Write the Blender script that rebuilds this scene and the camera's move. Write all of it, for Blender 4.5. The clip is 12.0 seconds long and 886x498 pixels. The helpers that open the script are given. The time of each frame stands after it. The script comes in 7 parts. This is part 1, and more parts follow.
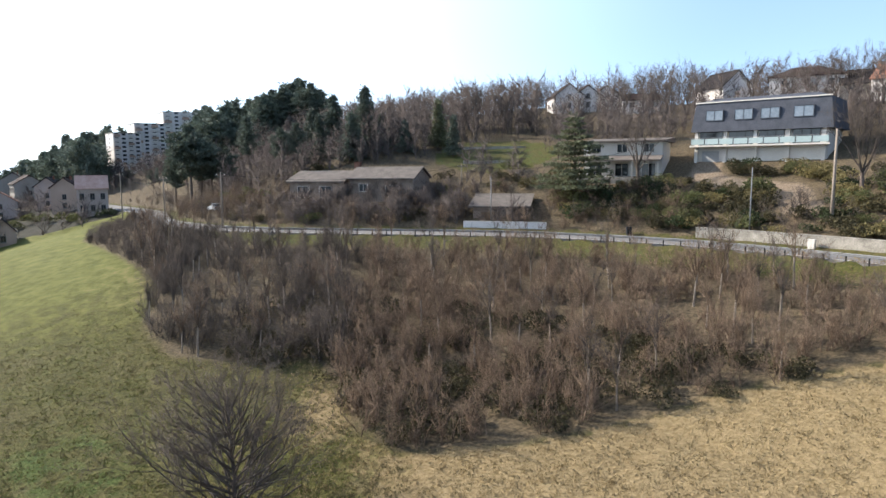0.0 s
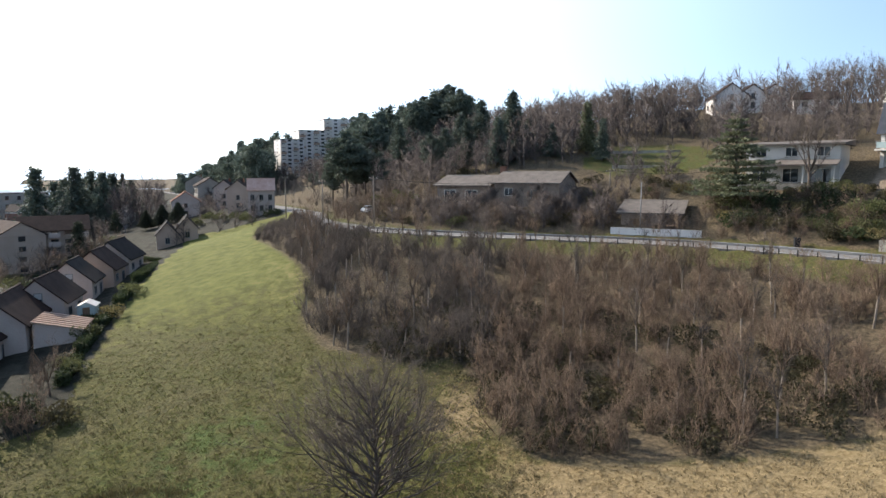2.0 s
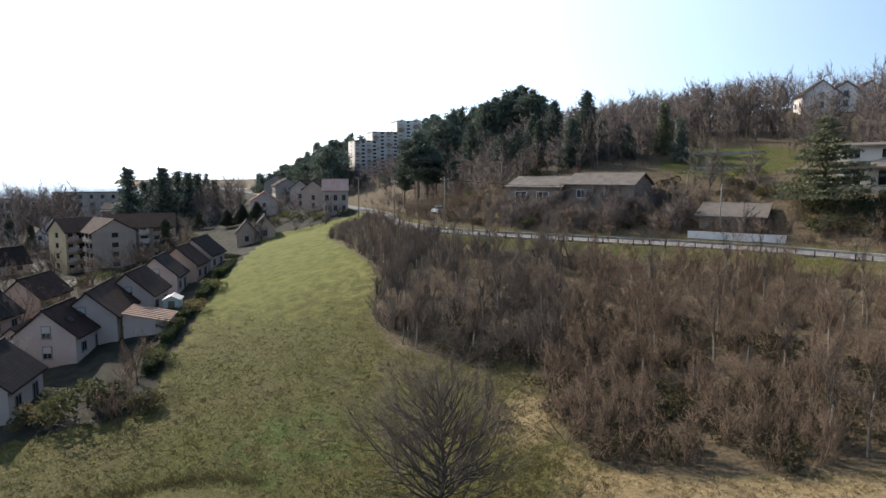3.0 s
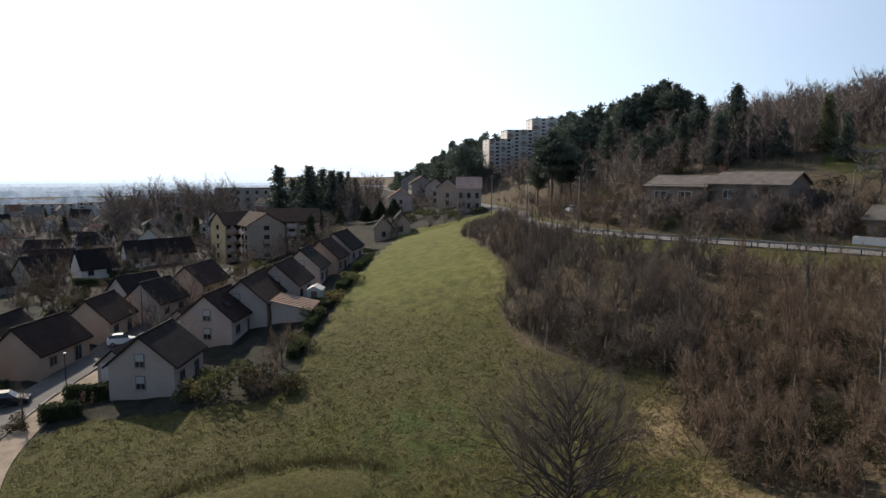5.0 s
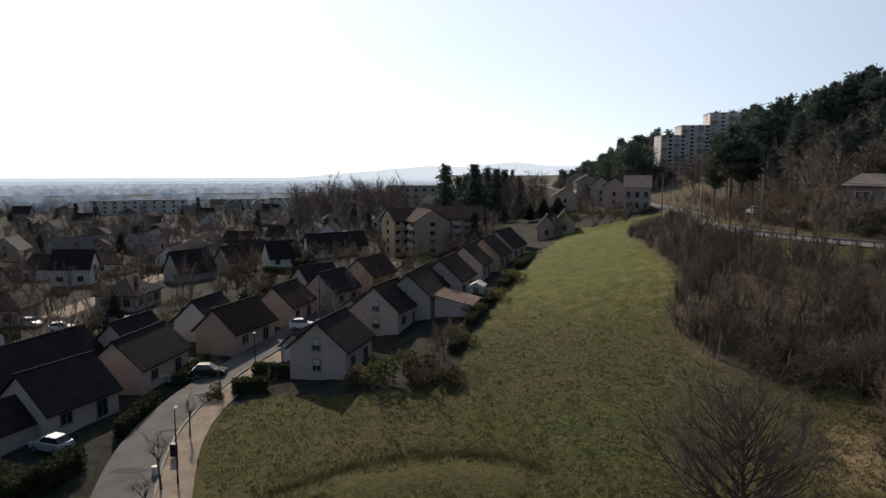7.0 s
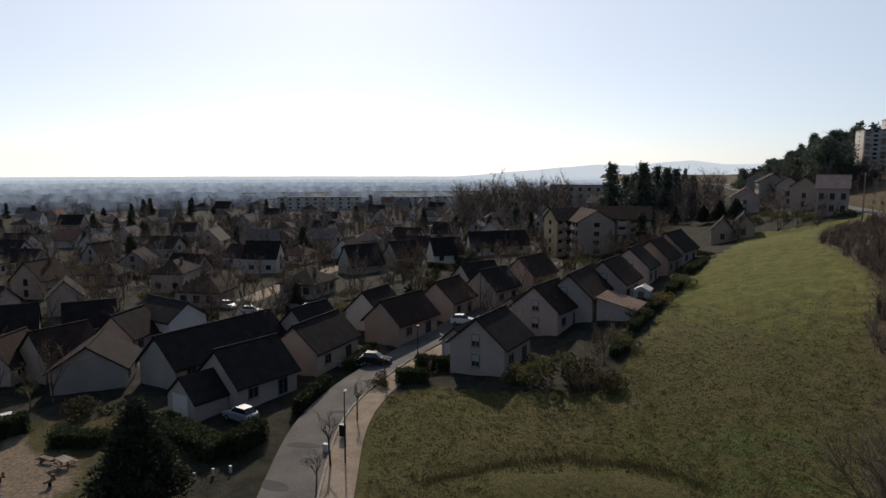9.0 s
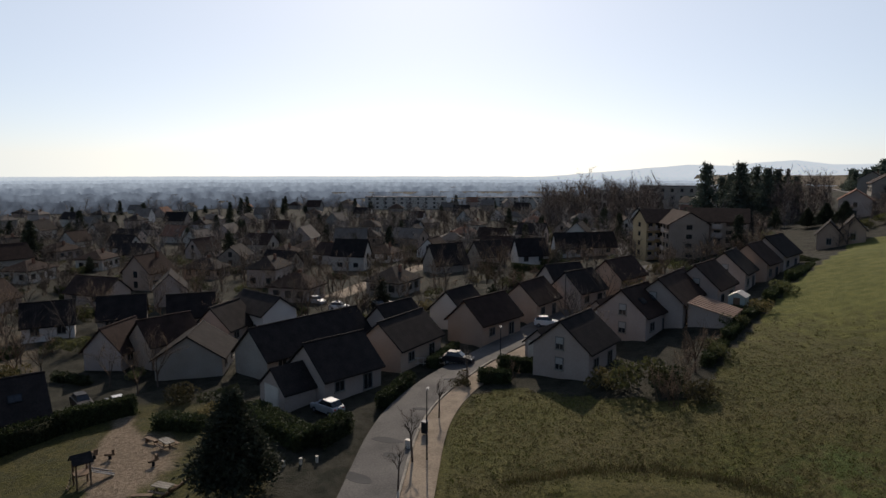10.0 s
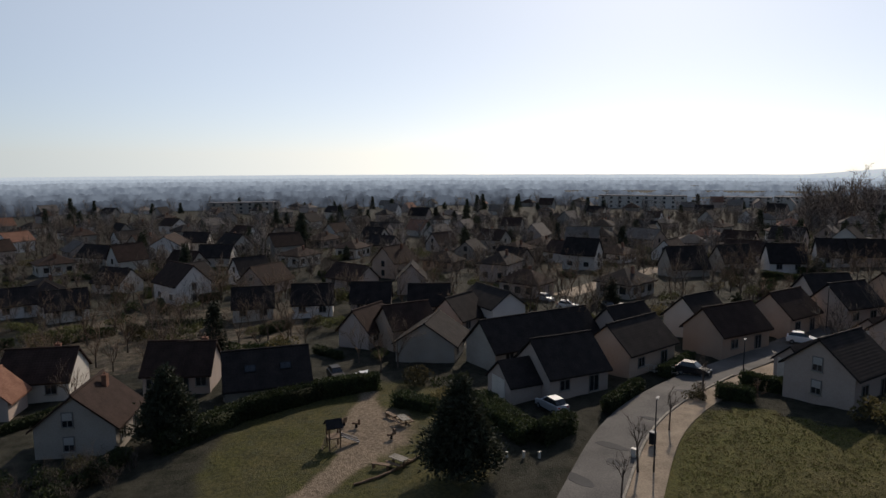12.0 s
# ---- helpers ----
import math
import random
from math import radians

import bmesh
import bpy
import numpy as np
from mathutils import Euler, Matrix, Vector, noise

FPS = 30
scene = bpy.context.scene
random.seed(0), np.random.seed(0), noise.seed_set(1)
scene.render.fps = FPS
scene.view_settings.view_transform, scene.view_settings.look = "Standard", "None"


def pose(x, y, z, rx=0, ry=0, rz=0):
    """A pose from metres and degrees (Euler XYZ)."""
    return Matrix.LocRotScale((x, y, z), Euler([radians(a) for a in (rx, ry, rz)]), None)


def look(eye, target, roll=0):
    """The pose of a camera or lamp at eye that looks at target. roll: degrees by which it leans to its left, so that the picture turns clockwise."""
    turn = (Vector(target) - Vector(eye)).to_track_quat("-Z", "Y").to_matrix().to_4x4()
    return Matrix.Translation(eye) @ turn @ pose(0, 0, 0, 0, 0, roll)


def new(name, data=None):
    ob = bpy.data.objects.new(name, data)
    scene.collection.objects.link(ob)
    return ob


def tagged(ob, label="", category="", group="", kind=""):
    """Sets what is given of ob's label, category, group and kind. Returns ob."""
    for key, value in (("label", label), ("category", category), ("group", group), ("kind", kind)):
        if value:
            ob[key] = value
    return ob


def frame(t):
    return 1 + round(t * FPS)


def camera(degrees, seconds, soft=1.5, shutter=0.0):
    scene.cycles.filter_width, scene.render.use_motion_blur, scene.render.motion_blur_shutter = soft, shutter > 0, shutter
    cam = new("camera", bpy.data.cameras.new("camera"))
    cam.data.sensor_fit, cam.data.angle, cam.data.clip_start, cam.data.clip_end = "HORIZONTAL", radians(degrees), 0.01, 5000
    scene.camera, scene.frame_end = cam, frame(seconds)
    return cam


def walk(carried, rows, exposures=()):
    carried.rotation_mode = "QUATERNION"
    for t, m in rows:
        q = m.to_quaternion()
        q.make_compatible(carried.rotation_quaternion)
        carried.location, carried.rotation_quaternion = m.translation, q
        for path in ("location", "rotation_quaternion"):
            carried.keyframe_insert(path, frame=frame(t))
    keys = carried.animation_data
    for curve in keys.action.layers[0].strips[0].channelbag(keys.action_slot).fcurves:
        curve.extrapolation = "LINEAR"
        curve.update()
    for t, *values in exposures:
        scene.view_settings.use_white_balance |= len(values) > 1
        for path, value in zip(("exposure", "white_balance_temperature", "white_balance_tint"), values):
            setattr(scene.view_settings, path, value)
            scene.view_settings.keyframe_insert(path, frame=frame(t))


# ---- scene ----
# ---------- camera ----------
cam = camera(68.55, 12.0, soft=1.5)
EYE = 22.0
UNIT = 1.22  # metres to one unit of the plan below
TURNS = [(0.0, 82.86, 0.37, 0.11), (0.5, 82.99, 0.27, 1.81), (1.0, 83.12, 0.31, 5.52), (1.5, 83.2, 0.18, 9.01), (2.0, 83.3, 0.16, 12.82),
         (2.5, 83.4, 0.04, 15.8), (3.0, 83.41, -0.01, 19.03), (5.0, 83.24, -0.18, 30.69), (5.5, 83.17, -0.17, 33.66), (6.0, 83.12, -0.18, 37.69),
         (6.5, 83.06, -0.16, 41.16), (7.0, 83.05, -0.13, 45.01), (9.0, 82.94, -0.08, 59.27), (9.5, 82.93, -0.13, 62.6), (10.0, 82.94, -0.1, 66.75),
         (10.5, 82.93, -0.18, 71.39), (11.0, 82.8, -0.1, 76.79), (11.5, 82.77, 0.17, 81.62), (12.0, 82.78, 0.19, 86.98)]
EXPOSURES = [(0, 1.0, 6250, 10), (1.5, 0.94, 6300, 10), (3, 0.62, 6400, 10), (5.5, -0.1, 6700, 12), (7, -0.42, 6800, 13), (9, -0.72, 6800, 13), (12, -0.78, 6800, 13)]
walk(cam, [(t, pose(0, 0, EYE * UNIT, a, b, c)) for t, a, b, c in TURNS], EXPOSURES)

# ---------- sky and sun ----------
SUN_AZ, SUN_EL = 68.5, 31.5
world = bpy.data.worlds.new("world")
scene.world = world
world.use_nodes = True
wn, wl = world.node_tree.nodes, world.node_tree.links
sky = wn.new("ShaderNodeTexSky")
sky.sky_type, sky.sun_disc = "NISHITA", False
sky.sun_elevation, sky.sun_rotation = radians(SUN_EL), radians(-SUN_AZ)
sky.air_density, sky.dust_density, sky.ozone_density, sky.altitude = 0.7, 0.75, 2.0, 250
veil, aim, split, height = (wn.new(k) for k in ("ShaderNodeMix", "ShaderNodeTexCoord", "ShaderNodeSeparateXYZ", "ShaderNodeMapRange"))
veil.data_type = "RGBA"
wl.new(aim.outputs["Generated"], split.inputs[0])
wl.new(split.outputs["Z"], height.inputs[0])
height.interpolation_type = "SMOOTHSTEP"
for k, value in enumerate((0.26, 0.9, 0.46, 0.06)):  # thin bright haze, thick low down and clear overhead
    height.inputs[k + 1].default_value = value
wl.new(height.outputs[0], veil.inputs["Factor"])
floor_z, upward = wn.new("ShaderNodeMath"), wn.new("ShaderNodeCombineXYZ")
floor_z.operation, floor_z.inputs[1].default_value = "MAXIMUM", 0.02  # the horizon's colour goes on below it
wl.new(split.outputs["Z"], floor_z.inputs[0])
wl.new(split.outputs["X"], upward.inputs[0])
wl.new(split.outputs["Y"], upward.inputs[1])
wl.new(floor_z.outputs[0], upward.inputs[2])
wl.new(upward.outputs[0], sky.inputs["Vector"])
wl.new(sky.outputs[0], veil.inputs["A"])
near_sun, spread, tint = (wn.new(k) for k in ("ShaderNodeVectorMath", "ShaderNodeMapRange", "ShaderNodeMix"))
near_sun.operation, spread.interpolation_type, tint.data_type = "DOT_PRODUCT", "SMOOTHSTEP", "RGBA"
wl.new(aim.outputs["Generated"], near_sun.inputs[0])
near_sun.inputs[1].default_value = (-math.sin(radians(SUN_AZ)) * math.cos(radians(SUN_EL)), math.cos(radians(SUN_AZ)) * math.cos(radians(SUN_EL)), math.sin(radians(SUN_EL)))
wl.new(near_sun.outputs["Value"], spread.inputs[0])
spread.inputs[1].default_value, spread.inputs[2].default_value = 0.05, 0.9  # the haze is brighter towards the sun
wl.new(spread.outputs[0], tint.inputs["Factor"])
tint.inputs["A"].default_value, tint.inputs["B"].default_value = (2.1, 2.9, 3.9, 1), (10.2, 11.6, 12.9, 1)
wl.new(tint.outputs["Result"], veil.inputs["B"])
wl.new(veil.outputs["Result"], wn["Background"].inputs[0])
wn["Background"].inputs[1].default_value = 0.15
lamp = bpy.data.lights.new("sun", "SUN")
lamp.energy, lamp.angle, lamp.color = 5.0, radians(0.6), (1.0, 0.89, 0.76)
sun = new("sun", lamp)
way = Vector((-math.sin(radians(SUN_AZ)) * math.cos(radians(SUN_EL)), math.cos(radians(SUN_AZ)) * math.cos(radians(SUN_EL)), math.sin(radians(SUN_EL))))
sun.matrix_world = look(way * 300, (0, 0, 0))

# ---------- materials ----------
def mat(name, dark, light, scale=1.0, rough=0.85, bump=0.15, fine=8.0, vary=0.0, metal=0.0, island=0.0, spec=0.3, stretch=(1, 1, 1)):
    """A surface with coarse patches, fine grain, relief and variation from thing to thing."""
    m = bpy.data.materials.new(name)
    m.use_nodes = True
    n, l = m.node_tree.nodes, m.node_tree.links
    b = n["Principled BSDF"]
    co, mp = n.new("ShaderNodeTexCoord"), n.new("ShaderNodeMapping")
    mp.inputs["Scale"].default_value = stretch
    l.new(co.outputs["Object"], mp.inputs[0])
    big, small = n.new("ShaderNodeTexNoise"), n.new("ShaderNodeTexNoise")
    for t, s in ((big, scale), (small, scale * fine)):
        t.inputs["Scale"].default_value, t.inputs["Detail"].default_value = s, 5
        l.new(mp.outputs[0], t.inputs["Vector"])
    ramp = n.new("ShaderNodeValToRGB")
    ramp.color_ramp.elements[0].position, ramp.color_ramp.elements[1].position = 0.33, 0.67
    ramp.color_ramp.elements[0].color, ramp.color_ramp.elements[1].color = (*dark, 1), (*light, 1)
    add = n.new("ShaderNodeMath")
    add.operation, add.inputs[1].default_value = "MULTIPLY_ADD", 0.45
    l.new(small.outputs[0], add.inputs[0])
    half = n.new("ShaderNodeMath")
    half.operation, half.inputs[1].default_value = "MULTIPLY", 0.55
    l.new(big.outputs[0], half.inputs[0])
    l.new(half.outputs[0], add.inputs[2])
    l.new(add.outputs[0], ramp.inputs[0])
    out = ramp.outputs[0]
    for amount, node, socket in ((vary, "ShaderNodeObjectInfo", "Random"), (island, "ShaderNodeNewGeometry", "Random Per Island")):
        if amount:
            r, hsv, k = n.new(node), n.new("ShaderNodeHueSaturation"), n.new("ShaderNodeMapRange")
            k.inputs[3].default_value, k.inputs[4].default_value = 1 - amount, 1 + amount
            l.new(r.outputs[socket], k.inputs[0])
            l.new(k.outputs[0], hsv.inputs["Value"])
            l.new(out, hsv.inputs["Color"])
            out = hsv.outputs[0]
    l.new(out, b.inputs["Base Color"])
    b.inputs["Roughness"].default_value, b.inputs["Metallic"].default_value = rough, metal
    b.inputs["Specular IOR Level"].default_value = spec
    if bump:
        bp = n.new("ShaderNodeBump")
        bp.inputs["Strength"].default_value, bp.inputs["Distance"].default_value = bump, 0.03
        l.new(small.outputs[0], bp.inputs["Height"])
        l.new(bp.outputs[0], b.inputs["Normal"])
    return m


def thin(m, share):
    """Lets light through thin leaves and blades."""
    n, l = m.node_tree.nodes, m.node_tree.links
    b = n["Principled BSDF"]
    t, x = n.new("ShaderNodeBsdfTranslucent"), n.new("ShaderNodeMixShader")
    l.new(b.inputs["Base Color"].links[0].from_socket, t.inputs[0])
    x.inputs[0].default_value = share
    l.new(b.outputs[0], x.inputs[1])
    l.new(t.outputs[0], x.inputs[2])
    l.new(x.outputs[0], n["Material Output"].inputs[0])
    return m


def tiles(name, dark, light, step=0.34, vary=0.15):
    """Roof tiles: courses in relief over mottled clay."""
    m = mat(name, dark, light, 0.9, 0.92, 0, 7, vary, spec=0.12)
    n, l = m.node_tree.nodes, m.node_tree.links
    co = n.new("ShaderNodeTexCoord")
    heights = []
    for axis in ("Y", "Z"):
        w = n.new("ShaderNodeTexWave")
        w.wave_type, w.bands_direction = "BANDS", axis
        w.inputs["Scale"].default_value, w.inputs["Distortion"].default_value = 0.314 / (step if axis == "Y" else step * 0.6), 0.4
        l.new(co.outputs["Object"], w.inputs["Vector"])
        heights.append(w.outputs["Fac"])
    s = n.new("ShaderNodeMath")
    l.new(heights[0], s.inputs[0])
    l.new(heights[1], s.inputs[1])
    bp = n.new("ShaderNodeBump")
    bp.inputs["Strength"].default_value, bp.inputs["Distance"].default_value = 0.22, 0.03
    l.new(s.outputs[0], bp.inputs["Height"])
    l.new(bp.outputs[0], n["Principled BSDF"].inputs["Normal"])
    return m


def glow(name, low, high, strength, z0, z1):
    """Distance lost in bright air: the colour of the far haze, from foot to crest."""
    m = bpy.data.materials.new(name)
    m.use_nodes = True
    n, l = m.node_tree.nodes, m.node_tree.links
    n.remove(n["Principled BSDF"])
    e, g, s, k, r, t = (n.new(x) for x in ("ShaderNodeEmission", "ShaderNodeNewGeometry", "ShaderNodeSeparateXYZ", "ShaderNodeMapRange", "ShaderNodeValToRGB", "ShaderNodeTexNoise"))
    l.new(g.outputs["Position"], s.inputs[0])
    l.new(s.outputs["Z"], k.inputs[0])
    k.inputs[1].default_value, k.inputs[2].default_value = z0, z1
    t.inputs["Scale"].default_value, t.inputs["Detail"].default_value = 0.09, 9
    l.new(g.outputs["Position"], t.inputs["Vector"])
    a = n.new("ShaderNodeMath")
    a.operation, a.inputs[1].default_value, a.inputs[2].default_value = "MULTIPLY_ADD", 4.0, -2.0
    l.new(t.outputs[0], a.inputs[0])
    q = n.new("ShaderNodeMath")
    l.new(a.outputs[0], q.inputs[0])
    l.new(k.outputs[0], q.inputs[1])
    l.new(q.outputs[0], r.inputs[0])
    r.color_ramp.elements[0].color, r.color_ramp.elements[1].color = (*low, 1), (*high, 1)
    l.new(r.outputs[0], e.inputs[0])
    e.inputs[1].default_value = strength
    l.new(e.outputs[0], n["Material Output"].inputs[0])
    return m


BARK = mat("bark", (0.055, 0.042, 0.034), (0.15, 0.115, 0.09), 3, 0.95, 0.4, vary=0.2)
TWIG = mat("twig", (0.088, 0.061, 0.043), (0.182, 0.134, 0.094), 0.35, 0.9, 0, vary=0.18, island=0.45, spec=0.1)
TWIG_DARK = mat("twig_dark", (0.055, 0.046, 0.039), (0.12, 0.098, 0.08), 0.6, 0.9, 0, vary=0.1, island=0.3, spec=0.1)
# twigs for the far town: base colour paled and greyed for haze
TWIG_HAZE = mat("twig_pale", (0.075, 0.07, 0.068), (0.15, 0.14, 0.136), 0.1, 0.95, 0, island=0.35)
TWIG_GREY = mat("twig_grey", (0.055, 0.045, 0.037), (0.108, 0.086, 0.069), 0.6, 0.9, 0, vary=0.2, island=0.3)
WOODS = mat("woods", (0.062, 0.05, 0.044), (0.128, 0.104, 0.09), 0.08, 0.95, 0, island=0.35)
NEEDLE = mat("needle", (0.044, 0.06, 0.048), (0.11, 0.13, 0.094), 0.8, 0.8, 0, vary=0.3, island=0.35)
NEEDLE_OLIVE = mat("needle_olive", (0.08, 0.092, 0.05), (0.165, 0.172, 0.095), 0.8, 0.8, 0, vary=0.15, island=0.35)
NEEDLE_DARK = mat("needle_dark", (0.018, 0.024, 0.014), (0.05, 0.056, 0.032), 0.8, 0.85, 0, vary=0.2, island=0.3)
LEAF = thin(mat("leaf", (0.056, 0.066, 0.026), (0.15, 0.15, 0.06), 1.0, 0.75, 0, vary=0.35, island=0.35), 0.3)
HEDGE = mat("hedge_leaf", (0.018, 0.027, 0.012), (0.058, 0.073, 0.026), 1.0, 0.8, 0, vary=0.25, island=0.35)
BRAMBLE = mat("bramble_leaf", (0.042, 0.039, 0.02), (0.102, 0.086, 0.04), 0.9, 0.85, 0, vary=0.3, island=0.35)
for leafy, share in ((NEEDLE, 0.2), (NEEDLE_OLIVE, 0.25), (NEEDLE_DARK, 0.15), (LEAF, 0.4), (HEDGE, 0.3), (BRAMBLE, 0.3)):
    thin(leafy, share)
ASPHALT = mat("asphalt", (0.11, 0.106, 0.1), (0.2, 0.19, 0.176), 0.35, 0.9, 0.3, 40)
ASPHALT_PATCH = mat("repair_asphalt", (0.04, 0.04, 0.04), (0.085, 0.083, 0.08), 0.5, 0.9, 0.3, 40)
ASPHALT_OLD = mat("worn_asphalt", (0.055, 0.053, 0.05), (0.16, 0.148, 0.134), 0.28, 0.9, 0.3, 30)
SAND = mat("sandy_path", (0.16, 0.122, 0.086), (0.36, 0.29, 0.21), 0.6, 0.95, 0.3, 12)
CONCRETE = mat("concrete", (0.13, 0.118, 0.095), (0.4, 0.365, 0.305), 0.8, 0.9, 0.3, 10)
PAINT_WHITE = mat("white_paint", (0.526, 0.485, 0.42), (0.655, 0.604, 0.529), 0.7, 0.6, 0.05)
STEEL = mat("galvanised_steel", (0.15, 0.152, 0.155), (0.25, 0.252, 0.255), 3, 0.65, 0.05, metal=0.3)
DARK_METAL = mat("dark_metal", (0.012, 0.013, 0.014), (0.03, 0.03, 0.032), 3, 0.85, 0.05, spec=0.1)
WOOD_POLE = mat("weathered_pole", (0.16, 0.13, 0.1), (0.3, 0.25, 0.2), 4, 0.9, 0.4, stretch=(1, 1, 0.1))
TIMBER = mat("timber", (0.1, 0.065, 0.04), (0.24, 0.16, 0.1), 4, 0.8, 0.3, stretch=(1, 1, 0.2))
GLASS = mat("window_glass", (0.01, 0.013, 0.016), (0.03, 0.036, 0.042), 0.4, 0.06, 0, spec=0.6)
RAIL_GLASS = mat("green_glass", (0.3, 0.38, 0.36), (0.4, 0.48, 0.46), 0.5, 0.08, 0, spec=0.6)
SHUTTER = mat("white_shutter", (0.3, 0.29, 0.27), (0.42, 0.405, 0.38), 2, 0.6, 0.1, stretch=(1, 1, 8))
FRAME_GREY = mat("grey_frame", (0.12, 0.115, 0.11), (0.2, 0.19, 0.18), 2, 0.6, 0.05)
SHUTTER_BROWN = mat("brown_shutter", (0.08, 0.045, 0.025), (0.16, 0.09, 0.055), 2, 0.7, 0.1)
CREAM = mat("cream_render", (0.35, 0.28, 0.238), (0.45, 0.37, 0.318), 0.4, 0.9, 0.12, 20, 0.1)
OCHRE = mat("ochre_render", (0.33, 0.25, 0.19), (0.42, 0.325, 0.255), 0.4, 0.9, 0.12, 20, 0.1)
WHITE = mat("white_render", (0.45, 0.42, 0.37), (0.57, 0.535, 0.475), 0.4, 0.9, 0.12, 20, 0.06)
PINK = mat("rose_render", (0.32, 0.225, 0.165), (0.42, 0.305, 0.23), 0.4, 0.9, 0.12, 20, 0.1)
GREY = mat("grey_render", (0.25, 0.222, 0.188), (0.36, 0.325, 0.28), 0.4, 0.9, 0.12, 20, 0.1)
PALE_WALL = mat("pale_render", (0.58, 0.54, 0.5), (0.72, 0.68, 0.63), 0.4, 0.9, 0.12, 20, 0.06)
YELLOW = mat("yellow_render", (0.38, 0.27, 0.14), (0.48, 0.35, 0.2), 0.4, 0.9, 0.12, 20, 0.06)
ROOF_BROWN = tiles("brown_tiles", (0.024, 0.016, 0.013), (0.056, 0.035, 0.028))
ROOF_DARK = tiles("dark_tiles", (0.015, 0.013, 0.013), (0.036, 0.03, 0.028))
ROOF_RED = tiles("red_tiles", (0.14, 0.068, 0.045), (0.27, 0.145, 0.1))
# lichen grey on the hill roofs; also stands in for haze on far ones
ROOF_GREY = tiles("lichen_tiles", (0.105, 0.09, 0.078), (0.2, 0.175, 0.15))
# salmon tiles with the sun's glare brightened into the base colour
ROOF_SUNLIT = tiles("faded_tiles", (0.42, 0.25, 0.19), (0.58, 0.4, 0.32))
SLATE = tiles("slate", (0.05, 0.055, 0.066), (0.095, 0.1, 0.115), 0.25, 0.05)

# ---------- lie of the land ----------
ROAD = [(92, -40), (78, -8), (64, 20), (53, 42), (43.5, 58), (38, 66), (31, 74.5), (22.5, 81), (13, 86.5), (1, 90), (-11, 92), (-23, 94.5),
        (-33, 98.5), (-42, 105), (-51, 114), (-56, 124), (-61, 136), (-75, 152), (-100, 178), (-142, 222), (-205, 285), (-290, 365)]
DOWN = [(0, 13), (3.4, 13), (5, 12.2), (17, 9.3), (25, 7.4), (34, 5), (50, 3.2), (65, 0.5), (75, -0.2), (110, -2), (180, -4.5), (300, -5.5), (700, -10), (4800, -60), (9000, -80)]
UP = [(0, 13), (3.6, 13), (8, 14.6), (18, 18.4), (30, 22.4), (60, 30.5), (110, 39.5), (140, 41), (250, 43), (420, 40), (900, 20), (9000, 10)]
HILL = [(-180, 1), (9, 1), (14, 0.97), (19, 0.84), (23, 0.66), (27, 0.42), (30, 0.28), (33, 0.1), (36, 0), (180, 0)]


def road_side(x, y):
    """Metres from the upper road's centre line; positive on the valley side."""
    x, y = np.asarray(x, float), np.asarray(y, float)
    best, side = np.full(x.shape, 1e9), np.ones(x.shape)
    for (ax, ay), (bx, by) in zip(ROAD, ROAD[1:]):
        ux, uy = bx - ax, by - ay
        k = np.clip(((x - ax) * ux + (y - ay) * uy) / (ux * ux + uy * uy), 0, 1)
        dx, dy = x - ax - k * ux, y - ay - k * uy
        d, turn = np.hypot(dx, dy), ux * (y - ay) - uy * (x - ax)
        side = np.where(d < best, np.where(turn > 0, 1.0, -1.0), side)
        best = np.minimum(d, best)
    return best * side


def land(x, y):
    """Height of the ground."""
    x, y = np.asarray(x, float), np.asarray(y, float)
    s = road_side(x, y)
    low = np.interp(s, *zip(*DOWN))
    az = np.degrees(np.arctan2(-x, y))
    high = 13 + (np.interp(-s, *zip(*UP)) - 13) * np.interp(az, *zip(*HILL))
    high = high - 18 * np.clip((az - 31) / 5, 0, 1) * np.clip((np.hypot(x, y) - 170) / 100, 0, 1)
    z = np.where(s > 0, low, high)
    far = np.clip((np.hypot(x, y) - 40) / 120, 0, 1) * np.clip((np.abs(s) - 5) / 20, 0, 1)
    return z + far * (0.5 * np.sin(x / 19 + 1) * np.sin(y / 23) + 0.25 * np.sin(x / 7.3) * np.sin(y / 8.1 + 2)) * np.where(s > 60, 0.3, 1)


STREET = [(-20, -4), (-28, 3.5), (-36, 9.2), (-42.5, 12.8), (-47.6, 15.2), (-54.1, 18.8), (-58.5, 22.6), (-62.2, 27), (-66.3, 32.6), (-69.7, 38.8), (-73.6, 44.5), (-80, 54), (-87, 64), (-98, 80), (-112, 98)]
THICKET = [(29.9, 42.7), (20.3, 43.3), (12, 41.8), (4.2, 40.2), (-3.2, 40.6), (-6.5, 44.1), (-8.5, 50.5), (-12, 57.5), (-15.3, 55.4), (-25.5, 58.4), (-30.9, 65),
           (-34.5, 77), (-40.5, 83.9), (-58.6, 104.7), (-62, 118), (-56, 120), (-50, 108), (-39, 97), (-26, 88), (-8, 84.5), (6, 81), (18, 74), (28, 65.5), (35, 56), (42, 44), (52, 25), (42, 22), (36, 34)]


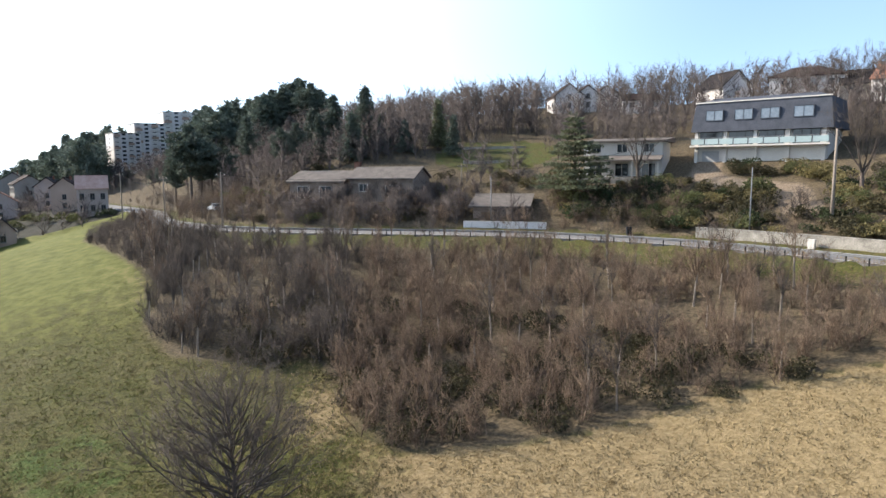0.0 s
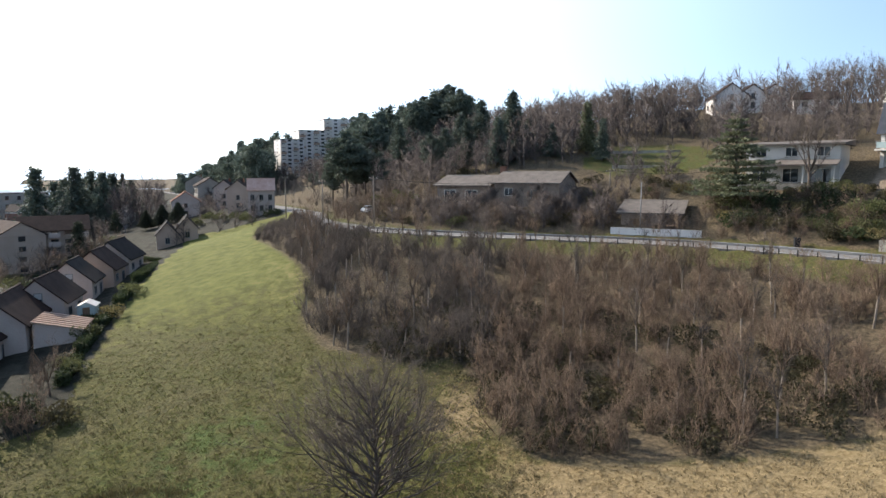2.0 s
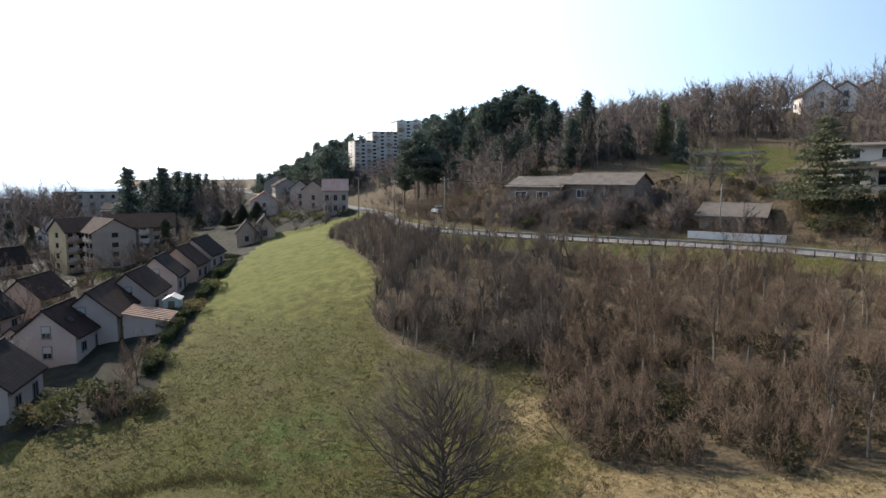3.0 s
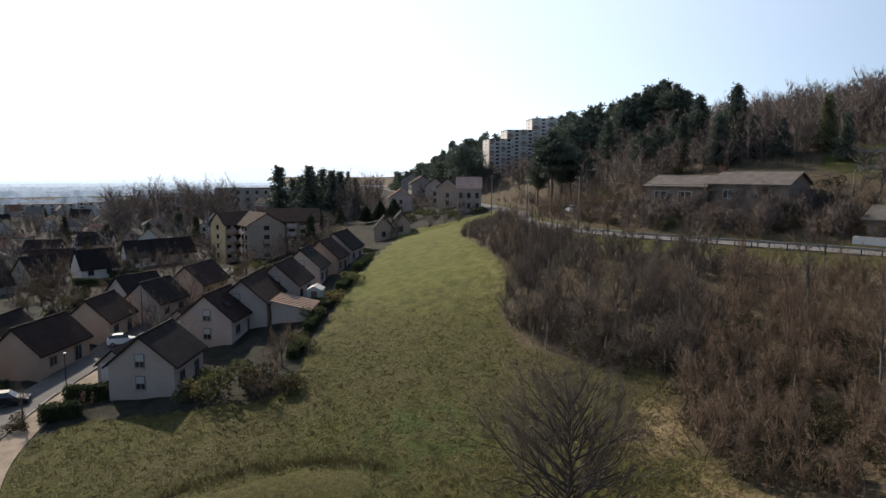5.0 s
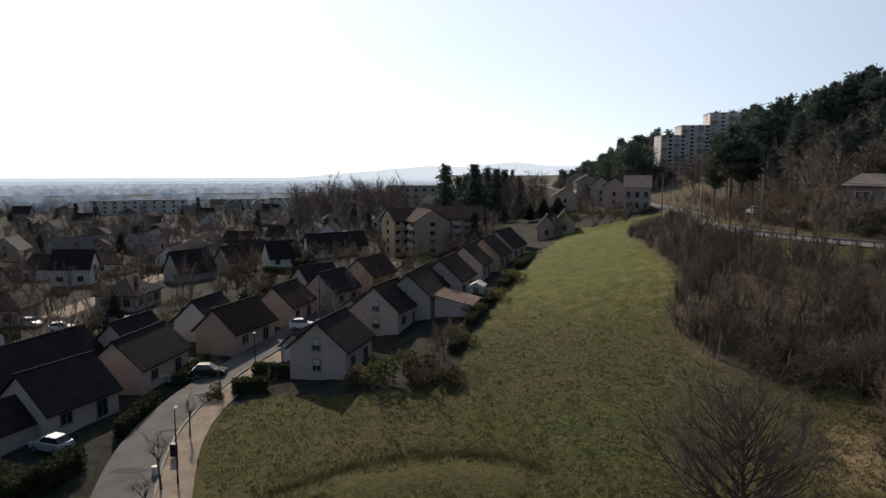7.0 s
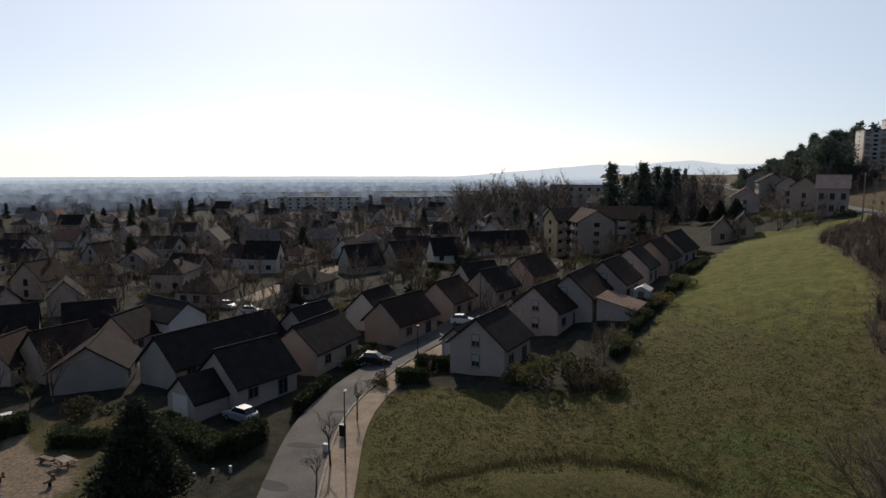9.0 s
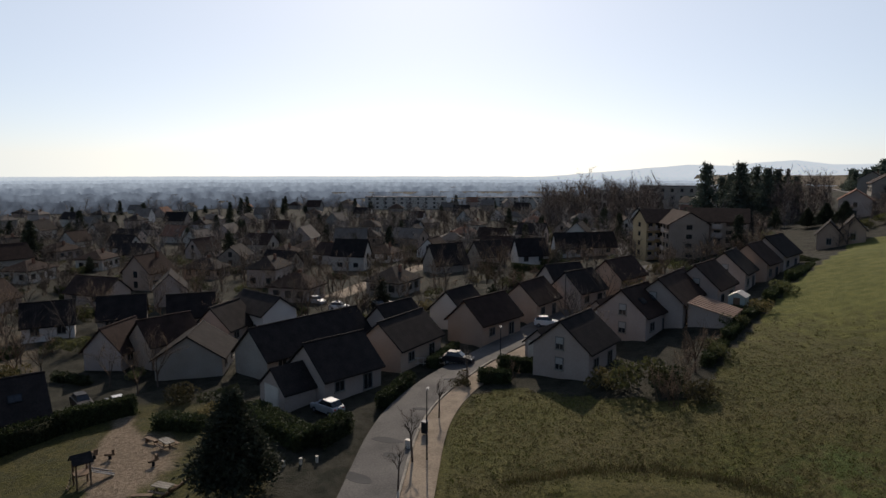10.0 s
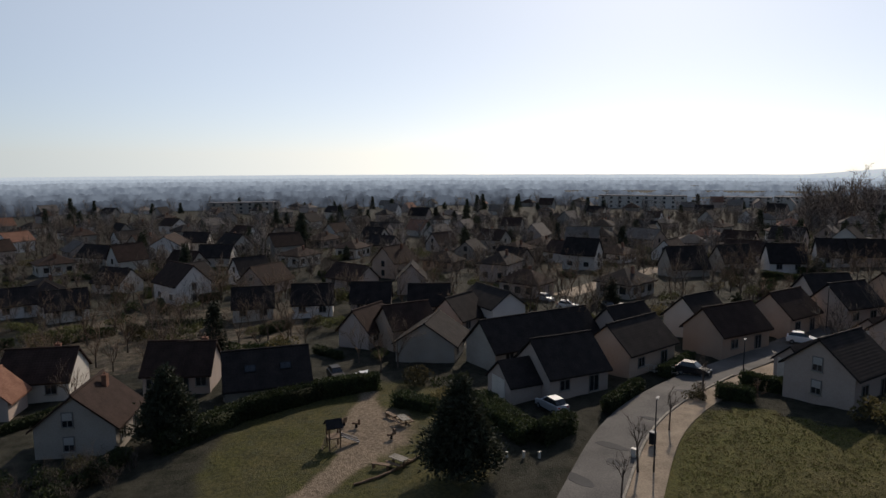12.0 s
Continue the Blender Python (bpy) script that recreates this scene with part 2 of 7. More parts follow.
MEADOW = [(-90, 131), (-75, 106), (-63.5, 80), (-51, 58), (-45, 48), (-41, 41.5), (-48, 36.5), (-54.5, 32), (-56.5, 27), (-51, 22), (-44, 16.5), (-34, 6.5), (-24, -6), (-10, -40), (80, -60),
          (92, -40), (78, -8), (64, 20), (53, 42), (43.5, 58), (38, 66), (22.5, 81), (1, 90), (-23, 94.5), (-42, 105), (-56, 124), (-66, 140)]
BERM = [(-38.6, 21.5), (-37.9, 24.6), (-37.2, 27.9), (-35.6, 30.7), (-32.6, 33.1), (-29.0, 34.7), (-24.9, 35.3)]
BERM_LOW = [(-34.2, 25), (-33.7, 27.1), (-32.1, 29.7), (-29.5, 31.6), (-26.4, 32.7)]


def inside(poly, x, y):
    x, y = np.asarray(x, float), np.asarray(y, float)
    hit = np.zeros(x.shape, bool)
    for (ax, ay), (bx, by) in zip(poly, poly[1:] + poly[:1]):
        if ay != by:
            hit ^= ((ay > y) != (by > y)) & (x < (bx - ax) * (y - ay) / (by - ay) + ax)
    return hit


def away(line, x, y):
    """Metres from a line of points."""
    x, y = np.asarray(x, float), np.asarray(y, float)
    best = np.full(x.shape, 1e9)
    for (ax, ay), (bx, by) in zip(line, line[1:]):
        ux, uy = bx - ax, by - ay
        k = np.clip(((x - ax) * ux + (y - ay) * uy) / (ux * ux + uy * uy), 0, 1)
        best = np.minimum(best, np.hypot(x - ax - k * ux, y - ay - k * uy))
    return best


def z_at(x, y):
    return float(land(x, y))


# ---------- making meshes ----------
def shape(name, verts, faces, material, smooth=False):
    me = bpy.data.meshes.new(name)
    me.from_pydata([tuple(v) for v in verts], [], faces)
    me.materials.append(material)
    if smooth:
        me.polygons.foreach_set("use_smooth", [True] * len(me.polygons))
    me.update()
    return me


def soup(name, verts, tris, material, smooth=False):
    """A mesh from arrays of corners and triangles."""
    me = bpy.data.meshes.new(name)
    verts, tris = np.asarray(verts, np.float32), np.asarray(tris, np.int32)
    me.vertices.add(len(verts))
    me.vertices.foreach_set("co", verts.ravel())
    me.loops.add(tris.size)
    me.loops.foreach_set("vertex_index", tris.ravel())
    me.polygons.add(len(tris))
    me.polygons.foreach_set("loop_start", np.arange(0, tris.size, 3, dtype=np.int32))
    me.materials.append(material)
    me.update(calc_edges=True)
    if smooth:
        me.polygons.foreach_set("use_smooth", [True] * len(me.polygons))
    return me


BOX = [(0, 3, 2, 1), (4, 5, 6, 7), (0, 1, 5, 4), (1, 2, 6, 5), (2, 3, 7, 6), (3, 0, 4, 7)]


def boxes(items):
    """Corners and faces of boxes (centre x, y, base z, size x, y, z)."""
    v, f = [], []
    for x, y, z, sx, sy, sz in items:
        o = len(v)
        v += [(x + a * sx / 2, y + b * sy / 2, z + c * sz) for c in (0, 1) for a, b in ((-1, -1), (1, -1), (1, 1), (-1, 1))]
        f += [tuple(o + i for i in q) for q in BOX]
    return v, f


def tube(points, radii, sides=6):
    """Corners and faces of a round bar through the points."""
    v, f = [], []
    for i, p in enumerate(points):
        p = Vector(p)
        d = (Vector(points[min(i + 1, len(points) - 1)]) - Vector(points[max(i - 1, 0)])).normalized()
        a = d.cross(Vector((0, 0, 1)) if abs(d.z) < 0.9 else Vector((1, 0, 0))).normalized()
        b = d.cross(a)
        v += [tuple(p + (a * math.cos(6.2832 * k / sides) + b * math.sin(6.2832 * k / sides)) * radii[i]) for k in range(sides)]
    for i in range(len(points) - 1):
        f += [(i * sides + k, i * sides + (k + 1) % sides, (i + 1) * sides + (k + 1) % sides, (i + 1) * sides + k) for k in range(sides)]
    f += [tuple(range(sides))[::-1], tuple((len(points) - 1) * sides + k for k in range(sides))]
    return v, f


def merge(*items):
    v, f = [], []
    for a, b in items:
        o = len(v)
        v += list(a)
        f += [tuple(o + i for i in q) for q in b]
    return v, f


def part(name, geo, material, parent=None, label="", at=None, smooth=False):
    me = geo if isinstance(geo, bpy.types.Mesh) else shape(name, geo[0], geo[1], material, smooth)
    ob = new(name, me)
    ob.parent = parent
    if at is not None:
        ob.matrix_basis = at
    return tagged(ob, label)


def thing(name, m, label, category, group="", kind=""):
    ob = new(name)
    ob.empty_display_size = 0.3
    ob.matrix_basis = m
    return tagged(ob, label, category, group, kind)


def single(name, geo, material, label, category, m=None, group="", kind="", smooth=False):
    ob = part(name, geo, material, None, label, m, smooth)
    return tagged(ob, "", category, group, kind)


def strip(line, a, b, lift, step=1.5, deck=0.0):
    """A band along a line from a to b metres to its left, laid on the ground, with sides."""
    pts = []
    for (ax, ay), (bx, by) in zip(line, line[1:]):
        n = max(1, int(math.hypot(bx - ax, by - ay) / step))
        pts += [(ax + (bx - ax) * i / n, ay + (by - ay) * i / n) for i in range(n)]
    pts = np.array(pts + [line[-1]])
    for _ in range(12):
        pts[1:-1] = (pts[:-2] + 2 * pts[1:-1] + pts[2:]) / 4
    d = np.gradient(pts, axis=0)
    d /= np.linalg.norm(d, axis=1)[:, None]
    nrm = np.stack([-d[:, 1], d[:, 0]], 1)
    rows = []
    for k in (0, 0.5, 1):
        q = pts + nrm * (a + (b - a) * k)
        rows.append(np.column_stack([q, land(q[:, 0], q[:, 1]) + lift]))
    low = [r.copy() for r in (rows[0], rows[2])]
    for r in low:
        r[:, 2] -= 0.4
    rows = [low[0], *rows, low[1]]
    n = len(pts)
    v = np.concatenate(rows)
    f = [(r * n + i, r * n + i + 1, (r + 1) * n + i + 1, (r + 1) * n + i) for r in range(4) for i in range(n - 1)]
    return v.tolist(), [q[::-1] for q in f]


# ---------- ground ----------
def ground():
    az = np.radians(np.concatenate([np.arange(-44, 126, 0.5), np.arange(126, 316, 5)]))
    rad = np.concatenate([[0.02, 6, 12, 18], np.arange(22, 100, 1.2), np.geomspace(101, 700, 110), np.geomspace(740, 4800, 26)])
    A, R = np.meshgrid(az, rad)
    x, y = -np.sin(A) * R, np.cos(A) * R
    z = land(x, y)
    z = z - 0.2 * np.exp(-(away(BERM, x, y) / 0.8) ** 2) + 0.3 * np.exp(-(away(BERM_LOW, x, y) / 1.0) ** 2) + 0.07 * np.sin(x * 1.3 + np.sin(y)) * np.sin(y * 1.1 + 1)
    s, d = road_side(x, y), R
    z = z - 0.3 * (np.abs(s) < 3.0) - 0.45 * np.clip(3.4 - away(STREET, x, y), 0, 1)
    n, k = len(az), len(rad)
    v = np.column_stack([x.ravel(), y.ravel(), z.ravel()])
    i, j = np.meshgrid(np.arange(n), np.arange(k - 1))
    a, b = (j * n + i).ravel(), (j * n + (i + 1) % n).ravel()
    tris = np.concatenate([np.column_stack([a, b, b + n]), np.column_stack([a, b + n, a + n])])[:, ::-1]
    inner = np.arange(1, n - 1)
    tris = np.concatenate([tris, np.column_stack([0 * inner, inner, inner + 1])])
    me = soup("ground", v, tris, GROUND, True)
    thick = inside(THICKET, x, y)
    azd = np.degrees(A)
    rim = np.minimum(away(THICKET + THICKET[:1], x, y), 1.6) / 3.2
    wood = np.maximum((s < -4.5) * (np.hypot((x - 10) / 12, (y - 127) / 11) >= 1), np.where(thick, 0.5 + rim, 0.5 - rim))
    open_ = inside(MEADOW, x, y) & ~thick
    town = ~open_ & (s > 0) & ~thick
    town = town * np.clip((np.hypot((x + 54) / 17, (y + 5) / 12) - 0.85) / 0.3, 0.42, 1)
    dry = open_ * np.clip((14 - azd) / 14, 0, 1) * np.clip((s - 12) / 6, 0, 1)
    dry = np.maximum(dry, open_ * 0.4 * np.exp(-((azd - 23) / 8) ** 2 - ((R - 88) / 16) ** 2))
    dry = np.maximum(dry, 0.8 * np.exp(-((x + 9) / 4) ** 2 - ((y - 47) / 6) ** 2))
    lush = open_ * (0.52 * np.exp(-((azd - 33) / 9) ** 2 - ((R - 47) / 8) ** 2) + 0.15 * np.exp(-((azd - 60) / 9) ** 2 - ((R - 52) / 5) ** 2))
    lush = np.maximum(lush, 0.3 * ((s > 3) & (s < 8.5) & (azd < 24)))
    terrace = (np.hypot((x - 10) / 12, (y - 127) / 11) < 1) & (s < -5)
    lush = np.maximum(lush, 0.4 * terrace)
    fresh = open_ * np.clip((R - 58) / 45, 0, 1) * np.clip((azd - 20) / 6, 0, 1)
    play = np.hypot((x + 53) / 16, (y + 6) / 11) < 1.15
    park = (azd > 99) & (azd < 121) & (R > 86) & (R < 126)
    lush = np.maximum(lush, 0.5 * park)
    lush = np.maximum(lush, 0.2 * play)
    earth = np.clip(1.5 - np.hypot((x + 56.5) / 5.6, (y + 3.5) / 3.6), 0, 1) + np.clip(1.4 - away([(-51, -4.5), (-46, -7), (-40, -10)], x, y) / 1.4, 0, 1)
    earth += 0.8 * np.clip(1.4 - away([(-59, -4.5), (-63, -4.6), (-68, -4.4)], x, y) / 1.2, 0, 1)
    earth += 0.9 * np.clip(1.5 - away([(44, 80), (46, 87), (42, 92), (39, 99), (42, 104)], x, y) / 2.2, 0, 1)
    earth += 0.42 * park
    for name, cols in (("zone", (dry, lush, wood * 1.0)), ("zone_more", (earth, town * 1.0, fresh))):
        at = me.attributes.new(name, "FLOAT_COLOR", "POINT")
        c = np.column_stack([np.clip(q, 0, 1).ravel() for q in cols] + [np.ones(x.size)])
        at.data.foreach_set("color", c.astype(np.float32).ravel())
    ob = new("ground", me)
    return tagged(ob, "sloping meadow and earth, patchy winter grass running down to town", "ground", kind="structure")


def ground_material():
    m = bpy.data.materials.new("ground")
    m.use_nodes = True
    n, l = m.node_tree.nodes, m.node_tree.links
    b = n["Principled BSDF"]
    g = n.new("ShaderNodeNewGeometry")

    def noise_of(scale, detail=6):
        t = n.new("ShaderNodeTexNoise")
        t.inputs["Scale"].default_value, t.inputs["Detail"].default_value, t.inputs["Roughness"].default_value = scale, detail, 0.65
        l.new(g.outputs["Position"], t.inputs["Vector"])
        return t.outputs[0]

    def two(fac, c0, c1, lo=0.38, hi=0.62):
        r = n.new("ShaderNodeValToRGB")
        e = r.color_ramp.elements
        e[0].position, e[1].position, e[0].color, e[1].color = lo, hi, (*c0, 1), (*c1, 1)
        l.new(fac, r.inputs[0])
        return r.outputs[0]

    def mixed(fac, c0, c1):
        x = n.new("ShaderNodeMix")
        x.data_type = "RGBA"
        l.new(fac, x.inputs["Factor"])
        l.new(c0, x.inputs["A"])
        l.new(c1, x.inputs["B"])
        return x.outputs["Result"]

    big, mid, fine, tuft = noise_of(0.09, 4), noise_of(0.5), noise_of(2.6, 8), noise_of(7.0, 4)

    def mask(source, spread=1.1):
        a = n.new("ShaderNodeMath")
        a.operation, a.inputs[1].default_value, a.inputs[2].default_value = "MULTIPLY_ADD", spread, -spread / 2
        l.new(mid, a.inputs[0])
        c = n.new("ShaderNodeMath")
        l.new(a.outputs[0], c.inputs[0])
        l.new(source, c.inputs[1])
        k = n.new("ShaderNodeMapRange")
        k.interpolation_type = "SMOOTHSTEP"
        k.inputs[1].default_value, k.inputs[2].default_value = 0.25, 0.75
        l.new(c.outputs[0], k.inputs[0])
        return k.outputs[0]

    zones = []
    for name in ("zone", "zone_more"):
        at, sp = n.new("ShaderNodeAttribute"), n.new("ShaderNodeSeparateColor")
        at.attribute_name = name
        l.new(at.outputs["Color"], sp.inputs[0])
        zones += [sp.outputs[i] for i in range(3)]
    col = two(fine, (0.046, 0.049, 0.012), (0.105, 0.1, 0.026))
    col = mixed(two(big, (0, 0, 0), (0.6, 0.6, 0.6)), col, two(fine, (0.066, 0.056, 0.024), (0.135, 0.11, 0.05)))
    col = mixed(mask(zones[5], 0.9), col, two(mid, (0.09, 0.101, 0.022), (0.15, 0.148, 0.04)))
    col = mixed(mask(zones[1], 1.7), col, two(fine, (0.046, 0.07, 0.015), (0.096, 0.12, 0.034)))
    col = mixed(mask(zones[0]), col, two(fine, (0.18, 0.132, 0.064), (0.29, 0.22, 0.115)))
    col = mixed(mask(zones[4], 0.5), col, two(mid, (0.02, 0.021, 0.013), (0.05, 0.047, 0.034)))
    col = mixed(mask(zones[2], 0.5), col, two(fine, (0.062, 0.049, 0.03), (0.158, 0.121, 0.073)))
    col = mixed(mask(zones[3], 0.6), col, two(fine, (0.15, 0.115, 0.078), (0.29, 0.225, 0.16)))
    l.new(col, b.inputs["Base Color"])
    b.inputs["Roughness"].default_value, b.inputs["Specular IOR Level"].default_value = 0.95, 0.15
    h = n.new("ShaderNodeMath")
    l.new(fine, h.inputs[0])
    l.new(tuft, h.inputs[1])
    bp = n.new("ShaderNodeBump")
    bp.inputs["Strength"].default_value, bp.inputs["Distance"].default_value = 1.0, 0.16
    l.new(h.outputs[0], bp.inputs["Height"])
    l.new(bp.outputs[0], b.inputs["Normal"])
    return m


GROUND = ground_material()
ground()
single("road", strip(ROAD[2:], -3.1, 3.1, 0.0), ASPHALT, "grey asphalt hillside road with worn surface", "road", kind="structure")
single("road_line", strip(ROAD[2:], 2.5, 2.58, 0.012), PAINT_WHITE, "white painted edge line along the hillside road", "road marking", kind="structure")
single("road", strip(STREET, -2.1, 2.1, 0.08), ASPHALT_OLD, "patched pale asphalt residential street with worn surface", "road", kind="structure")
for k, (x, y, turn, L, W) in enumerate([(-44.2, 12.2, 20, 2.6, 1.2), (-46.6, 15.6, 40, 1.6, 1.0), (-49.6, 16.2, 45, 3.0, 0.9), (-41.2, 9.4, 25, 1.8, 1.3), (-54.5, 21.5, 48, 2.2, 0.8), (-60.5, 27.6, 46, 2.8, 1.0)]):
    rim = [(math.cos(a) * L / 2 * (1 + 0.16 * math.sin(3 * a + k)), math.sin(a) * W / 2 * (1 + 0.2 * math.sin(2 * a + 2 * k)), 0.0) for a in np.arange(0, 6.2, 0.45)]
    n = len(rim)
    c, s = math.cos(radians(turn)), math.sin(radians(turn))
    rim = [(p * c - q * s, p * s + q * c, land(np.array([x + p * c - q * s]), np.array([y + p * s + q * c]))[0] + 0.092) for p, q, _ in rim]
    v = [(p + x, q + y, r) for p, q, r in rim] + [(p + x, q + y, r - 0.1) for p, q, r in rim]
    single("road_patch", (v, [tuple(range(n))] + [(i, i + n, (i + 1) % n + n, (i + 1) % n) for i in range(n)]), ASPHALT_PATCH, "dark asphalt repair patch in the residential street", "road patch", kind="structure")
single("pavement", strip(STREET[1:10], -4.7, -2.3, 0.1), SAND, "sandy worn footpath beside the residential street", "pavement", kind="structure")
single("road", strip([(-117, 28), (-122, 33), (-128.8, 38.6), (-139.9, 49.8), (-150, 60)], -2.6, 2.6, 0.05), SAND, "pale gravelled side street between the town houses", "road", kind="structure")
single("road", strip([(-128, 103), (-137.7, 109.6), (-163.2, 126.5), (-203.5, 150.7), (-228.2, 157)], -3.0, 3.0, 0.05), ASPHALT, "pale asphalt street beside the flats", "road", kind="structure")
single("kerb", strip(STREET[1:9], -2.3, -2.1, 0.2), CONCRETE, "pale concrete kerb along the residential street", "kerb", kind="structure")


# ---------- distance ----------
def ridge(name, dist, z0, tops, material, label, seed, rough, start=-60, stop=150):
    """A far line of woods and roofs against the haze, with depth to it."""
    rng = np.random.RandomState(seed)
    az = np.radians(np.arange(start, stop, 0.12))
    n = len(az)
    h = np.interp(np.degrees(az), *zip(*tops))
    w = np.convolve(rng.rand(n + 40), np.ones(9) / 9, "same")[20:-20] - 0.5
    h = h + rough * (w * 2.2 + 0.35 * (rng.rand(n) - 0.5))
    x, y = -np.sin(az), np.cos(az)
    rows = [np.column_stack([x * dist, y * dist, np.full(n, z0)]), np.column_stack([x * dist, y * dist, h]), np.column_stack([x * dist * 1.05, y * dist * 1.05, h - 3]),
            np.column_stack([x * dist * 1.05, y * dist * 1.05, np.full(n, z0)])]
    v = np.concatenate(rows)
    i = np.arange(n - 1)
    q = [np.column_stack([r * n + i, r * n + i + 1, (r + 1) * n + i + 1, (r + 1) * n + i]) for r in range(3)]
    q = np.concatenate(q)
    me = soup(name, v, np.concatenate([q[:, [0, 1, 2]], q[:, [0, 2, 3]]]), material)
    return tagged(new(name, me), label, "backdrop", kind="structure")


# haze put into the emission colours: each farther band brighter and paler
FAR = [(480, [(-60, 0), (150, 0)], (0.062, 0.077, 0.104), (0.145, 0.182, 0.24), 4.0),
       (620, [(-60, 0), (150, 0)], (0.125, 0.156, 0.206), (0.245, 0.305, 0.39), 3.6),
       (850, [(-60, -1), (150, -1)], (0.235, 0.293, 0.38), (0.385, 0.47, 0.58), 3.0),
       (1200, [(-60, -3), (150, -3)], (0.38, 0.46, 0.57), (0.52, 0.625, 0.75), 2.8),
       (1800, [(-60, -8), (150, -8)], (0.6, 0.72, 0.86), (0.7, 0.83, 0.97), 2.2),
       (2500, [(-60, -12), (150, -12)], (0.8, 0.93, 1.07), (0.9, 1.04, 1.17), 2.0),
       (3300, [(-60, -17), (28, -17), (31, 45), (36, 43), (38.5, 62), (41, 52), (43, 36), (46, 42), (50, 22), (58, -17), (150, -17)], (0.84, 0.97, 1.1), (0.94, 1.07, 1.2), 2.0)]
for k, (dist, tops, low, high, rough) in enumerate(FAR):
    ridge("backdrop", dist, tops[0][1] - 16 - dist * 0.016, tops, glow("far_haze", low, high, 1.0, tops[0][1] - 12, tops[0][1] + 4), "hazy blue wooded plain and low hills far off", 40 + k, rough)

# ---------- plants ----------
def grow(rng, p, d, length, r, level, out, bend=0.25, up=0.15, kids=(3, 5), angle=(25, 55), taper=0.55, shrink=(0.5, 0.75), steps=3):
    """Grows a limb and its side shoots; out collects (from, to, radius, radius, level)."""
    p, d = np.array(p, float), np.array(d, float)
    nodes = [(p, d, r)]
    for i in range(steps):
        d = d + rng.normal(0, bend, 3) * 0.5 + np.array([0, 0, up])
        d /= np.linalg.norm(d)
        q = p + d * length / steps
        r2 = r * (1 - (1 - taper) * (i + 1) / steps)
        out.append((p, q, nodes[-1][2], r2, level))
        p = q
        nodes.append((p, d, r2))
    if level > 0:
        for _ in range(rng.randint(kids[0], kids[1] + 1)):
            k = rng.randint(1, len(nodes))
            q, e, rr = nodes[k]
            a = np.cross(e, rng.normal(0, 1, 3))
            a /= np.linalg.norm(a) + 1e-9
            t = np.radians(rng.uniform(*angle))
            grow(rng, q, e * np.cos(t) + a * np.sin(t), length * rng.uniform(*shrink), rr * 0.66, level - 1, out, bend, up, kids, angle, taper, shrink, 2 if level < 2 else steps)


def bars(segs, sides=3):
    """Corners and triangles of many tapered bars at once; the thinnest end in a point."""
    a, b = np.array([s[0] for s in segs]), np.array([s[1] for s in segs])
    ra, rb = np.array([s[2] for s in segs]), np.array([s[3] for s in segs])
    d = b - a
    d /= np.linalg.norm(d, axis=1)[:, None] + 1e-9
    u = np.cross(d, np.where(np.abs(d[:, 2:]) < 0.9, [[0, 0, 1.0]], [[1.0, 0, 0]]))
    u /= np.linalg.norm(u, axis=1)[:, None]
    w = np.cross(d, u)
    ang = np.arange(sides) * 2 * np.pi / sides
    ring = u[:, None] * np.cos(ang)[None, :, None] + w[:, None] * np.sin(ang)[None, :, None]
    v = np.concatenate([a[:, None] + ring * ra[:, None, None], b[:, None] + ring * rb[:, None, None]], 1)
    o = (np.arange(len(segs)) * 2 * sides)[:, None, None]
    k = np.arange(sides)
    k2 = (k + 1) % sides
    t = np.concatenate([np.stack([k, k2, k2 + sides], 1), np.stack([k, k2 + sides, k + sides], 1)])[None]
    return v.reshape(-1, 3), (o + t).reshape(-1, 3)


def spikes(segs):
    """Twigs: three-sided points."""
    a, b = np.array([s[0] for s in segs]), np.array([s[1] for s in segs])
    r = np.array([s[2] for s in segs])
    d = b - a
    d /= np.linalg.norm(d, axis=1)[:, None] + 1e-9
    u = np.cross(d, [[0.31, 0.27, 0.91]])
    u /= np.linalg.norm(u, axis=1)[:, None] + 1e-9
    w = np.cross(d, u)
    v = np.stack([a + u * r[:, None], a - 0.5 * u * r[:, None] + 0.87 * w * r[:, None], a - 0.5 * u * r[:, None] - 0.87 * w * r[:, None], b], 1)
    o = (np.arange(len(segs)) * 4)[:, None, None]
    return v.reshape(-1, 3), (o + np.array([[0, 1, 3], [1, 2, 3], [2, 0, 3]])[None]).reshape(-1, 3)


def join(items):
    vs, ts, o = [], [], 0
    for v, t in items:
        vs.append(v)
        ts.append(t + o)
        o += len(v)
    return np.concatenate(vs), np.concatenate(ts)


def wood_geo(seed, h):
    """A slight leafless tree of a far wood: leader, limbs and sprays."""
    rng = np.random.RandomState(seed)
    out = [(np.array([0, 0, -0.4]), np.array([rng.normal(0, 0.3), rng.normal(0, 0.3), h]), 0.13, 0, 9)]
    limbs = []
    for _ in range(20):
        z, a = rng.uniform(0.02, 0.88), rng.uniform(0, 6.28)
        d = np.array([math.cos(a), math.sin(a), rng.uniform(0.5, 1.6)])
        p = out[0][0] + (out[0][1] - out[0][0]) * z
        limbs.append((p, p + d / np.linalg.norm(d) * h * (0.16 + 0.32 * (1 - z)) * rng.uniform(0.6, 1.2), 0.07, 0, 1))
    sprays = twigs_on(rng, limbs, 60, 1.8, 0.046, (1,), 0.5)
    return spikes(out + limbs + sprays + twigs_on(rng, sprays, 75, 1.0, 0.038, (-1,), 0.4))


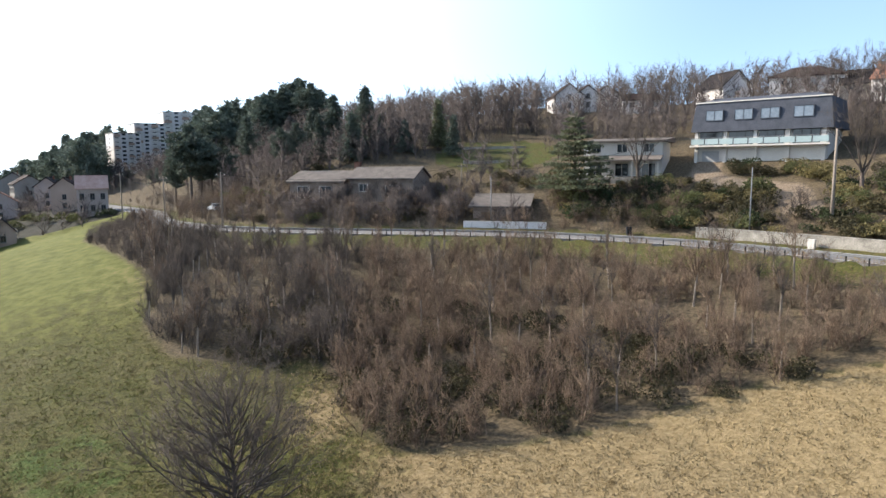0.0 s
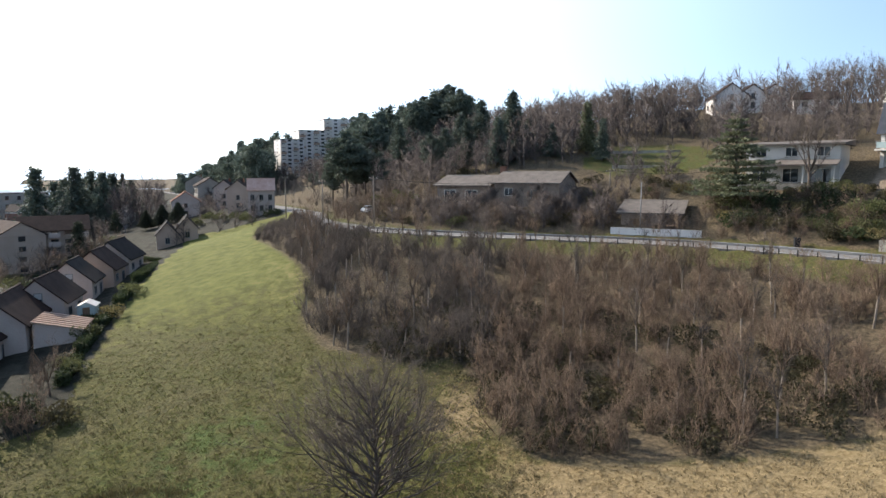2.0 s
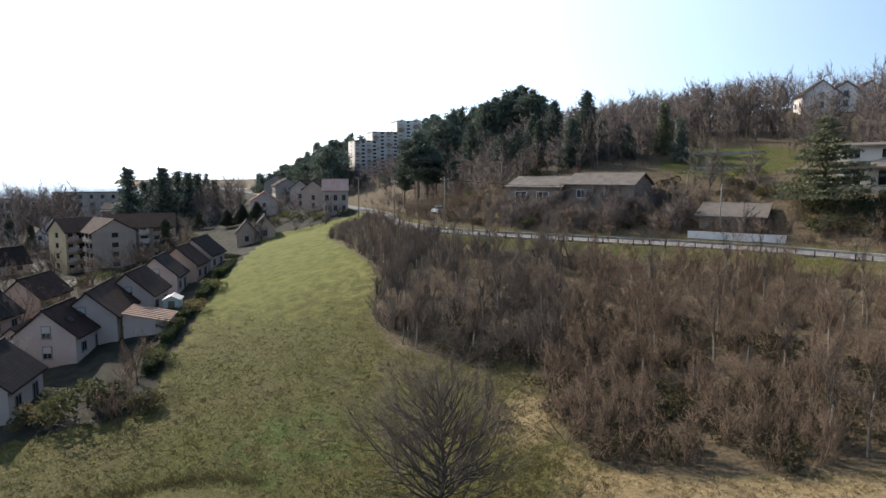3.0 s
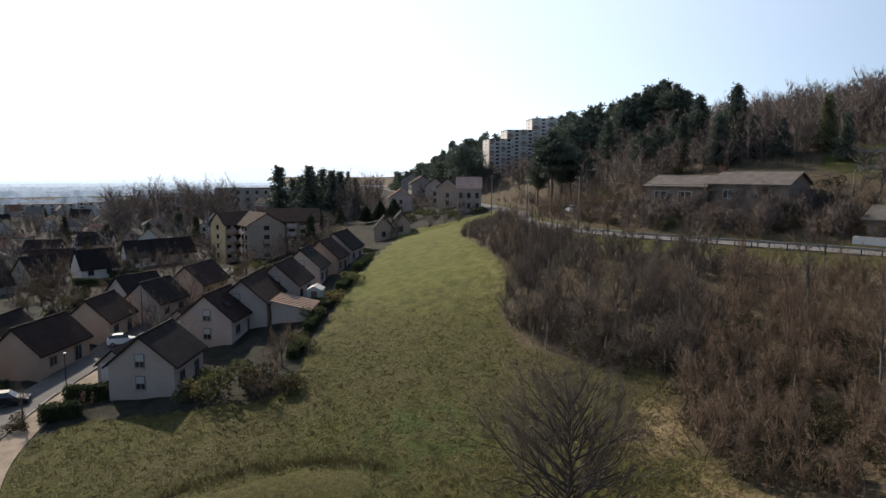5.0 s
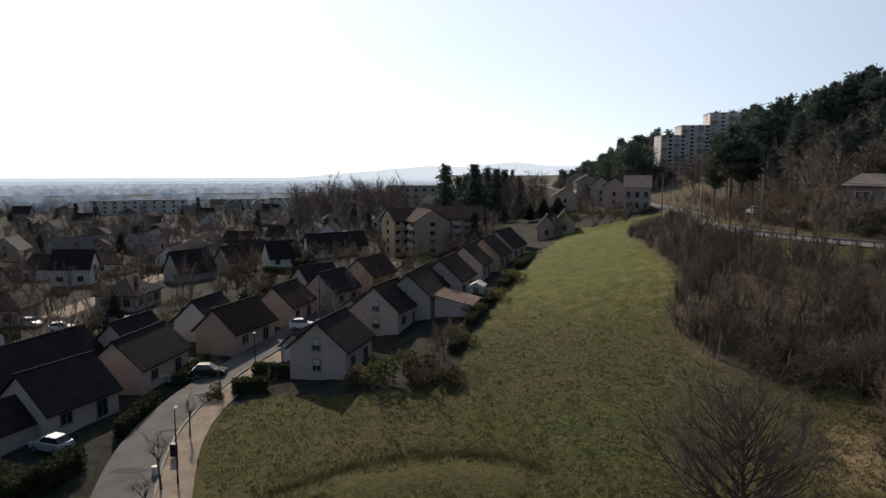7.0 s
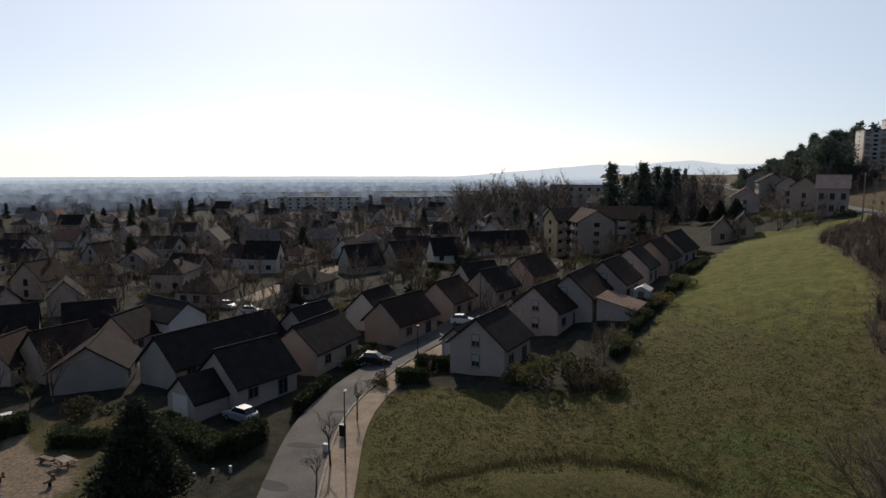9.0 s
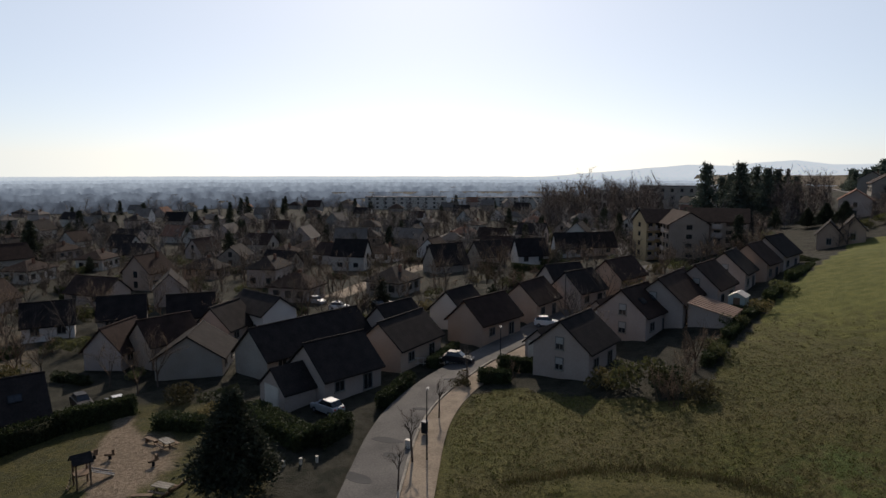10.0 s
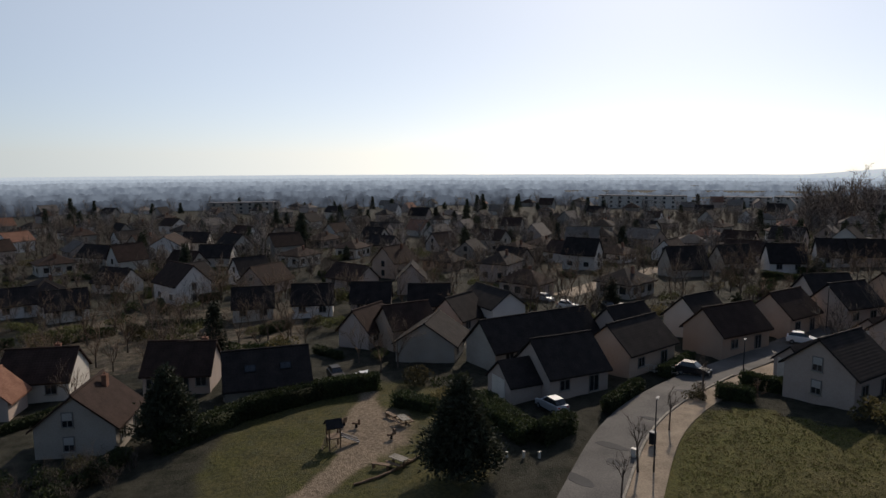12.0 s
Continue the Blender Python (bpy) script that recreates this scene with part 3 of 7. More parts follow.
def twigs_on(rng, segs, count, length, r, levels=(0, 1), lift=0.35):
    """Fine shoots along the thin limbs."""
    thin = [s for s in segs if s[4] in levels]
    out = []
    for _ in range(count):
        a, b = thin[rng.randint(len(thin))][:2]
        p = a + (b - a) * rng.rand()
        d = (b - a) / (np.linalg.norm(b - a) + 1e-9) + rng.normal(0, 0.55, 3) + np.array([0, 0, lift])
        out.append((p, p + d / np.linalg.norm(d) * length * rng.uniform(0.5, 1.2), r, 0, -1))
    return out


def shrub_geo(seed, h, stems=7, twigs=260, spread=0.45, thick=0.035):
    """A leafless many-stemmed shrub."""
    rng = np.random.RandomState(seed)
    segs = []
    for _ in range(stems):
        a, t = rng.uniform(0, 6.28), rng.uniform(0.05, spread)
        grow(rng, (rng.normal(0, 0.25), rng.normal(0, 0.25), -0.3), (math.cos(a) * t, math.sin(a) * t, 1), h * rng.uniform(0.45, 0.75), thick, 2, segs, 0.3, 0.08, (2, 3), (15, 45), 0.5, (0.4, 0.62))
    return join([bars([q for q in segs if q[4] > 0]), spikes([q for q in segs if q[4] == 0] + twigs_on(rng, segs, twigs, 0.75, 0.012, (0, 1, 2)))])


def tree_geo(seed, h, crown, twigs, level=3, r=0.16, fork=0.25, kids=(3, 4), shoot=0.9, thin=0.012, limbs=None, angle=(18, 48), keep=(0.42, 0.68), up=0.1):
    """A leafless tree: bole, limbs and fine shoots."""
    rng = np.random.RandomState(seed)
    segs = []
    top = np.array([rng.normal(0, 0.1), rng.normal(0, 0.1), h * fork])
    bole = [(np.array([0, 0, -0.4]), top * 0.5, r * 1.25, r * 1.02, 9), (top * 0.5, top, r * 1.02, r * 0.9, 9)]
    n = limbs or rng.randint(5, 8)
    for k in range(n):
        a = 6.2832 * k / n + rng.uniform(-0.4, 0.4)
        lean = rng.uniform(0.25, 1.0) * crown
        grow(rng, top * rng.uniform(0.75, 1.05), (math.cos(a) * lean, math.sin(a) * lean, 1), h * (1 - fork) * rng.uniform(0.55, 0.75), r * 0.5, level, segs, 0.2, up, kids, angle, 0.45, keep)
    return bars(bole, 8), join([bars(segs, 4 if level > 3 else 3), spikes(twigs_on(rng, segs, twigs, shoot, thin))])


def needles(rng, centres, dirs, size, per, flat=0.5):
    """Sprays of small needle clumps about the given places."""
    n = len(centres) * per
    c = np.repeat(centres, per, 0) + rng.normal(0, 1, (n, 3)) * size * np.array([0.6, 0.6, 0.6 * flat])
    d = np.repeat(dirs, per, 0) + rng.normal(0, 0.6, (n, 3))
    d /= np.linalg.norm(d, axis=1)[:, None]
    s = np.cross(d, rng.normal(0, 1, (n, 3)))
    s /= np.linalg.norm(s, axis=1)[:, None]
    L = size * rng.uniform(0.6, 1.2, (n, 1))
    v = np.stack([c - s * L * 0.28, c + s * L * 0.28, c + d * L], 1).reshape(-1, 3)
    return v, np.arange(n * 3).reshape(-1, 3)


def conifer_geo(seed, h, width, kind="spruce", per=7, size=0.55):
    """Trunk and needle crown. spruce: a cone; cedar: level tiers; pine: a high ragged crown; dense: a closed cone."""
    rng = np.random.RandomState(seed)
    trunk = [(np.array([0, 0, -0.5]), np.array([0, 0, h * 0.5]), h * 0.022, h * 0.014, 9), (np.array([0, 0, h * 0.5]), np.array([0, 0, h * 0.97]), h * 0.014, h * 0.003, 9)]
    start = {"spruce": 0.1, "cedar": 0.16, "pine": 0.4, "dense": 0.14}[kind]
    cs, ds, limbs = [], [], []
    z = start
    while z < 0.99:
        k = (z - start) / (1 - start)
        prof = {"spruce": (1 - k) ** 0.85, "cedar": (1 - k ** 1.1) * 0.95 + 0.05, "pine": math.sin(min(1, k * 1.05 + 0.12) * 3.1) ** 0.6 if k < 0.93 else 0.25, "dense": (1 - k ** 1.35) * (0.9 + 0.1 * math.sin(z * 40))}[kind]
        nb = {"spruce": 7, "cedar": 10, "pine": 6, "dense": 11}[kind]
        for b in range(nb):
            a = rng.uniform(0, 6.2832)
            L = width / 2 * prof * rng.uniform(0.62, 1.12) + 0.1
            drop = {"spruce": -0.25, "cedar": 0.04, "pine": 0.2, "dense": 0.15}[kind]
            tip = np.array([math.cos(a) * L, math.sin(a) * L, z * h + drop * L + rng.normal(0, 0.1)])
            base = np.array([0, 0, z * h])
            limbs.append((base, tip, 0.012 * h * (1 - z) * 0.5 + 0.02, 0.01, 1))
            n = max(2, int(L / (size * (0.75 if kind != "dense" else 0.6))))
            for i in range(n):
                f = (i + 0.6) / n
                if kind == "dense" and f < 0.45:
                    continue
                side = rng.normal(0, 0.22 * L * f + 0.05)
                cs.append(base + (tip - base) * f + np.array([-math.sin(a) * side, math.cos(a) * side, 0]))
                ds.append([math.cos(a) * 0.8, math.sin(a) * 0.8, -0.15 if kind == "spruce" else 0.25])
        z += {"spruce": 0.042, "cedar": 0.062, "pine": 0.06, "dense": 0.035}[kind] * rng.uniform(0.8, 1.2)
    cs.append(np.array([0, 0, h * 0.98]))
    ds.append([0, 0, 1])
    flat = {"spruce": 0.7, "cedar": 0.3, "pine": 0.7, "dense": 1.0}[kind]
    v, t = needles(rng, np.array(cs), np.array(ds), size, per, flat)
    return join([bars(trunk, 7), bars(limbs)]), (v, t)


def bush_geo(seed, sx, sy, sz, count=700, leaf=0.16, lumps=7, box=False):
    """A leafy bush, or a clipped hedge, of many small leaves with an uneven face."""
    rng = np.random.RandomState(seed)
    if box:
        p = rng.uniform(-1, 1, (count, 3))
        ax = rng.choice(3, count, p=[sy * sz / (sx * sy + sy * sz + sx * sz), sx * sz / (sx * sy + sy * sz + sx * sz), sx * sy / (sx * sy + sy * sz + sx * sz)])
        p[np.arange(count), ax] = np.where(ax == 2, 1, np.sign(p[np.arange(count), ax]))
        p = p * np.array([sx / 2, sy / 2, sz / 2]) + [0, 0, sz / 2] + rng.normal(0, 0.09, (count, 3))
        d = rng.normal(0, 1, (count, 3))
    else:
        c = np.column_stack([rng.uniform(-0.45, 0.45, lumps) * sx, rng.uniform(-0.45, 0.45, lumps) * sy, rng.uniform(0.2, 0.62, lumps) * sz])
        rad = rng.uniform(0.28, 0.5, lumps)
        k = rng.randint(0, lumps, count)
        d = rng.normal(0, 1, (count, 3))
        d /= np.linalg.norm(d, axis=1)[:, None]
        p = c[k] + d * rad[k][:, None] * np.array([sx, sy, sz]) * rng.uniform(0.7, 1.05, (count, 1)) * 0.62
        p[:, 2] = np.maximum(p[:, 2], 0.05)
    d = d / np.linalg.norm(d, axis=1)[:, None] + rng.normal(0, 0.6, (count, 3))
    d /= np.linalg.norm(d, axis=1)[:, None]
    s = np.cross(d, rng.normal(0, 1, (count, 3)))
    s /= np.linalg.norm(s, axis=1)[:, None]
    L = leaf * rng.uniform(0.6, 1.4, (count, 1))
    v = np.stack([p - s * L * 0.6, p + s * L * 0.6, p + d * L], 1).reshape(-1, 3)
    t = np.arange(count * 3).reshape(-1, 3)
    core_v, core_f = boxes([(0, 0, 0, sx * 0.9, sy * 0.86, sz * 0.93)]) if box else ([], [])
    if box:
        ct = np.array([(q[0], q[i], q[i + 1]) for q in core_f for i in (1, 2)])
        return join([(v, t), (np.array(core_v), ct)])
    return v, t


def planted(geo, x, y, scale, turn, lift=0.0, squash=1.0):
    c, s = math.cos(turn), math.sin(turn)
    m = np.array([[c, -s, 0], [s, c, 0], [0, 0, squash]]) * scale
    return geo[0] @ m.T + [x, y, z_at(x, y) + lift], geo[1]


def stuff(name, geos, spots, material, label, category, seed, scale=(0.8, 1.25)):
    """One object of what nobody could count, from a few grown kinds."""
    rng = np.random.RandomState(seed)
    out = []
    for x, y, k in spots:
        out.append(planted(geos[rng.randint(len(geos))], x, y, k * rng.uniform(*scale), rng.uniform(0, 6.28), 0, rng.uniform(0.85, 1.15)))
    v, t = join(out)
    return tagged(new(name, soup(name, v, t, material)), label, category, kind="stuff")


def scatter(rng, n, box, keep, gap=0.0):
    """n places in a box of the plan that keep(x, y) allows."""
    got = []
    tries = 0
    while len(got) < n and tries < 60:
        tries += 1
        x, y = rng.uniform(box[0], box[1], 4 * n), rng.uniform(box[2], box[3], 4 * n)
        for a, b in zip(x[keep(x, y)], y[keep(x, y)]):
            if len(got) < n and (not gap or all((a - p) ** 2 + (b - q) ** 2 > gap * gap for p, q in got)):
                got.append((a, b))
    return got


def at(x, y, turn=0.0, k=1.0, sink=0.0):
    return pose(x, y, z_at(x, y) - sink, 0, 0, turn) @ Matrix.Diagonal((k, k, k, 1))


# the big leafless tree in the meadow
def field_tree_geo(seed, h, r):
    """A broad field tree with a leader and limbs leaving it all the way up."""
    rng = np.random.RandomState(seed)
    leader, p, rr = [], np.array([0, 0, -0.4]), r
    for i in range(7):
        q = p + np.array([rng.normal(0, 0.1), rng.normal(0, 0.1), h * 0.125])
        leader.append((p, q, rr, rr * 0.82, 9))
        p, rr = q, rr * 0.82
    segs = []
    for k in range(48):
        z = 0.07 + 0.87 * (k / 48) ** 1.15
        i = min(6, int(z * 7))
        base = leader[i][0] + (leader[i][1] - leader[i][0]) * (z * 7 - i)
        a = 2.4 * k + rng.uniform(-0.4, 0.4)
        out = 1.75 - 1.15 * z
        grow(rng, base, (math.cos(a) * out, math.sin(a) * out, 1), h * (0.64 - 0.36 * z) * rng.uniform(0.8, 1.15), r * (0.46 - 0.24 * z), 3 if z < 0.75 else 2, segs, 0.18, 0.07, (3, 4), (18, 42), 0.45, (0.42, 0.66))
    return bars(leader, 8), join([bars([q for q in segs if q[4] > 0], 3), spikes([q for q in segs if q[4] == 0] + twigs_on(rng, segs, 13000, 0.7, 0.0065))])


bole, limbs = field_tree_geo(5, 8.6, 0.24)
big = thing("tree", at(-12.2, 34.6), "broad bare deciduous tree standing alone in the meadow", "tree")
part("trunk", soup("trunk", *bole, BARK), BARK, big)
part("crown", soup("crown", *limbs, TWIG_GREY), TWIG_GREY, big)

# the thicket on the bank under the road
rng = np.random.RandomState(11)
SHRUBS = [shrub_geo(20 + i, 3.1 + 0.25 * (i % 4), 6 + i % 3, 300, 0.5) for i in range(7)]
spots = scatter(rng, 480, (-66, 54, 20, 122), lambda x, y: inside(THICKET, x, y))
spots += [(x, y) for x, y in scatter(rng, 170, (-20, 40, 36, 80), lambda x, y: inside(THICKET, x, y))]
spots += scatter(rng, 260, (-64, -32, 70, 122), lambda x, y: inside(THICKET, x, y))
spots = [(x, y, float(np.interp(x, [-60, -36, -22, -8, 0], [0.42, 0.7, 1.05, 1.05, 0.9]))) for x, y in spots]
stuff("thicket", SHRUBS, [q for q in spots if q[0] > -9], TWIG, "tangled leafless brown scrub covering the bank", "thicket", 3)
stuff("thicket", SHRUBS, [q for q in spots if q[0] <= -9], TWIG_GREY, "dense grey-brown leafless scrub beside the meadow", "thicket", 13)
low = [bush_geo(60 + i, 2.4, 2.2, 1.3, 420, 0.13) for i in range(4)]
edge = scatter(rng, 150, (-20, 40, 36, 70), lambda x, y: inside(THICKET, x, y) & (road_side(x, y) > 24))
stuff("brambles", low, [(x, y, 1.0) for x, y in edge], BRAMBLE, "low dull green brambles at the foot of the scrub", "brambles", 4)
SAPLINGS = [tree_geo(80 + i, 6.2, 0.4, 300, 2, 0.075, 0.42, (2, 3), 0.7, 0.012) for i in range(5)]
PALE = mat("pale_bark", (0.16, 0.13, 0.1), (0.3, 0.25, 0.2), 3, 0.9, 0.2, vary=0.3)
SAP_MESH = [(soup("trunk", *a, PALE), soup("crown", *b, TWIG_DARK if i % 2 else TWIG)) for i, (a, b) in enumerate(SAPLINGS)]
for x, y in scatter(rng, 110, (-50, 48, 30, 120), lambda x, y: inside(THICKET, x, y) & (np.abs(road_side(x, y) - 20) < 17), 1.8):
    ob = thing("sapling", at(x, y, rng.uniform(0, 360), rng.uniform(0.75, 1.15)), "slim bare sapling standing in the scrub below the road", "tree", "saplings in the scrub")
    a, b = SAP_MESH[rng.randint(5)]
    part("trunk", a, BARK, ob)
    part("crown", b, TWIG, ob)

# woods on the hill
WILD = [wood_geo(100 + i, 9.5) for i in range(7)]


def hillside(x, y):
    s, az = -road_side(x, y), np.degrees(np.arctan2(-x, y))
    return (s > 34) & (s < 125) & (az > -42) & (az < 36) & (np.hypot(x, y) < 330)


spots = scatter(rng, 1800, (-150, 190, 90, 330), lambda x, y: hillside(x, y) & (np.degrees(np.arctan2(-x, y)) < 17))
spots = [q for q in spots if not (0 < q[0] < 19 and 117 < q[1] < 137)]
stuff("woods", WILD, [(x, y, 0.85 if i % 5 < 3 else 0.45) for i, (x, y) in enumerate(spots) if not (math.degrees(math.atan2(-x, y)) < -8 and math.hypot(x, y) < 176 and (x * 7.3 + y * 3.1) % 1 < 0.4)], WOODS, "leafless brown winter woods covering the hillside", "woods", 5)
near_hill = lambda x, y: (-road_side(x, y) > 6) & (-road_side(x, y) < 62) & (np.degrees(np.arctan2(-x, y)) > -40) & (np.degrees(np.arctan2(-x, y)) < 28) & (np.hypot(x, y) < 190)
SCRUB = [shrub_geo(40 + i, 3.0 + 0.3 * (i % 3), 5, 150, 0.6, 0.035) for i in range(5)]
spots = scatter(rng, 620, (-95, 110, 50, 190), near_hill)
spots = [(x, y) for x, y in spots if not (25 < x < 58 and 82 < y < 112 and road_side(x, y) > -34) and not (16 < x < 40 and 92 < y < 116) and not (-26 < x < -1 and 104 < y < 124) and not (3 < x < 14.5 and 95 < y < 104) and not (0 < x < 19 and 117 < y < 137)]
stuff("hill_scrub", SCRUB, [(x, y, 0.85) for x, y in spots], TWIG_GREY, "bare grey-brown scrub on the slope above the road", "scrub", 6, (0.6, 1.3))
spots = scatter(rng, 300, (-62, 60, 60, 135), lambda x, y: (-road_side(x, y) > 4.6) & (-road_side(x, y) < 17) & (x < 34))
spots = [(x, y) for x, y in spots if not (4 < x < 13.6 and 95 < y < 103.5) and not (38 < x < 52 and 70 < y < 95)]
stuff("hill_scrub", SCRUB, [(x, y, 0.95) for x, y in spots], TWIG, "bare brown scrub along the uphill side of the road", "scrub", 7, (0.6, 1.3))

spots = scatter(rng, 150, (-70, -26, 98, 160), lambda x, y: (-road_side(x, y) > 5) & (-road_side(x, y) < 34) & (np.hypot(x, y) < 172))
stuff("hill_scrub", SCRUB, [(x, y, 0.95) for x, y in spots], TWIG_GREY, "bare grey scrub on the bank inside the road bend", "scrub", 27, (0.6, 1.3))
slope_wood = [(x, y) for x, y in scatter(rng, 420, (-95, 110, 80, 190), lambda x, y: near_hill(x, y) & (-road_side(x, y) > 19), 1.5)
              if not (24 < x < 60 and 80 < y < 122) and not (13 < x < 42 and 88 < y < 122) and not (-29 < x < 2 and 98 < y < 121) and not (-10 < x < 22 and 116 < y < 138)]
stuff("woods", [wood_geo(160 + i, 6.0) for i in range(5)], [(x, y, 0.85) for x, y in slope_wood], WOODS, "low grey leafless woods on the slope above the houses", "woods", 17, (0.6, 1.2))

screen_wood = [(x, y) for x, y in scatter(rng, 120, (-34, 12, 90, 106), lambda x, y: (-road_side(x, y) > 5) & (-road_side(x, y) < 15.5)) if not (3.5 < x < 14 and 95 < y < 104)]
stuff("scrub", [wood_geo(180 + i, 3.2) for i in range(4)], [(x, y, 0.9) for x, y in screen_wood], WOODS, "tall leafless scrub between the road and the low house", "scrub", 19, (0.6, 1.15))

CON = {}
for key, args in {"spruce": (1, 15, 10.5, "spruce", 11, 0.7), "spruce_slim": (2, 13, 6.0, "spruce", 10, 0.6), "cedar": (3, 13, 12.5, "cedar", 9, 0.5), "pine": (4, 17, 7.5, "pine", 20, 0.55),
                  "pine_small": (5, 12, 6, "pine", 18, 0.5), "dense": (6, 8.4, 7.2, "dense", 12, 0.4), "big_cedar": (7, 24, 15, "spruce", 7, 1.3), "wide_pine": (8, 14, 9, "pine", 24, 0.55), "far_spruce": (9, 14, 8, "spruce", 5, 0.95), "far_dense": (10, 8.4, 6.0, "dense", 3, 0.8), "far_pine": (11, 12, 9.5, "pine", 8, 0.85)}.items():
    CON[key] = conifer_geo(*args)


def conifer(key, x, y, k=1.0, material=NEEDLE, label="", sink=0.0, group=""):
    made = CON.setdefault(key + material.name, (soup("trunk", *CON[key][0], BARK), soup("crown", *CON[key][1], material)))
    ob = thing("conifer", at(x, y, random.uniform(0, 360), k, sink), label or "tall dark green conifer with ragged crown", "tree", group)
    part("trunk", made[0], BARK, ob)
    part("crown", made[1], material, ob)
    return ob


def polar(az, d):
    return -math.sin(radians(az)) * d, math.cos(radians(az)) * d


def reach(az, d, el, tall):
    """Size of a tree of that height so that its top stands el degrees over the eye's level."""
    x, y = polar(az, d)
    return (EYE + d * math.tan(radians(el)) - z_at(x, y)) / tall


# conifers standing on the hill: kind, bearing, distance, bearing of the top, height as grown
for key, az, d, el, tall in [("spruce", 6.8, 136, 6.9, 15), ("spruce", 9.5, 150, 6.2, 15), ("pine", 12.6, 132, 3.8, 17), ("pine_small", 13.9, 134, 3.4, 12), ("spruce", 3.4, 132, 4.1, 15), ("spruce", 5.4, 138, 4.6, 15),
                             ("spruce_slim", -0.8, 128, 4.5, 13), ("pine", 16.6, 165, 4.3, 17), ("spruce", 8.0, 130, 4.8, 15), ("spruce_slim", 10.7, 140, 4.6, 13), ("spruce", 11.3, 150, 5.0, 15)]:
    conifer(key, *polar(az, d), reach(az, d, el, tall))
conifer("spruce_slim", *polar(0.5, 134), reach(0.5, 134, 5.9, 13), NEEDLE_OLIVE, "slender olive green spruce on the slope")
for key, az, d, el, tall in [("wide_pine", 21.2, 150, 3.5, 14), ("wide_pine", 19.6, 152, 1.8, 14), ("pine_small", 18.4, 149, 1.8, 12), ("wide_pine", 20.4, 156, 1.6, 14), ("pine_small", 22.4, 158, 1.0, 12)]:
    conifer(key, *polar(az, d), reach(az, d, el, tall), NEEDLE, "spreading dark pine beside the road bend", group="pines at the bend")
conifer("cedar", 19.6, 98.5, 1.02, NEEDLE_OLIVE, "olive green cedar with level tiers below the white house")
for i, (az, el) in enumerate([(11.3, 7.1), (12.0, 7.3), (12.8, 7.1), (13.6, 6.7), (14.5, 6.5), (15.3, 6.0), (16.1, 5.6), (17.4, 5.1), (19.4, 5.0), (14.0, 5.6)]):
    d = 215 + 30 * ((i * 7) % 5) / 4
    conifer(("wide_pine", "pine", "spruce")[i % 3], *polar(az, d), reach(az, d, el, (14, 17, 15)[i % 3]), NEEDLE, "dark conifer on the wooded ridge", group="ridge conifers")
rng = np.random.RandomState(31)
far_wood = [join(CON["far_spruce"]), WILD[0], join(CON["far_pine"]), join(CON["far_pine"]), WILD[2]]
SKYLINE = [(10, 6.6), (13, 6.6), (17, 5.1), (19.4, 4.8), (23, 4.1), (25, 3.3), (28.7, 2.3), (31.1, 0.9), (33, 0.0), (34.5, -0.8)]
spur = []
for i in range(700):
    az, d = (rng.uniform(10, 35), rng.uniform(210, 420)) if i < 400 else (rng.uniform(27, 35), rng.uniform(240, 420))
    behind = 20.6 < az < 28.4
    if behind and d < 340:
        el = rng.uniform(-2.2, 0.2)
    else:
        el = float(np.interp(az, *zip(*SKYLINE))) * rng.uniform(0.8, 1.0) - rng.uniform(0, 0.4)
    k = reach(az, d, el, 11.5)
    if 0.25 < k < 2.2 and road_side(*polar(az, d)) < -9:
        spur.append((*polar(az, d), k))
stuff("woods", far_wood, spur, NEEDLE, "mixed dark woods on the hazy spur", "woods", 8, (0.92, 1.05))
spur = [(x, y, 0.75) for x, y in scatter(rng, 380, (-200, 0, 110, 330), lambda x, y: (np.degrees(np.arctan2(-x, y)) > 2) & (np.degrees(np.arctan2(-x, y)) < 31) & (-road_side(x, y) > 12) & (-road_side(x, y) < 75) & (np.hypot(x, y) > 118))]
stuff("woods", WILD, [q for q in spur if not (-26 < q[0] < -1 and q[1] < 121)], WOODS, "low bare brown woods above the road bend", "woods", 9)

# ---------- buildings ----------
PANES = {}


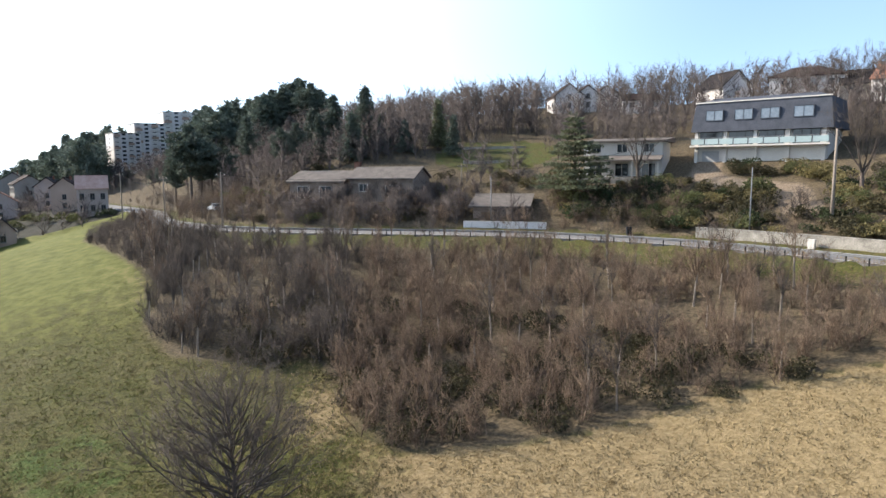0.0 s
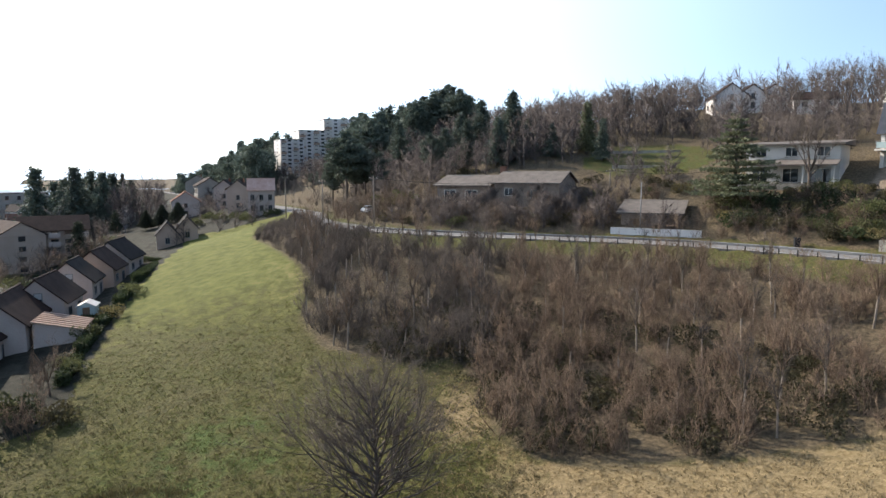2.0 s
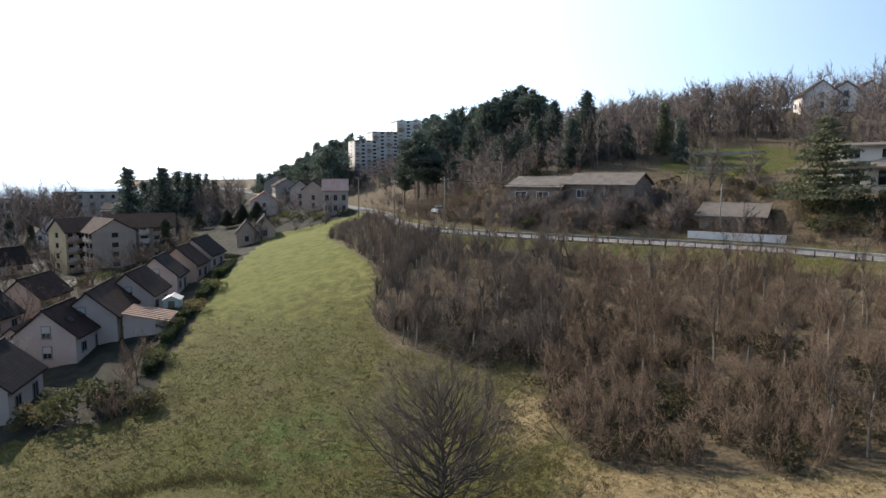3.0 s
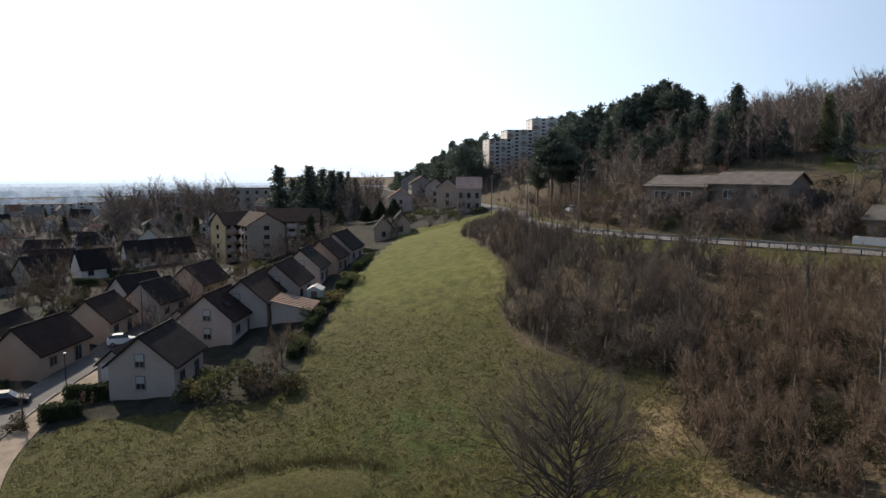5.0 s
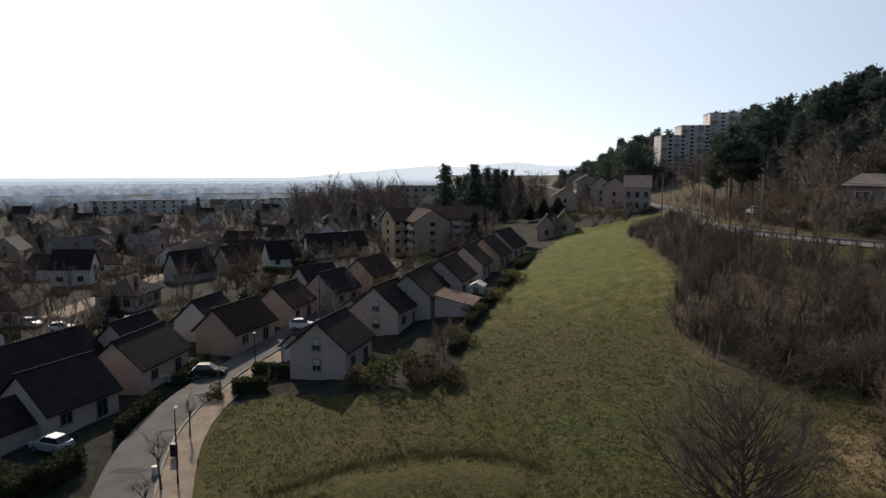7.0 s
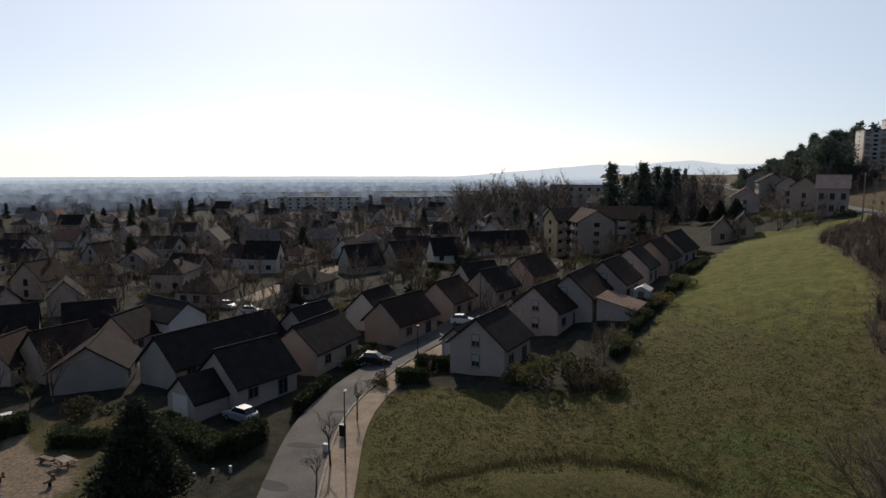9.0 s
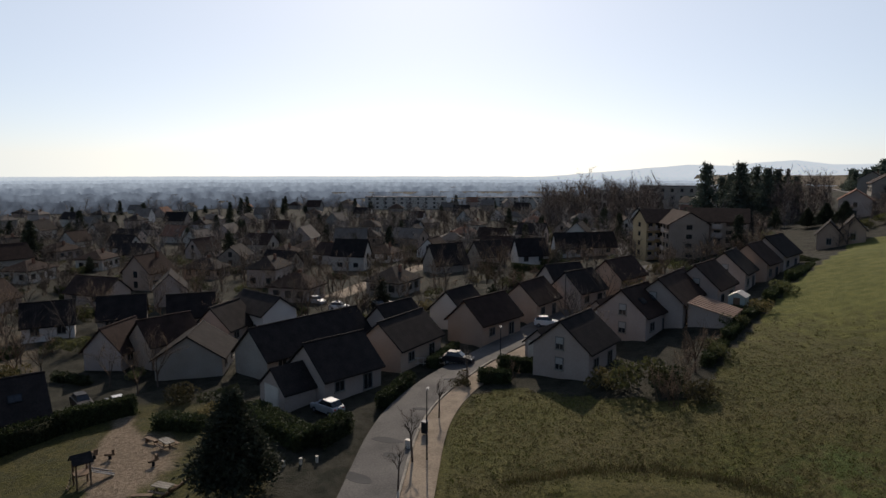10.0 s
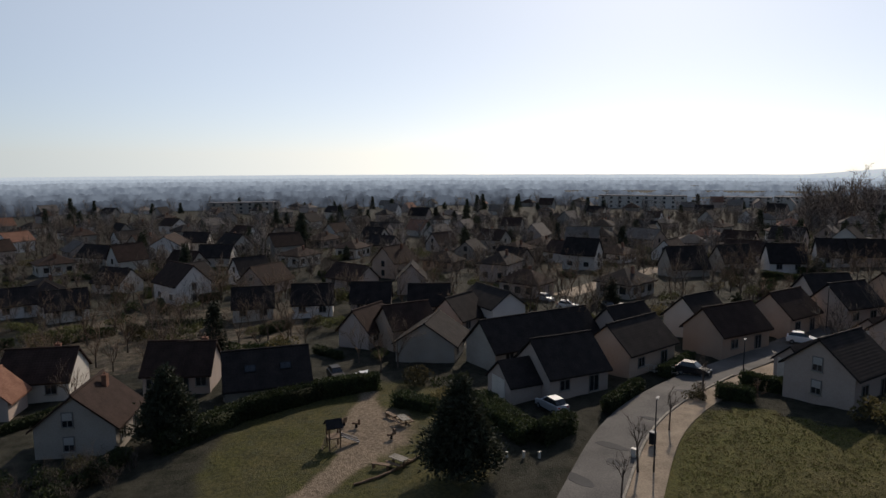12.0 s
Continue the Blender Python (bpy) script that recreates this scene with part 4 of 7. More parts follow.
def window(parent, m, w, h, shutter=None, closed=0.0, material=PAINT_WHITE, depth=0.1, simple=False):
    """A window whose face looks along local -y: frame, pane, sill and, where given, shutters or a lowered blind."""
    if simple:
        if (round(w, 2), round(h, 2)) not in PANES:
            PANES[round(w, 2), round(h, 2)] = shape("window", *boxes([(0, 0, 0, w, 0.1, h)]), GLASS)
        return part("window", PANES[round(w, 2), round(h, 2)], GLASS, parent, at=m)
    key = (round(w, 2), round(h, 2), shutter.name if shutter else "", closed, material.name)
    if key not in PANES:
        t = 0.08
        bars_ = [(-w / 2 + t / 2, 0, 0, t, depth, h), (w / 2 - t / 2, 0, 0, t, depth, h), (0, 0, 0, w - 2 * t, depth, t), (0, 0, h - t, w - 2 * t, depth, t)]
        if w > 0.9:
            bars_.append((0, 0, t, 0.07, depth * 0.8, h - 2 * t))
        PANES[key] = [shape("window", *boxes(bars_), material), shape("pane", *boxes([(0, 0.02, t, w - 2 * t, 0.03, h - 2 * t)]), GLASS), shape("sill", *boxes([(0, -0.06, -0.08, w + 0.16, 0.2, 0.08)]), CONCRETE)]
        if shutter:
            PANES[key].append(shape("shutter", *boxes([(s * (w / 2 + w / 4), -0.02, 0, w / 2 - 0.03, 0.07, h) for s in (-1, 1)]), shutter))
        if closed:
            PANES[key].append(shape("blind", *boxes([(0, -0.035, h * (1 - closed), w - 2 * t - 0.01, 0.03, h * closed - t - 0.005)]), SHUTTER))
    ob = part("window", PANES[key][0], material, parent, at=m)
    for me in PANES[key][1:]:
        part(me.name.split(".")[0], me, None, ob)
    return ob


def gable_walls(w, l, eave, top, base=-1.2):
    v = [(x, y, z) for y in (-l / 2, l / 2) for x, z in ((-w / 2, base), (w / 2, base), (w / 2, eave), (0, top), (-w / 2, eave))]
    return v, [(0, 1, 2, 3, 4), (9, 8, 7, 6, 5), (0, 5, 6, 1), (1, 6, 7, 2), (2, 7, 8, 3), (3, 8, 9, 4), (4, 9, 5, 0)]


def slope_slab(w, l, eave, top, side, over=0.45, thick=0.2):
    """One side of a gable roof, as a slab with an overhang."""
    k = (top - eave) / (w / 2)
    a, b = (0.0, top + 0.02), (side * (w / 2 + over), eave - over * k + 0.02)
    v = [(x, y, z + up) for y in (-l / 2 - over * 0.6, l / 2 + over * 0.6) for up in (0, thick) for x, z in (a, b)]
    f = [(0, 1, 3, 2), (4, 6, 7, 5), (2, 3, 7, 6), (0, 4, 5, 1), (1, 5, 7, 3), (0, 2, 6, 4)]
    return v, (f if side > 0 else [q[::-1] for q in f])


def house(x, y, turn, w, l, eave, top, wall=CREAM, roof=ROOF_BROWN, label="", detail=2, wins=True, chimney=True, group="", annex=None, dormer=False, shutter=None, sink=0.0, name="house", gable=None, category="house"):
    """A gabled house; its ridge runs along local y, and local -y is the gable that the label speaks of."""
    ob = thing(name, pose(x, y, z_at(x, y) - sink, 0, 0, turn), label, category, group)
    part("wall", gable_walls(w, l, eave, top), wall, ob)
    for s in (-1, 1):
        part("roof_slope", slope_slab(w, l, eave, top, s), roof, ob)
    part("ridge_cap", tube([(0, -l / 2 - 0.3, top + 0.2), (0, l / 2 + 0.3, top + 0.2)], [0.13, 0.13], 6), roof, ob)
    if chimney and (detail > 1 or int(abs(x) * 3) % 3 == 0):
        cx, cy = w * 0.14, l * (0.22 if (int(x * 7) % 2) else -0.18)
        ch = part("chimney", boxes([(cx, cy, top - 1.4, 0.42, 0.62, 1.75), (cx, cy, top + 0.35, 0.5, 0.7, 0.09)]), ROOF_RED, ob)
        part("chimney_pot", tube([(cx, cy, top + 0.44), (cx, cy, top + 0.64)], [0.1, 0.09], 8), ROOF_RED, ch)
    if wins:
        storeys = [(0.6, 1.35)] + ([(2.75, 1.35)] if top > 5.2 else [])
        for z, h in storeys:
            for s in (-1, 1):
                turned = pose(0, s * (l / 2 + 0.03), z, 0, 0, 0 if s < 0 else 180)
                for dx in (((0.0,) if z > 2 or detail < 2 else (-w * 0.23, w * 0.23)) if gable is None or s > 0 else gable):
                    window(ob, turned @ pose(dx, 0, 0), 0.95, h, shutter if detail > 1 else None, 0.55 if detail > 1 or (int(abs(x + dx * 3)) % 3 == 0) else 0.0, FRAME_GREY, simple=detail < 1)
        for level in (0.95, 3.55, 6.15):
            if level + 1.45 > eave:
                break
            n = max(2, int(l / 3.6)) if eave < 5 else max(3, int(l / 2.3))
            for s in (-1, 1):
                for k in range(n):
                    tall = k == 1 and detail > 1
                    window(ob, pose(s * (w / 2 + 0.03), (k + 0.5) / n * l - l / 2, 0.35 if tall else level, 0, 0, 90 * s), 1.2 if eave < 5 else 0.95, 1.7 if tall else 1.1 if eave < 5 else 1.4, shutter if detail > 1 else None, 0.0, FRAME_GREY, simple=detail < 1)
    if dormer:
        k = (top - eave) / (w / 2)
        for s in (-1, 1):
            for dy in (-l * 0.22, l * 0.2):
                zz = top - k * w * 0.28
                d = part("roof_window", boxes([(0, 0, 0, 0.9, 1.2, 0.09)]), DARK_METAL, ob, at=pose(s * w * 0.28, dy, zz + 0.21, 0, s * math.degrees(math.atan(k)), 0))
                part("pane", boxes([(0, 0, 0.092, 0.72, 1.02, 0.02)]), GLASS, d)
    if annex:
        ax, ay, aw, al, ae, at_ = annex
        an = part("annex", gable_walls(aw, al, ae, at_), wall, ob, at=pose(ax, ay, 0))
        for s in (-1, 1):
            part("annex_roof", slope_slab(aw, al, ae, at_, s, 0.3, 0.18), roof, an)
        part("garage_door", boxes([(0, -al / 2 - 0.04, 0, 2.4, 0.08, 2.05)]), PAINT_WHITE, an)
    return ob


def hip_house(x, y, turn, w, l, eave, top, wall=WHITE, roof=ROOF_BROWN, label="", wins=True, group="", name="house", sink=0.0, simple=True):
    """A house with a hipped roof."""
    ob = thing(name, pose(x, y, z_at(x, y) - sink, 0, 0, turn), label, "house", group)
    part("wall", boxes([(0, 0, -1.2, w, l, eave + 1.2)]), wall, ob)
    o, r = 0.5, max(0.3, (l - w) / 2)
    base = [(-w / 2 - o, -l / 2 - o), (w / 2 + o, -l / 2 - o), (w / 2 + o, l / 2 + o), (-w / 2 - o, l / 2 + o)]
    v = [(a, b, eave - 0.1) for a, b in base] + [(a, b, eave + 0.12) for a, b in base] + [(0, -r, top), (0, r, top)]
    part("roof", (v, [(3, 2, 1, 0), (0, 1, 5, 4), (1, 2, 6, 5), (2, 3, 7, 6), (3, 0, 4, 7), (4, 5, 8), (5, 6, 9, 8), (6, 7, 9), (7, 4, 8, 9)]), roof, ob)
    part("chimney", boxes([(w * 0.2, 0, eave + 0.2, 0.45, 0.6, top - eave + 0.2)]), ROOF_RED, ob)
    if wins:
        for z in ([0.9, 3.6] if eave > 4.5 else [0.9]):
            for s in (-1, 1):
                for dx in (-w * 0.28, w * 0.28):
                    window(ob, pose(dx, s * (l / 2 + 0.03), z, 0, 0, 0 if s < 0 else 180), 1.2, 1.25, simple=simple)
                for dy in (-l * 0.3, 0, l * 0.3):
                    window(ob, pose(s * (w / 2 + 0.03), dy, z, 0, 0, 90 * s), 1.2, 1.25, simple=simple)
    return ob


# houses on the meadow side of the street; their ridges run up the slope
house(-56.8, 39.9, 30, 6.3, 7.1, 3.0, 5.6, CREAM, ROOF_DARK, "pale rendered house with dark tiles beside the meadow", group="street houses", chimney=False, gable=(-0.1,), annex=(-4.6, 2.6, 3.2, 5.0, 1.9, 3.3))
house(-62.2, 52.1, 25, 6.2, 6.9, 3.0, 5.6, CREAM, ROOF_BROWN, "cream house with brown tiled roof and one gable window", group="street houses", chimney=False, gable=(0.2,), dormer=True, annex=(-4.6, 1.6, 3.4, 5.0, 1.9, 3.3))
ob = house(-63.5, 58.9, 31, 6.0, 10.3, 3.0, 5.6, CREAM, ROOF_BROWN, "cream house with brown tiles and striped red lean-to", group="street houses", chimney=False, gable=(-0.6,), annex=(-4.6, 1.6, 3.4, 5.0, 1.9, 3.3))
lean = part("lean_to", ([(3.42, -4.4, -1.2), (8.2, -4.4, -1.2), (8.2, 1.0, -1.2), (3.42, 1.0, -1.2), (3.42, -4.4, 2.9), (8.2, -4.4, 1.8), (8.2, 1.0, 1.8), (3.42, 1.0, 2.9)], BOX), CREAM, ob)
for i in range(14):
    part("roof_strip", boxes([(0, 0, 0, 5.2, 0.3, 0.1 if i % 2 else 0.17)]), ROOF_RED if i % 2 else PINK, lean, at=pose(5.85, -4.5 + i * 0.43, 2.42, 0, 13, 0))
house(-65.8, 66.8, 27, 6.0, 7.5, 3.0, 5.6, CREAM, ROOF_BROWN, "rendered house with steep brown tiled roof above its garden", group="street houses", chimney=False, gable=(0.2,), annex=(-4.6, 1.6, 3.4, 5.0, 1.9, 3.3))
house(-71.2, 77.1, 29, 6.0, 6.4, 3.0, 5.6, CREAM, ROOF_DARK, "rendered house with steep dark tiled roof above its garden", group="street houses", chimney=False, gable=(0.2,))
house(-74.2, 85.4, 24, 6.0, 6.5, 3.0, 5.6, PINK, ROOF_BROWN, "rose rendered house with steep brown tiled roof above its garden", group="street houses", chimney=False, gable=())
house(-77.4, 93.4, 22, 6.0, 8.0, 3.0, 5.6, CREAM, ROOF_DARK, "rendered house with steep dark tiled roof at the street end", group="street houses", chimney=False, gable=())
# houses across the street
house(-64.9, 15.6, 23, 6.4, 7.2, 2.6, 5.4, CREAM, ROOF_DARK, "cream house with dark tiled roof and drive", group="street houses", chimney=False, gable=(), annex=(-0.4, -5.4, 4.4, 3.6, 1.7, 3.6))
house(-70.9, 25.1, 36, 5.8, 8.7, 2.8, 5.3, OCHRE, ROOF_DARK, "rose-beige house with dark tiled roof facing the street", group="street houses", chimney=False, gable=())
house(-75.3, 38.4, 26, 5.6, 8.5, 2.8, 5.3, OCHRE, ROOF_BROWN, "rose-beige house with brown tiled roof and porch", group="street houses", chimney=False, gable=())
house(-81.6, 49.3, 31, 5.6, 7.1, 2.8, 5.3, OCHRE, ROOF_BROWN, "rose-beige house with brown tiled roof facing the street", group="street houses", chimney=False, gable=())
house(-82.7, 58.3, 20, 5.6, 6.8, 2.8, 5.3, CREAM, ROOF_DARK, "cream house with dark tiles", group="street houses", chimney=False, gable=())
house(-93.2, 62.4, 3, 5.6, 6.9, 2.8, 5.3, CREAM, ROOF_DARK, "cream house with dark tiles", group="street houses", chimney=False, gable=())
house(-86.6, 69.0, 22, 5.6, 8.2, 2.8, 5.3, PINK, ROOF_BROWN, "rose rendered house with brown tiles", group="street houses", chimney=False, gable=())
# round the playground
house(-68.2, -15.4, -164, 6.4, 8.5, 2.2, 5.0, GREY, ROOF_DARK, "low house with long black tiled roof and roof windows", group="houses by the playground", dormer=True, chimney=False, gable=())
house(-72.9, -27.2, 3, 6.4, 3.9, 2.6, 5.2, CREAM, ROOF_BROWN, "cream house with rust brown tiles behind a conifer", group="houses by the playground", chimney=False, gable=())
house(-72.9, -24.0, -176, 6.0, 3.7, 2.4, 5.0, CREAM, ROOF_BROWN, "cream house wing with rust brown tiles and chimney", group="houses by the playground", gable=())
house(-72.7, -40.9, -173, 6.2, 7.1, 2.5, 5.1, WHITE, ROOF_BROWN, "cream bungalow with brown tiles and terrace", group="houses by the playground", gable=())
house(-66.2, -42.6, 98, 4.6, 4.4, 2.2, 4.4, CREAM, ROOF_RED, "small cream wing with orange tiled roof", 1, group="houses by the playground", chimney=False)
house(-57.7, -28.8, 94, 6.6, 6.5, 2.7, 5.4, GREY, ROOF_BROWN, "house with rust brown tiled roof beside the hedge", group="houses by the playground", gable=(-0.5,))
# second row
house(-83.5, 38.4, 33, 5.6, 6.5, 2.6, 5.2, WHITE, ROOF_DARK, "rendered family house with dark tiled roof among gardens", 1, group="family houses", chimney=False, gable=())
house(-79.6, 27.3, 30, 5.4, 6.5, 2.6, 5.2, CREAM, ROOF_DARK, "rendered family house with dark tiled roof among gardens", 1, group="family houses", chimney=False, gable=())
house(-77.5, 15.3, 27, 6.2, 15.9, 2.4, 5.2, GREY, ROOF_DARK, "rendered family house with dark tiled roof among gardens", 1, group="family houses", chimney=False, gable=())
house(-95.9, 12.5, 115, 5.6, 9.0, 3.6, 5.6, PALE_WALL, ROOF_DARK, "rendered family house with dark tiled roof among gardens", 1, group="family houses", chimney=False, gable=())
house(-93.3, 7.2, 51, 5.4, 6.5, 2.6, 5.2, CREAM, ROOF_DARK, "rendered family house with dark tiled roof among gardens", 1, group="family houses", chimney=False, gable=())
house(-86.6, -0.6, 28, 5.4, 6.5, 3.2, 5.6, OCHRE, ROOF_BROWN, "rendered family house with brown tiled roof among gardens", 1, group="family houses", chimney=False, gable=())
house(-80.8, 2.8, 74, 7.4, 7.5, 2.4, 4.8, GREY, ROOF_DARK, "rendered family house with dark tiled roof among gardens", 1, group="family houses", chimney=False, gable=())
house(-88.8, -5.9, 58, 5.0, 6.5, 2.4, 5.0, CREAM, ROOF_BROWN, "rendered family house with brown tiled roof among gardens", 1, group="family houses", chimney=False, gable=())
house(-110.2, -16.5, -175, 5.4, 6.7, 2.5, 5.2, PALE_WALL, ROOF_DARK, "rendered family house with dark tiled roof among gardens", 1, group="family houses", chimney=False, gable=())
house(-109.4, -6.5, 178, 5.4, 6.5, 2.5, 5.2, CREAM, ROOF_DARK, "rendered family house with dark tiled roof among gardens", 1, group="family houses", chimney=False, gable=())
house(-104.7, 3.2, 178, 5.4, 6.5, 2.5, 5.2, CREAM, ROOF_DARK, "rendered family house with dark tiled roof among gardens", 1, group="family houses", chimney=False, gable=())
house(-128.5, 0.5, 87, 5.4, 6.5, 3.2, 5.8, CREAM, ROOF_DARK, "rendered family house with dark tiled roof among gardens", 1, group="family houses", chimney=False, gable=())
house(-109.4, -26.4, -168, 5.4, 6.5, 2.5, 5.2, WHITE, ROOF_DARK, "rendered family house with dark tiled roof among gardens", 1, group="family houses", chimney=False, gable=())
house(-115.5, -60.3, -150, 5.4, 6.5, 2.5, 5.2, WHITE, ROOF_DARK, "rendered family house with dark tiled roof among gardens", 1, group="family houses", chimney=False, gable=())
house(-121.3, -65.6, 130, 5.0, 10.5, 2.6, 5.0, PALE_WALL, ROOF_BROWN, "rendered family house with brown tiled roof among gardens", 1, group="family houses", chimney=False, gable=())
house(-119.3, -71.1, -148, 5.0, 6.5, 2.6, 5.0, PALE_WALL, ROOF_DARK, "rendered family house with dark tiled roof among gardens", 1, group="family houses", chimney=False, gable=())
house(-203.1, -73.6, 96, 8.5, 13.0, 3.8, 6.4, PALE_WALL, ROOF_BROWN, "rendered family house with brown tiled roof among gardens", 1, group="family houses", chimney=False, gable=())
house(-178.6, -52.2, 176, 6.5, 8.7, 2.8, 5.6, WHITE, ROOF_DARK, "rendered family house with dark tiled roof among gardens", 1, group="family houses", chimney=False, gable=())
house(-219.1, -70.4, 176, 6.5, 8.4, 2.8, 5.6, WHITE, ROOF_DARK, "rendered family house with dark tiled roof among gardens", 1, group="family houses", chimney=False, gable=())
house(-232.6, -44.3, -133, 6.5, 7.9, 2.8, 5.6, CREAM, ROOF_DARK, "rendered family house with dark tiled roof among gardens", 1, group="family houses", chimney=False, gable=())
house(-184.3, -85.9, 156, 6.5, 11.1, 2.8, 5.6, WHITE, ROOF_DARK, "rendered family house with dark tiled roof among gardens", 1, group="family houses", chimney=False, gable=())
house(-136.3, 81.6, -11, 5.8, 7.5, 2.6, 6.0, PALE_WALL, ROOF_DARK, "rendered family house with dark tiled roof among gardens", 1, group="family houses", chimney=False, gable=())
house(-142.8, 97.2, -20, 5.8, 7.6, 2.6, 6.0, PALE_WALL, ROOF_DARK, "rendered family house with dark tiled roof among gardens", 1, group="family houses", chimney=False, gable=())
house(-140.1, 71.9, 8, 5.8, 7.5, 2.6, 5.8, GREY, ROOF_DARK, "rendered family house with dark tiled roof among gardens", 1, group="family houses", chimney=False, gable=())
house(-136.3, 59.3, 6, 6.5, 8.5, 2.2, 6.2, GREY, ROOF_DARK, "rendered family house with dark tiled roof among gardens", 1, group="family houses", chimney=False, gable=())
house(-140.5, 103.9, -12, 6.0, 9.8, 2.6, 5.8, CREAM, ROOF_DARK, "rendered family house with dark tiled roof among gardens", 1, group="family houses", chimney=False, gable=())
hip_house(-114.7, 39.2, 40, 7.0, 8.0, 2.6, 5.0, GREY, ROOF_DARK, "grey house with steep hipped roof among gardens", True, "family houses")
hip_house(-177.8, -29.9, 56, 7.0, 8.6, 2.9, 5.0, WHITE, ROOF_BROWN, "white villa with low hipped tile roof among trees", True, "family houses")
hip_house(-170.4, -91.2, 40, 7.0, 8.6, 2.9, 5.0, WHITE, ROOF_BROWN, "white villa with low hipped tile roof among trees", True, "family houses")
hip_house(-224.2, -60.5, 72, 7.0, 8.6, 2.9, 5.0, WHITE, ROOF_BROWN, "white villa with low hipped tile roof among trees", True, "family houses")
hip_house(-193.8, -16.7, 64, 7.0, 8.6, 2.9, 5.0, WHITE, ROOF_BROWN, "white villa with low hipped tile roof among trees", True, "family houses")
hip_house(-191.2, 39.7, 48, 7.0, 8.6, 2.9, 5.0, WHITE, ROOF_BROWN, "white villa with low hipped tile roof among trees", True, "family houses")
hip_house(-268.0, 81.1, 56, 7.0, 8.6, 2.9, 5.0, WHITE, ROOF_BROWN, "white villa with low hipped tile roof among trees", True, "family houses")
hip_house(-289.9, 44.5, 72, 7.0, 8.6, 2.9, 5.0, WHITE, ROOF_BROWN, "white villa with low hipped tile roof among trees", True, "family houses")
hip_house(-235.6, 115.2, 40, 7.0, 8.6, 2.9, 5.0, WHITE, ROOF_BROWN, "white villa with low hipped tile roof among trees", True, "family houses")
hip_house(-205.0, 120.9, 72, 7.0, 8.6, 2.9, 5.0, WHITE, ROOF_BROWN, "white villa with low hipped tile roof among trees", True, "family houses")

# the wider town
rng = np.random.RandomState(77)
taken = [o.matrix_basis.translation.xy for o in scene.objects if o.parent is None and o.name.split(".")[0] == "house"] + [Vector((-124, 35)), Vector((-134, 44)), Vector((-112, -50)), Vector((-106, -38)), Vector((-100, -44))]
count = 0
for ring_d in (121, 138, 157, 179, 203, 229, 258, 290, 325, 365, 410, 455):
    step = 14.0 / ring_d * (1.0 if ring_d < 220 else 1.25 if ring_d < 330 else 2.0)
    a = radians(46 if ring_d > 190 else 58)
    while a < radians(124):
        d = ring_d + rng.uniform(-5, 5)
        x, y = -math.sin(a) * d, math.cos(a) * d
        a += step * rng.uniform(0.85, 1.3)
        deg = math.degrees(math.atan2(-x, y))
        if (98 < deg < 121 and d < 124) or (deg > 88 and d < 130) or (deg < 66 and d < 150) or away(STREET, x, y) < 11 or rng.rand() < 0.1 or (deg < 54 and d < 215) or any((x - p) ** 2 + (y - q) ** 2 < 150 for p, q in taken):
            continue
        c, r = rng.randint(0, 100), rng.randint(0, 100)
        wall = PALE_WALL if c < 16 else WHITE if c < 36 else CREAM if c < 66 else OCHRE if c < 76 else GREY
        # past 190 the roof mix turns paler, haze put into the tile colour
        roof = (ROOF_DARK if r < 60 else ROOF_BROWN) if ring_d < 190 else (ROOF_DARK if r < 34 else ROOF_BROWN if r < 62 else ROOF_GREY if r < 90 else ROOF_RED)
        turn = 40 + 90 * rng.randint(0, 2) + rng.normal(0, 9) + ring_d * 0.05
        w, l, e = rng.uniform(5.8, 7.2), rng.uniform(7.4, 10), rng.choice([2.4, 2.7, 3.9])
        far = ring_d > 300
        text = "white rendered town house with " if wall in (WHITE, PALE_WALL) else "cream rendered town house with "
        text += "dark tiled roof" if roof is ROOF_DARK else "brown tiled roof" if roof is ROOF_BROWN else "grey lichened roof" if roof is ROOF_GREY else "red tiled roof"
        if rng.rand() < 0.3:
            hip_house(x, y, turn, w, l, e, e + 2.3, wall, roof, text.replace("with", "with hipped"), ring_d < 240, "town houses")
        else:
            house(x, y, turn, w, l, e, e + rng.uniform(2.4, 3.6), wall, roof, text, 1 if ring_d < 150 else 0, ring_d < 240, not far and rng.rand() < 0.3, "town houses")
        count += 1


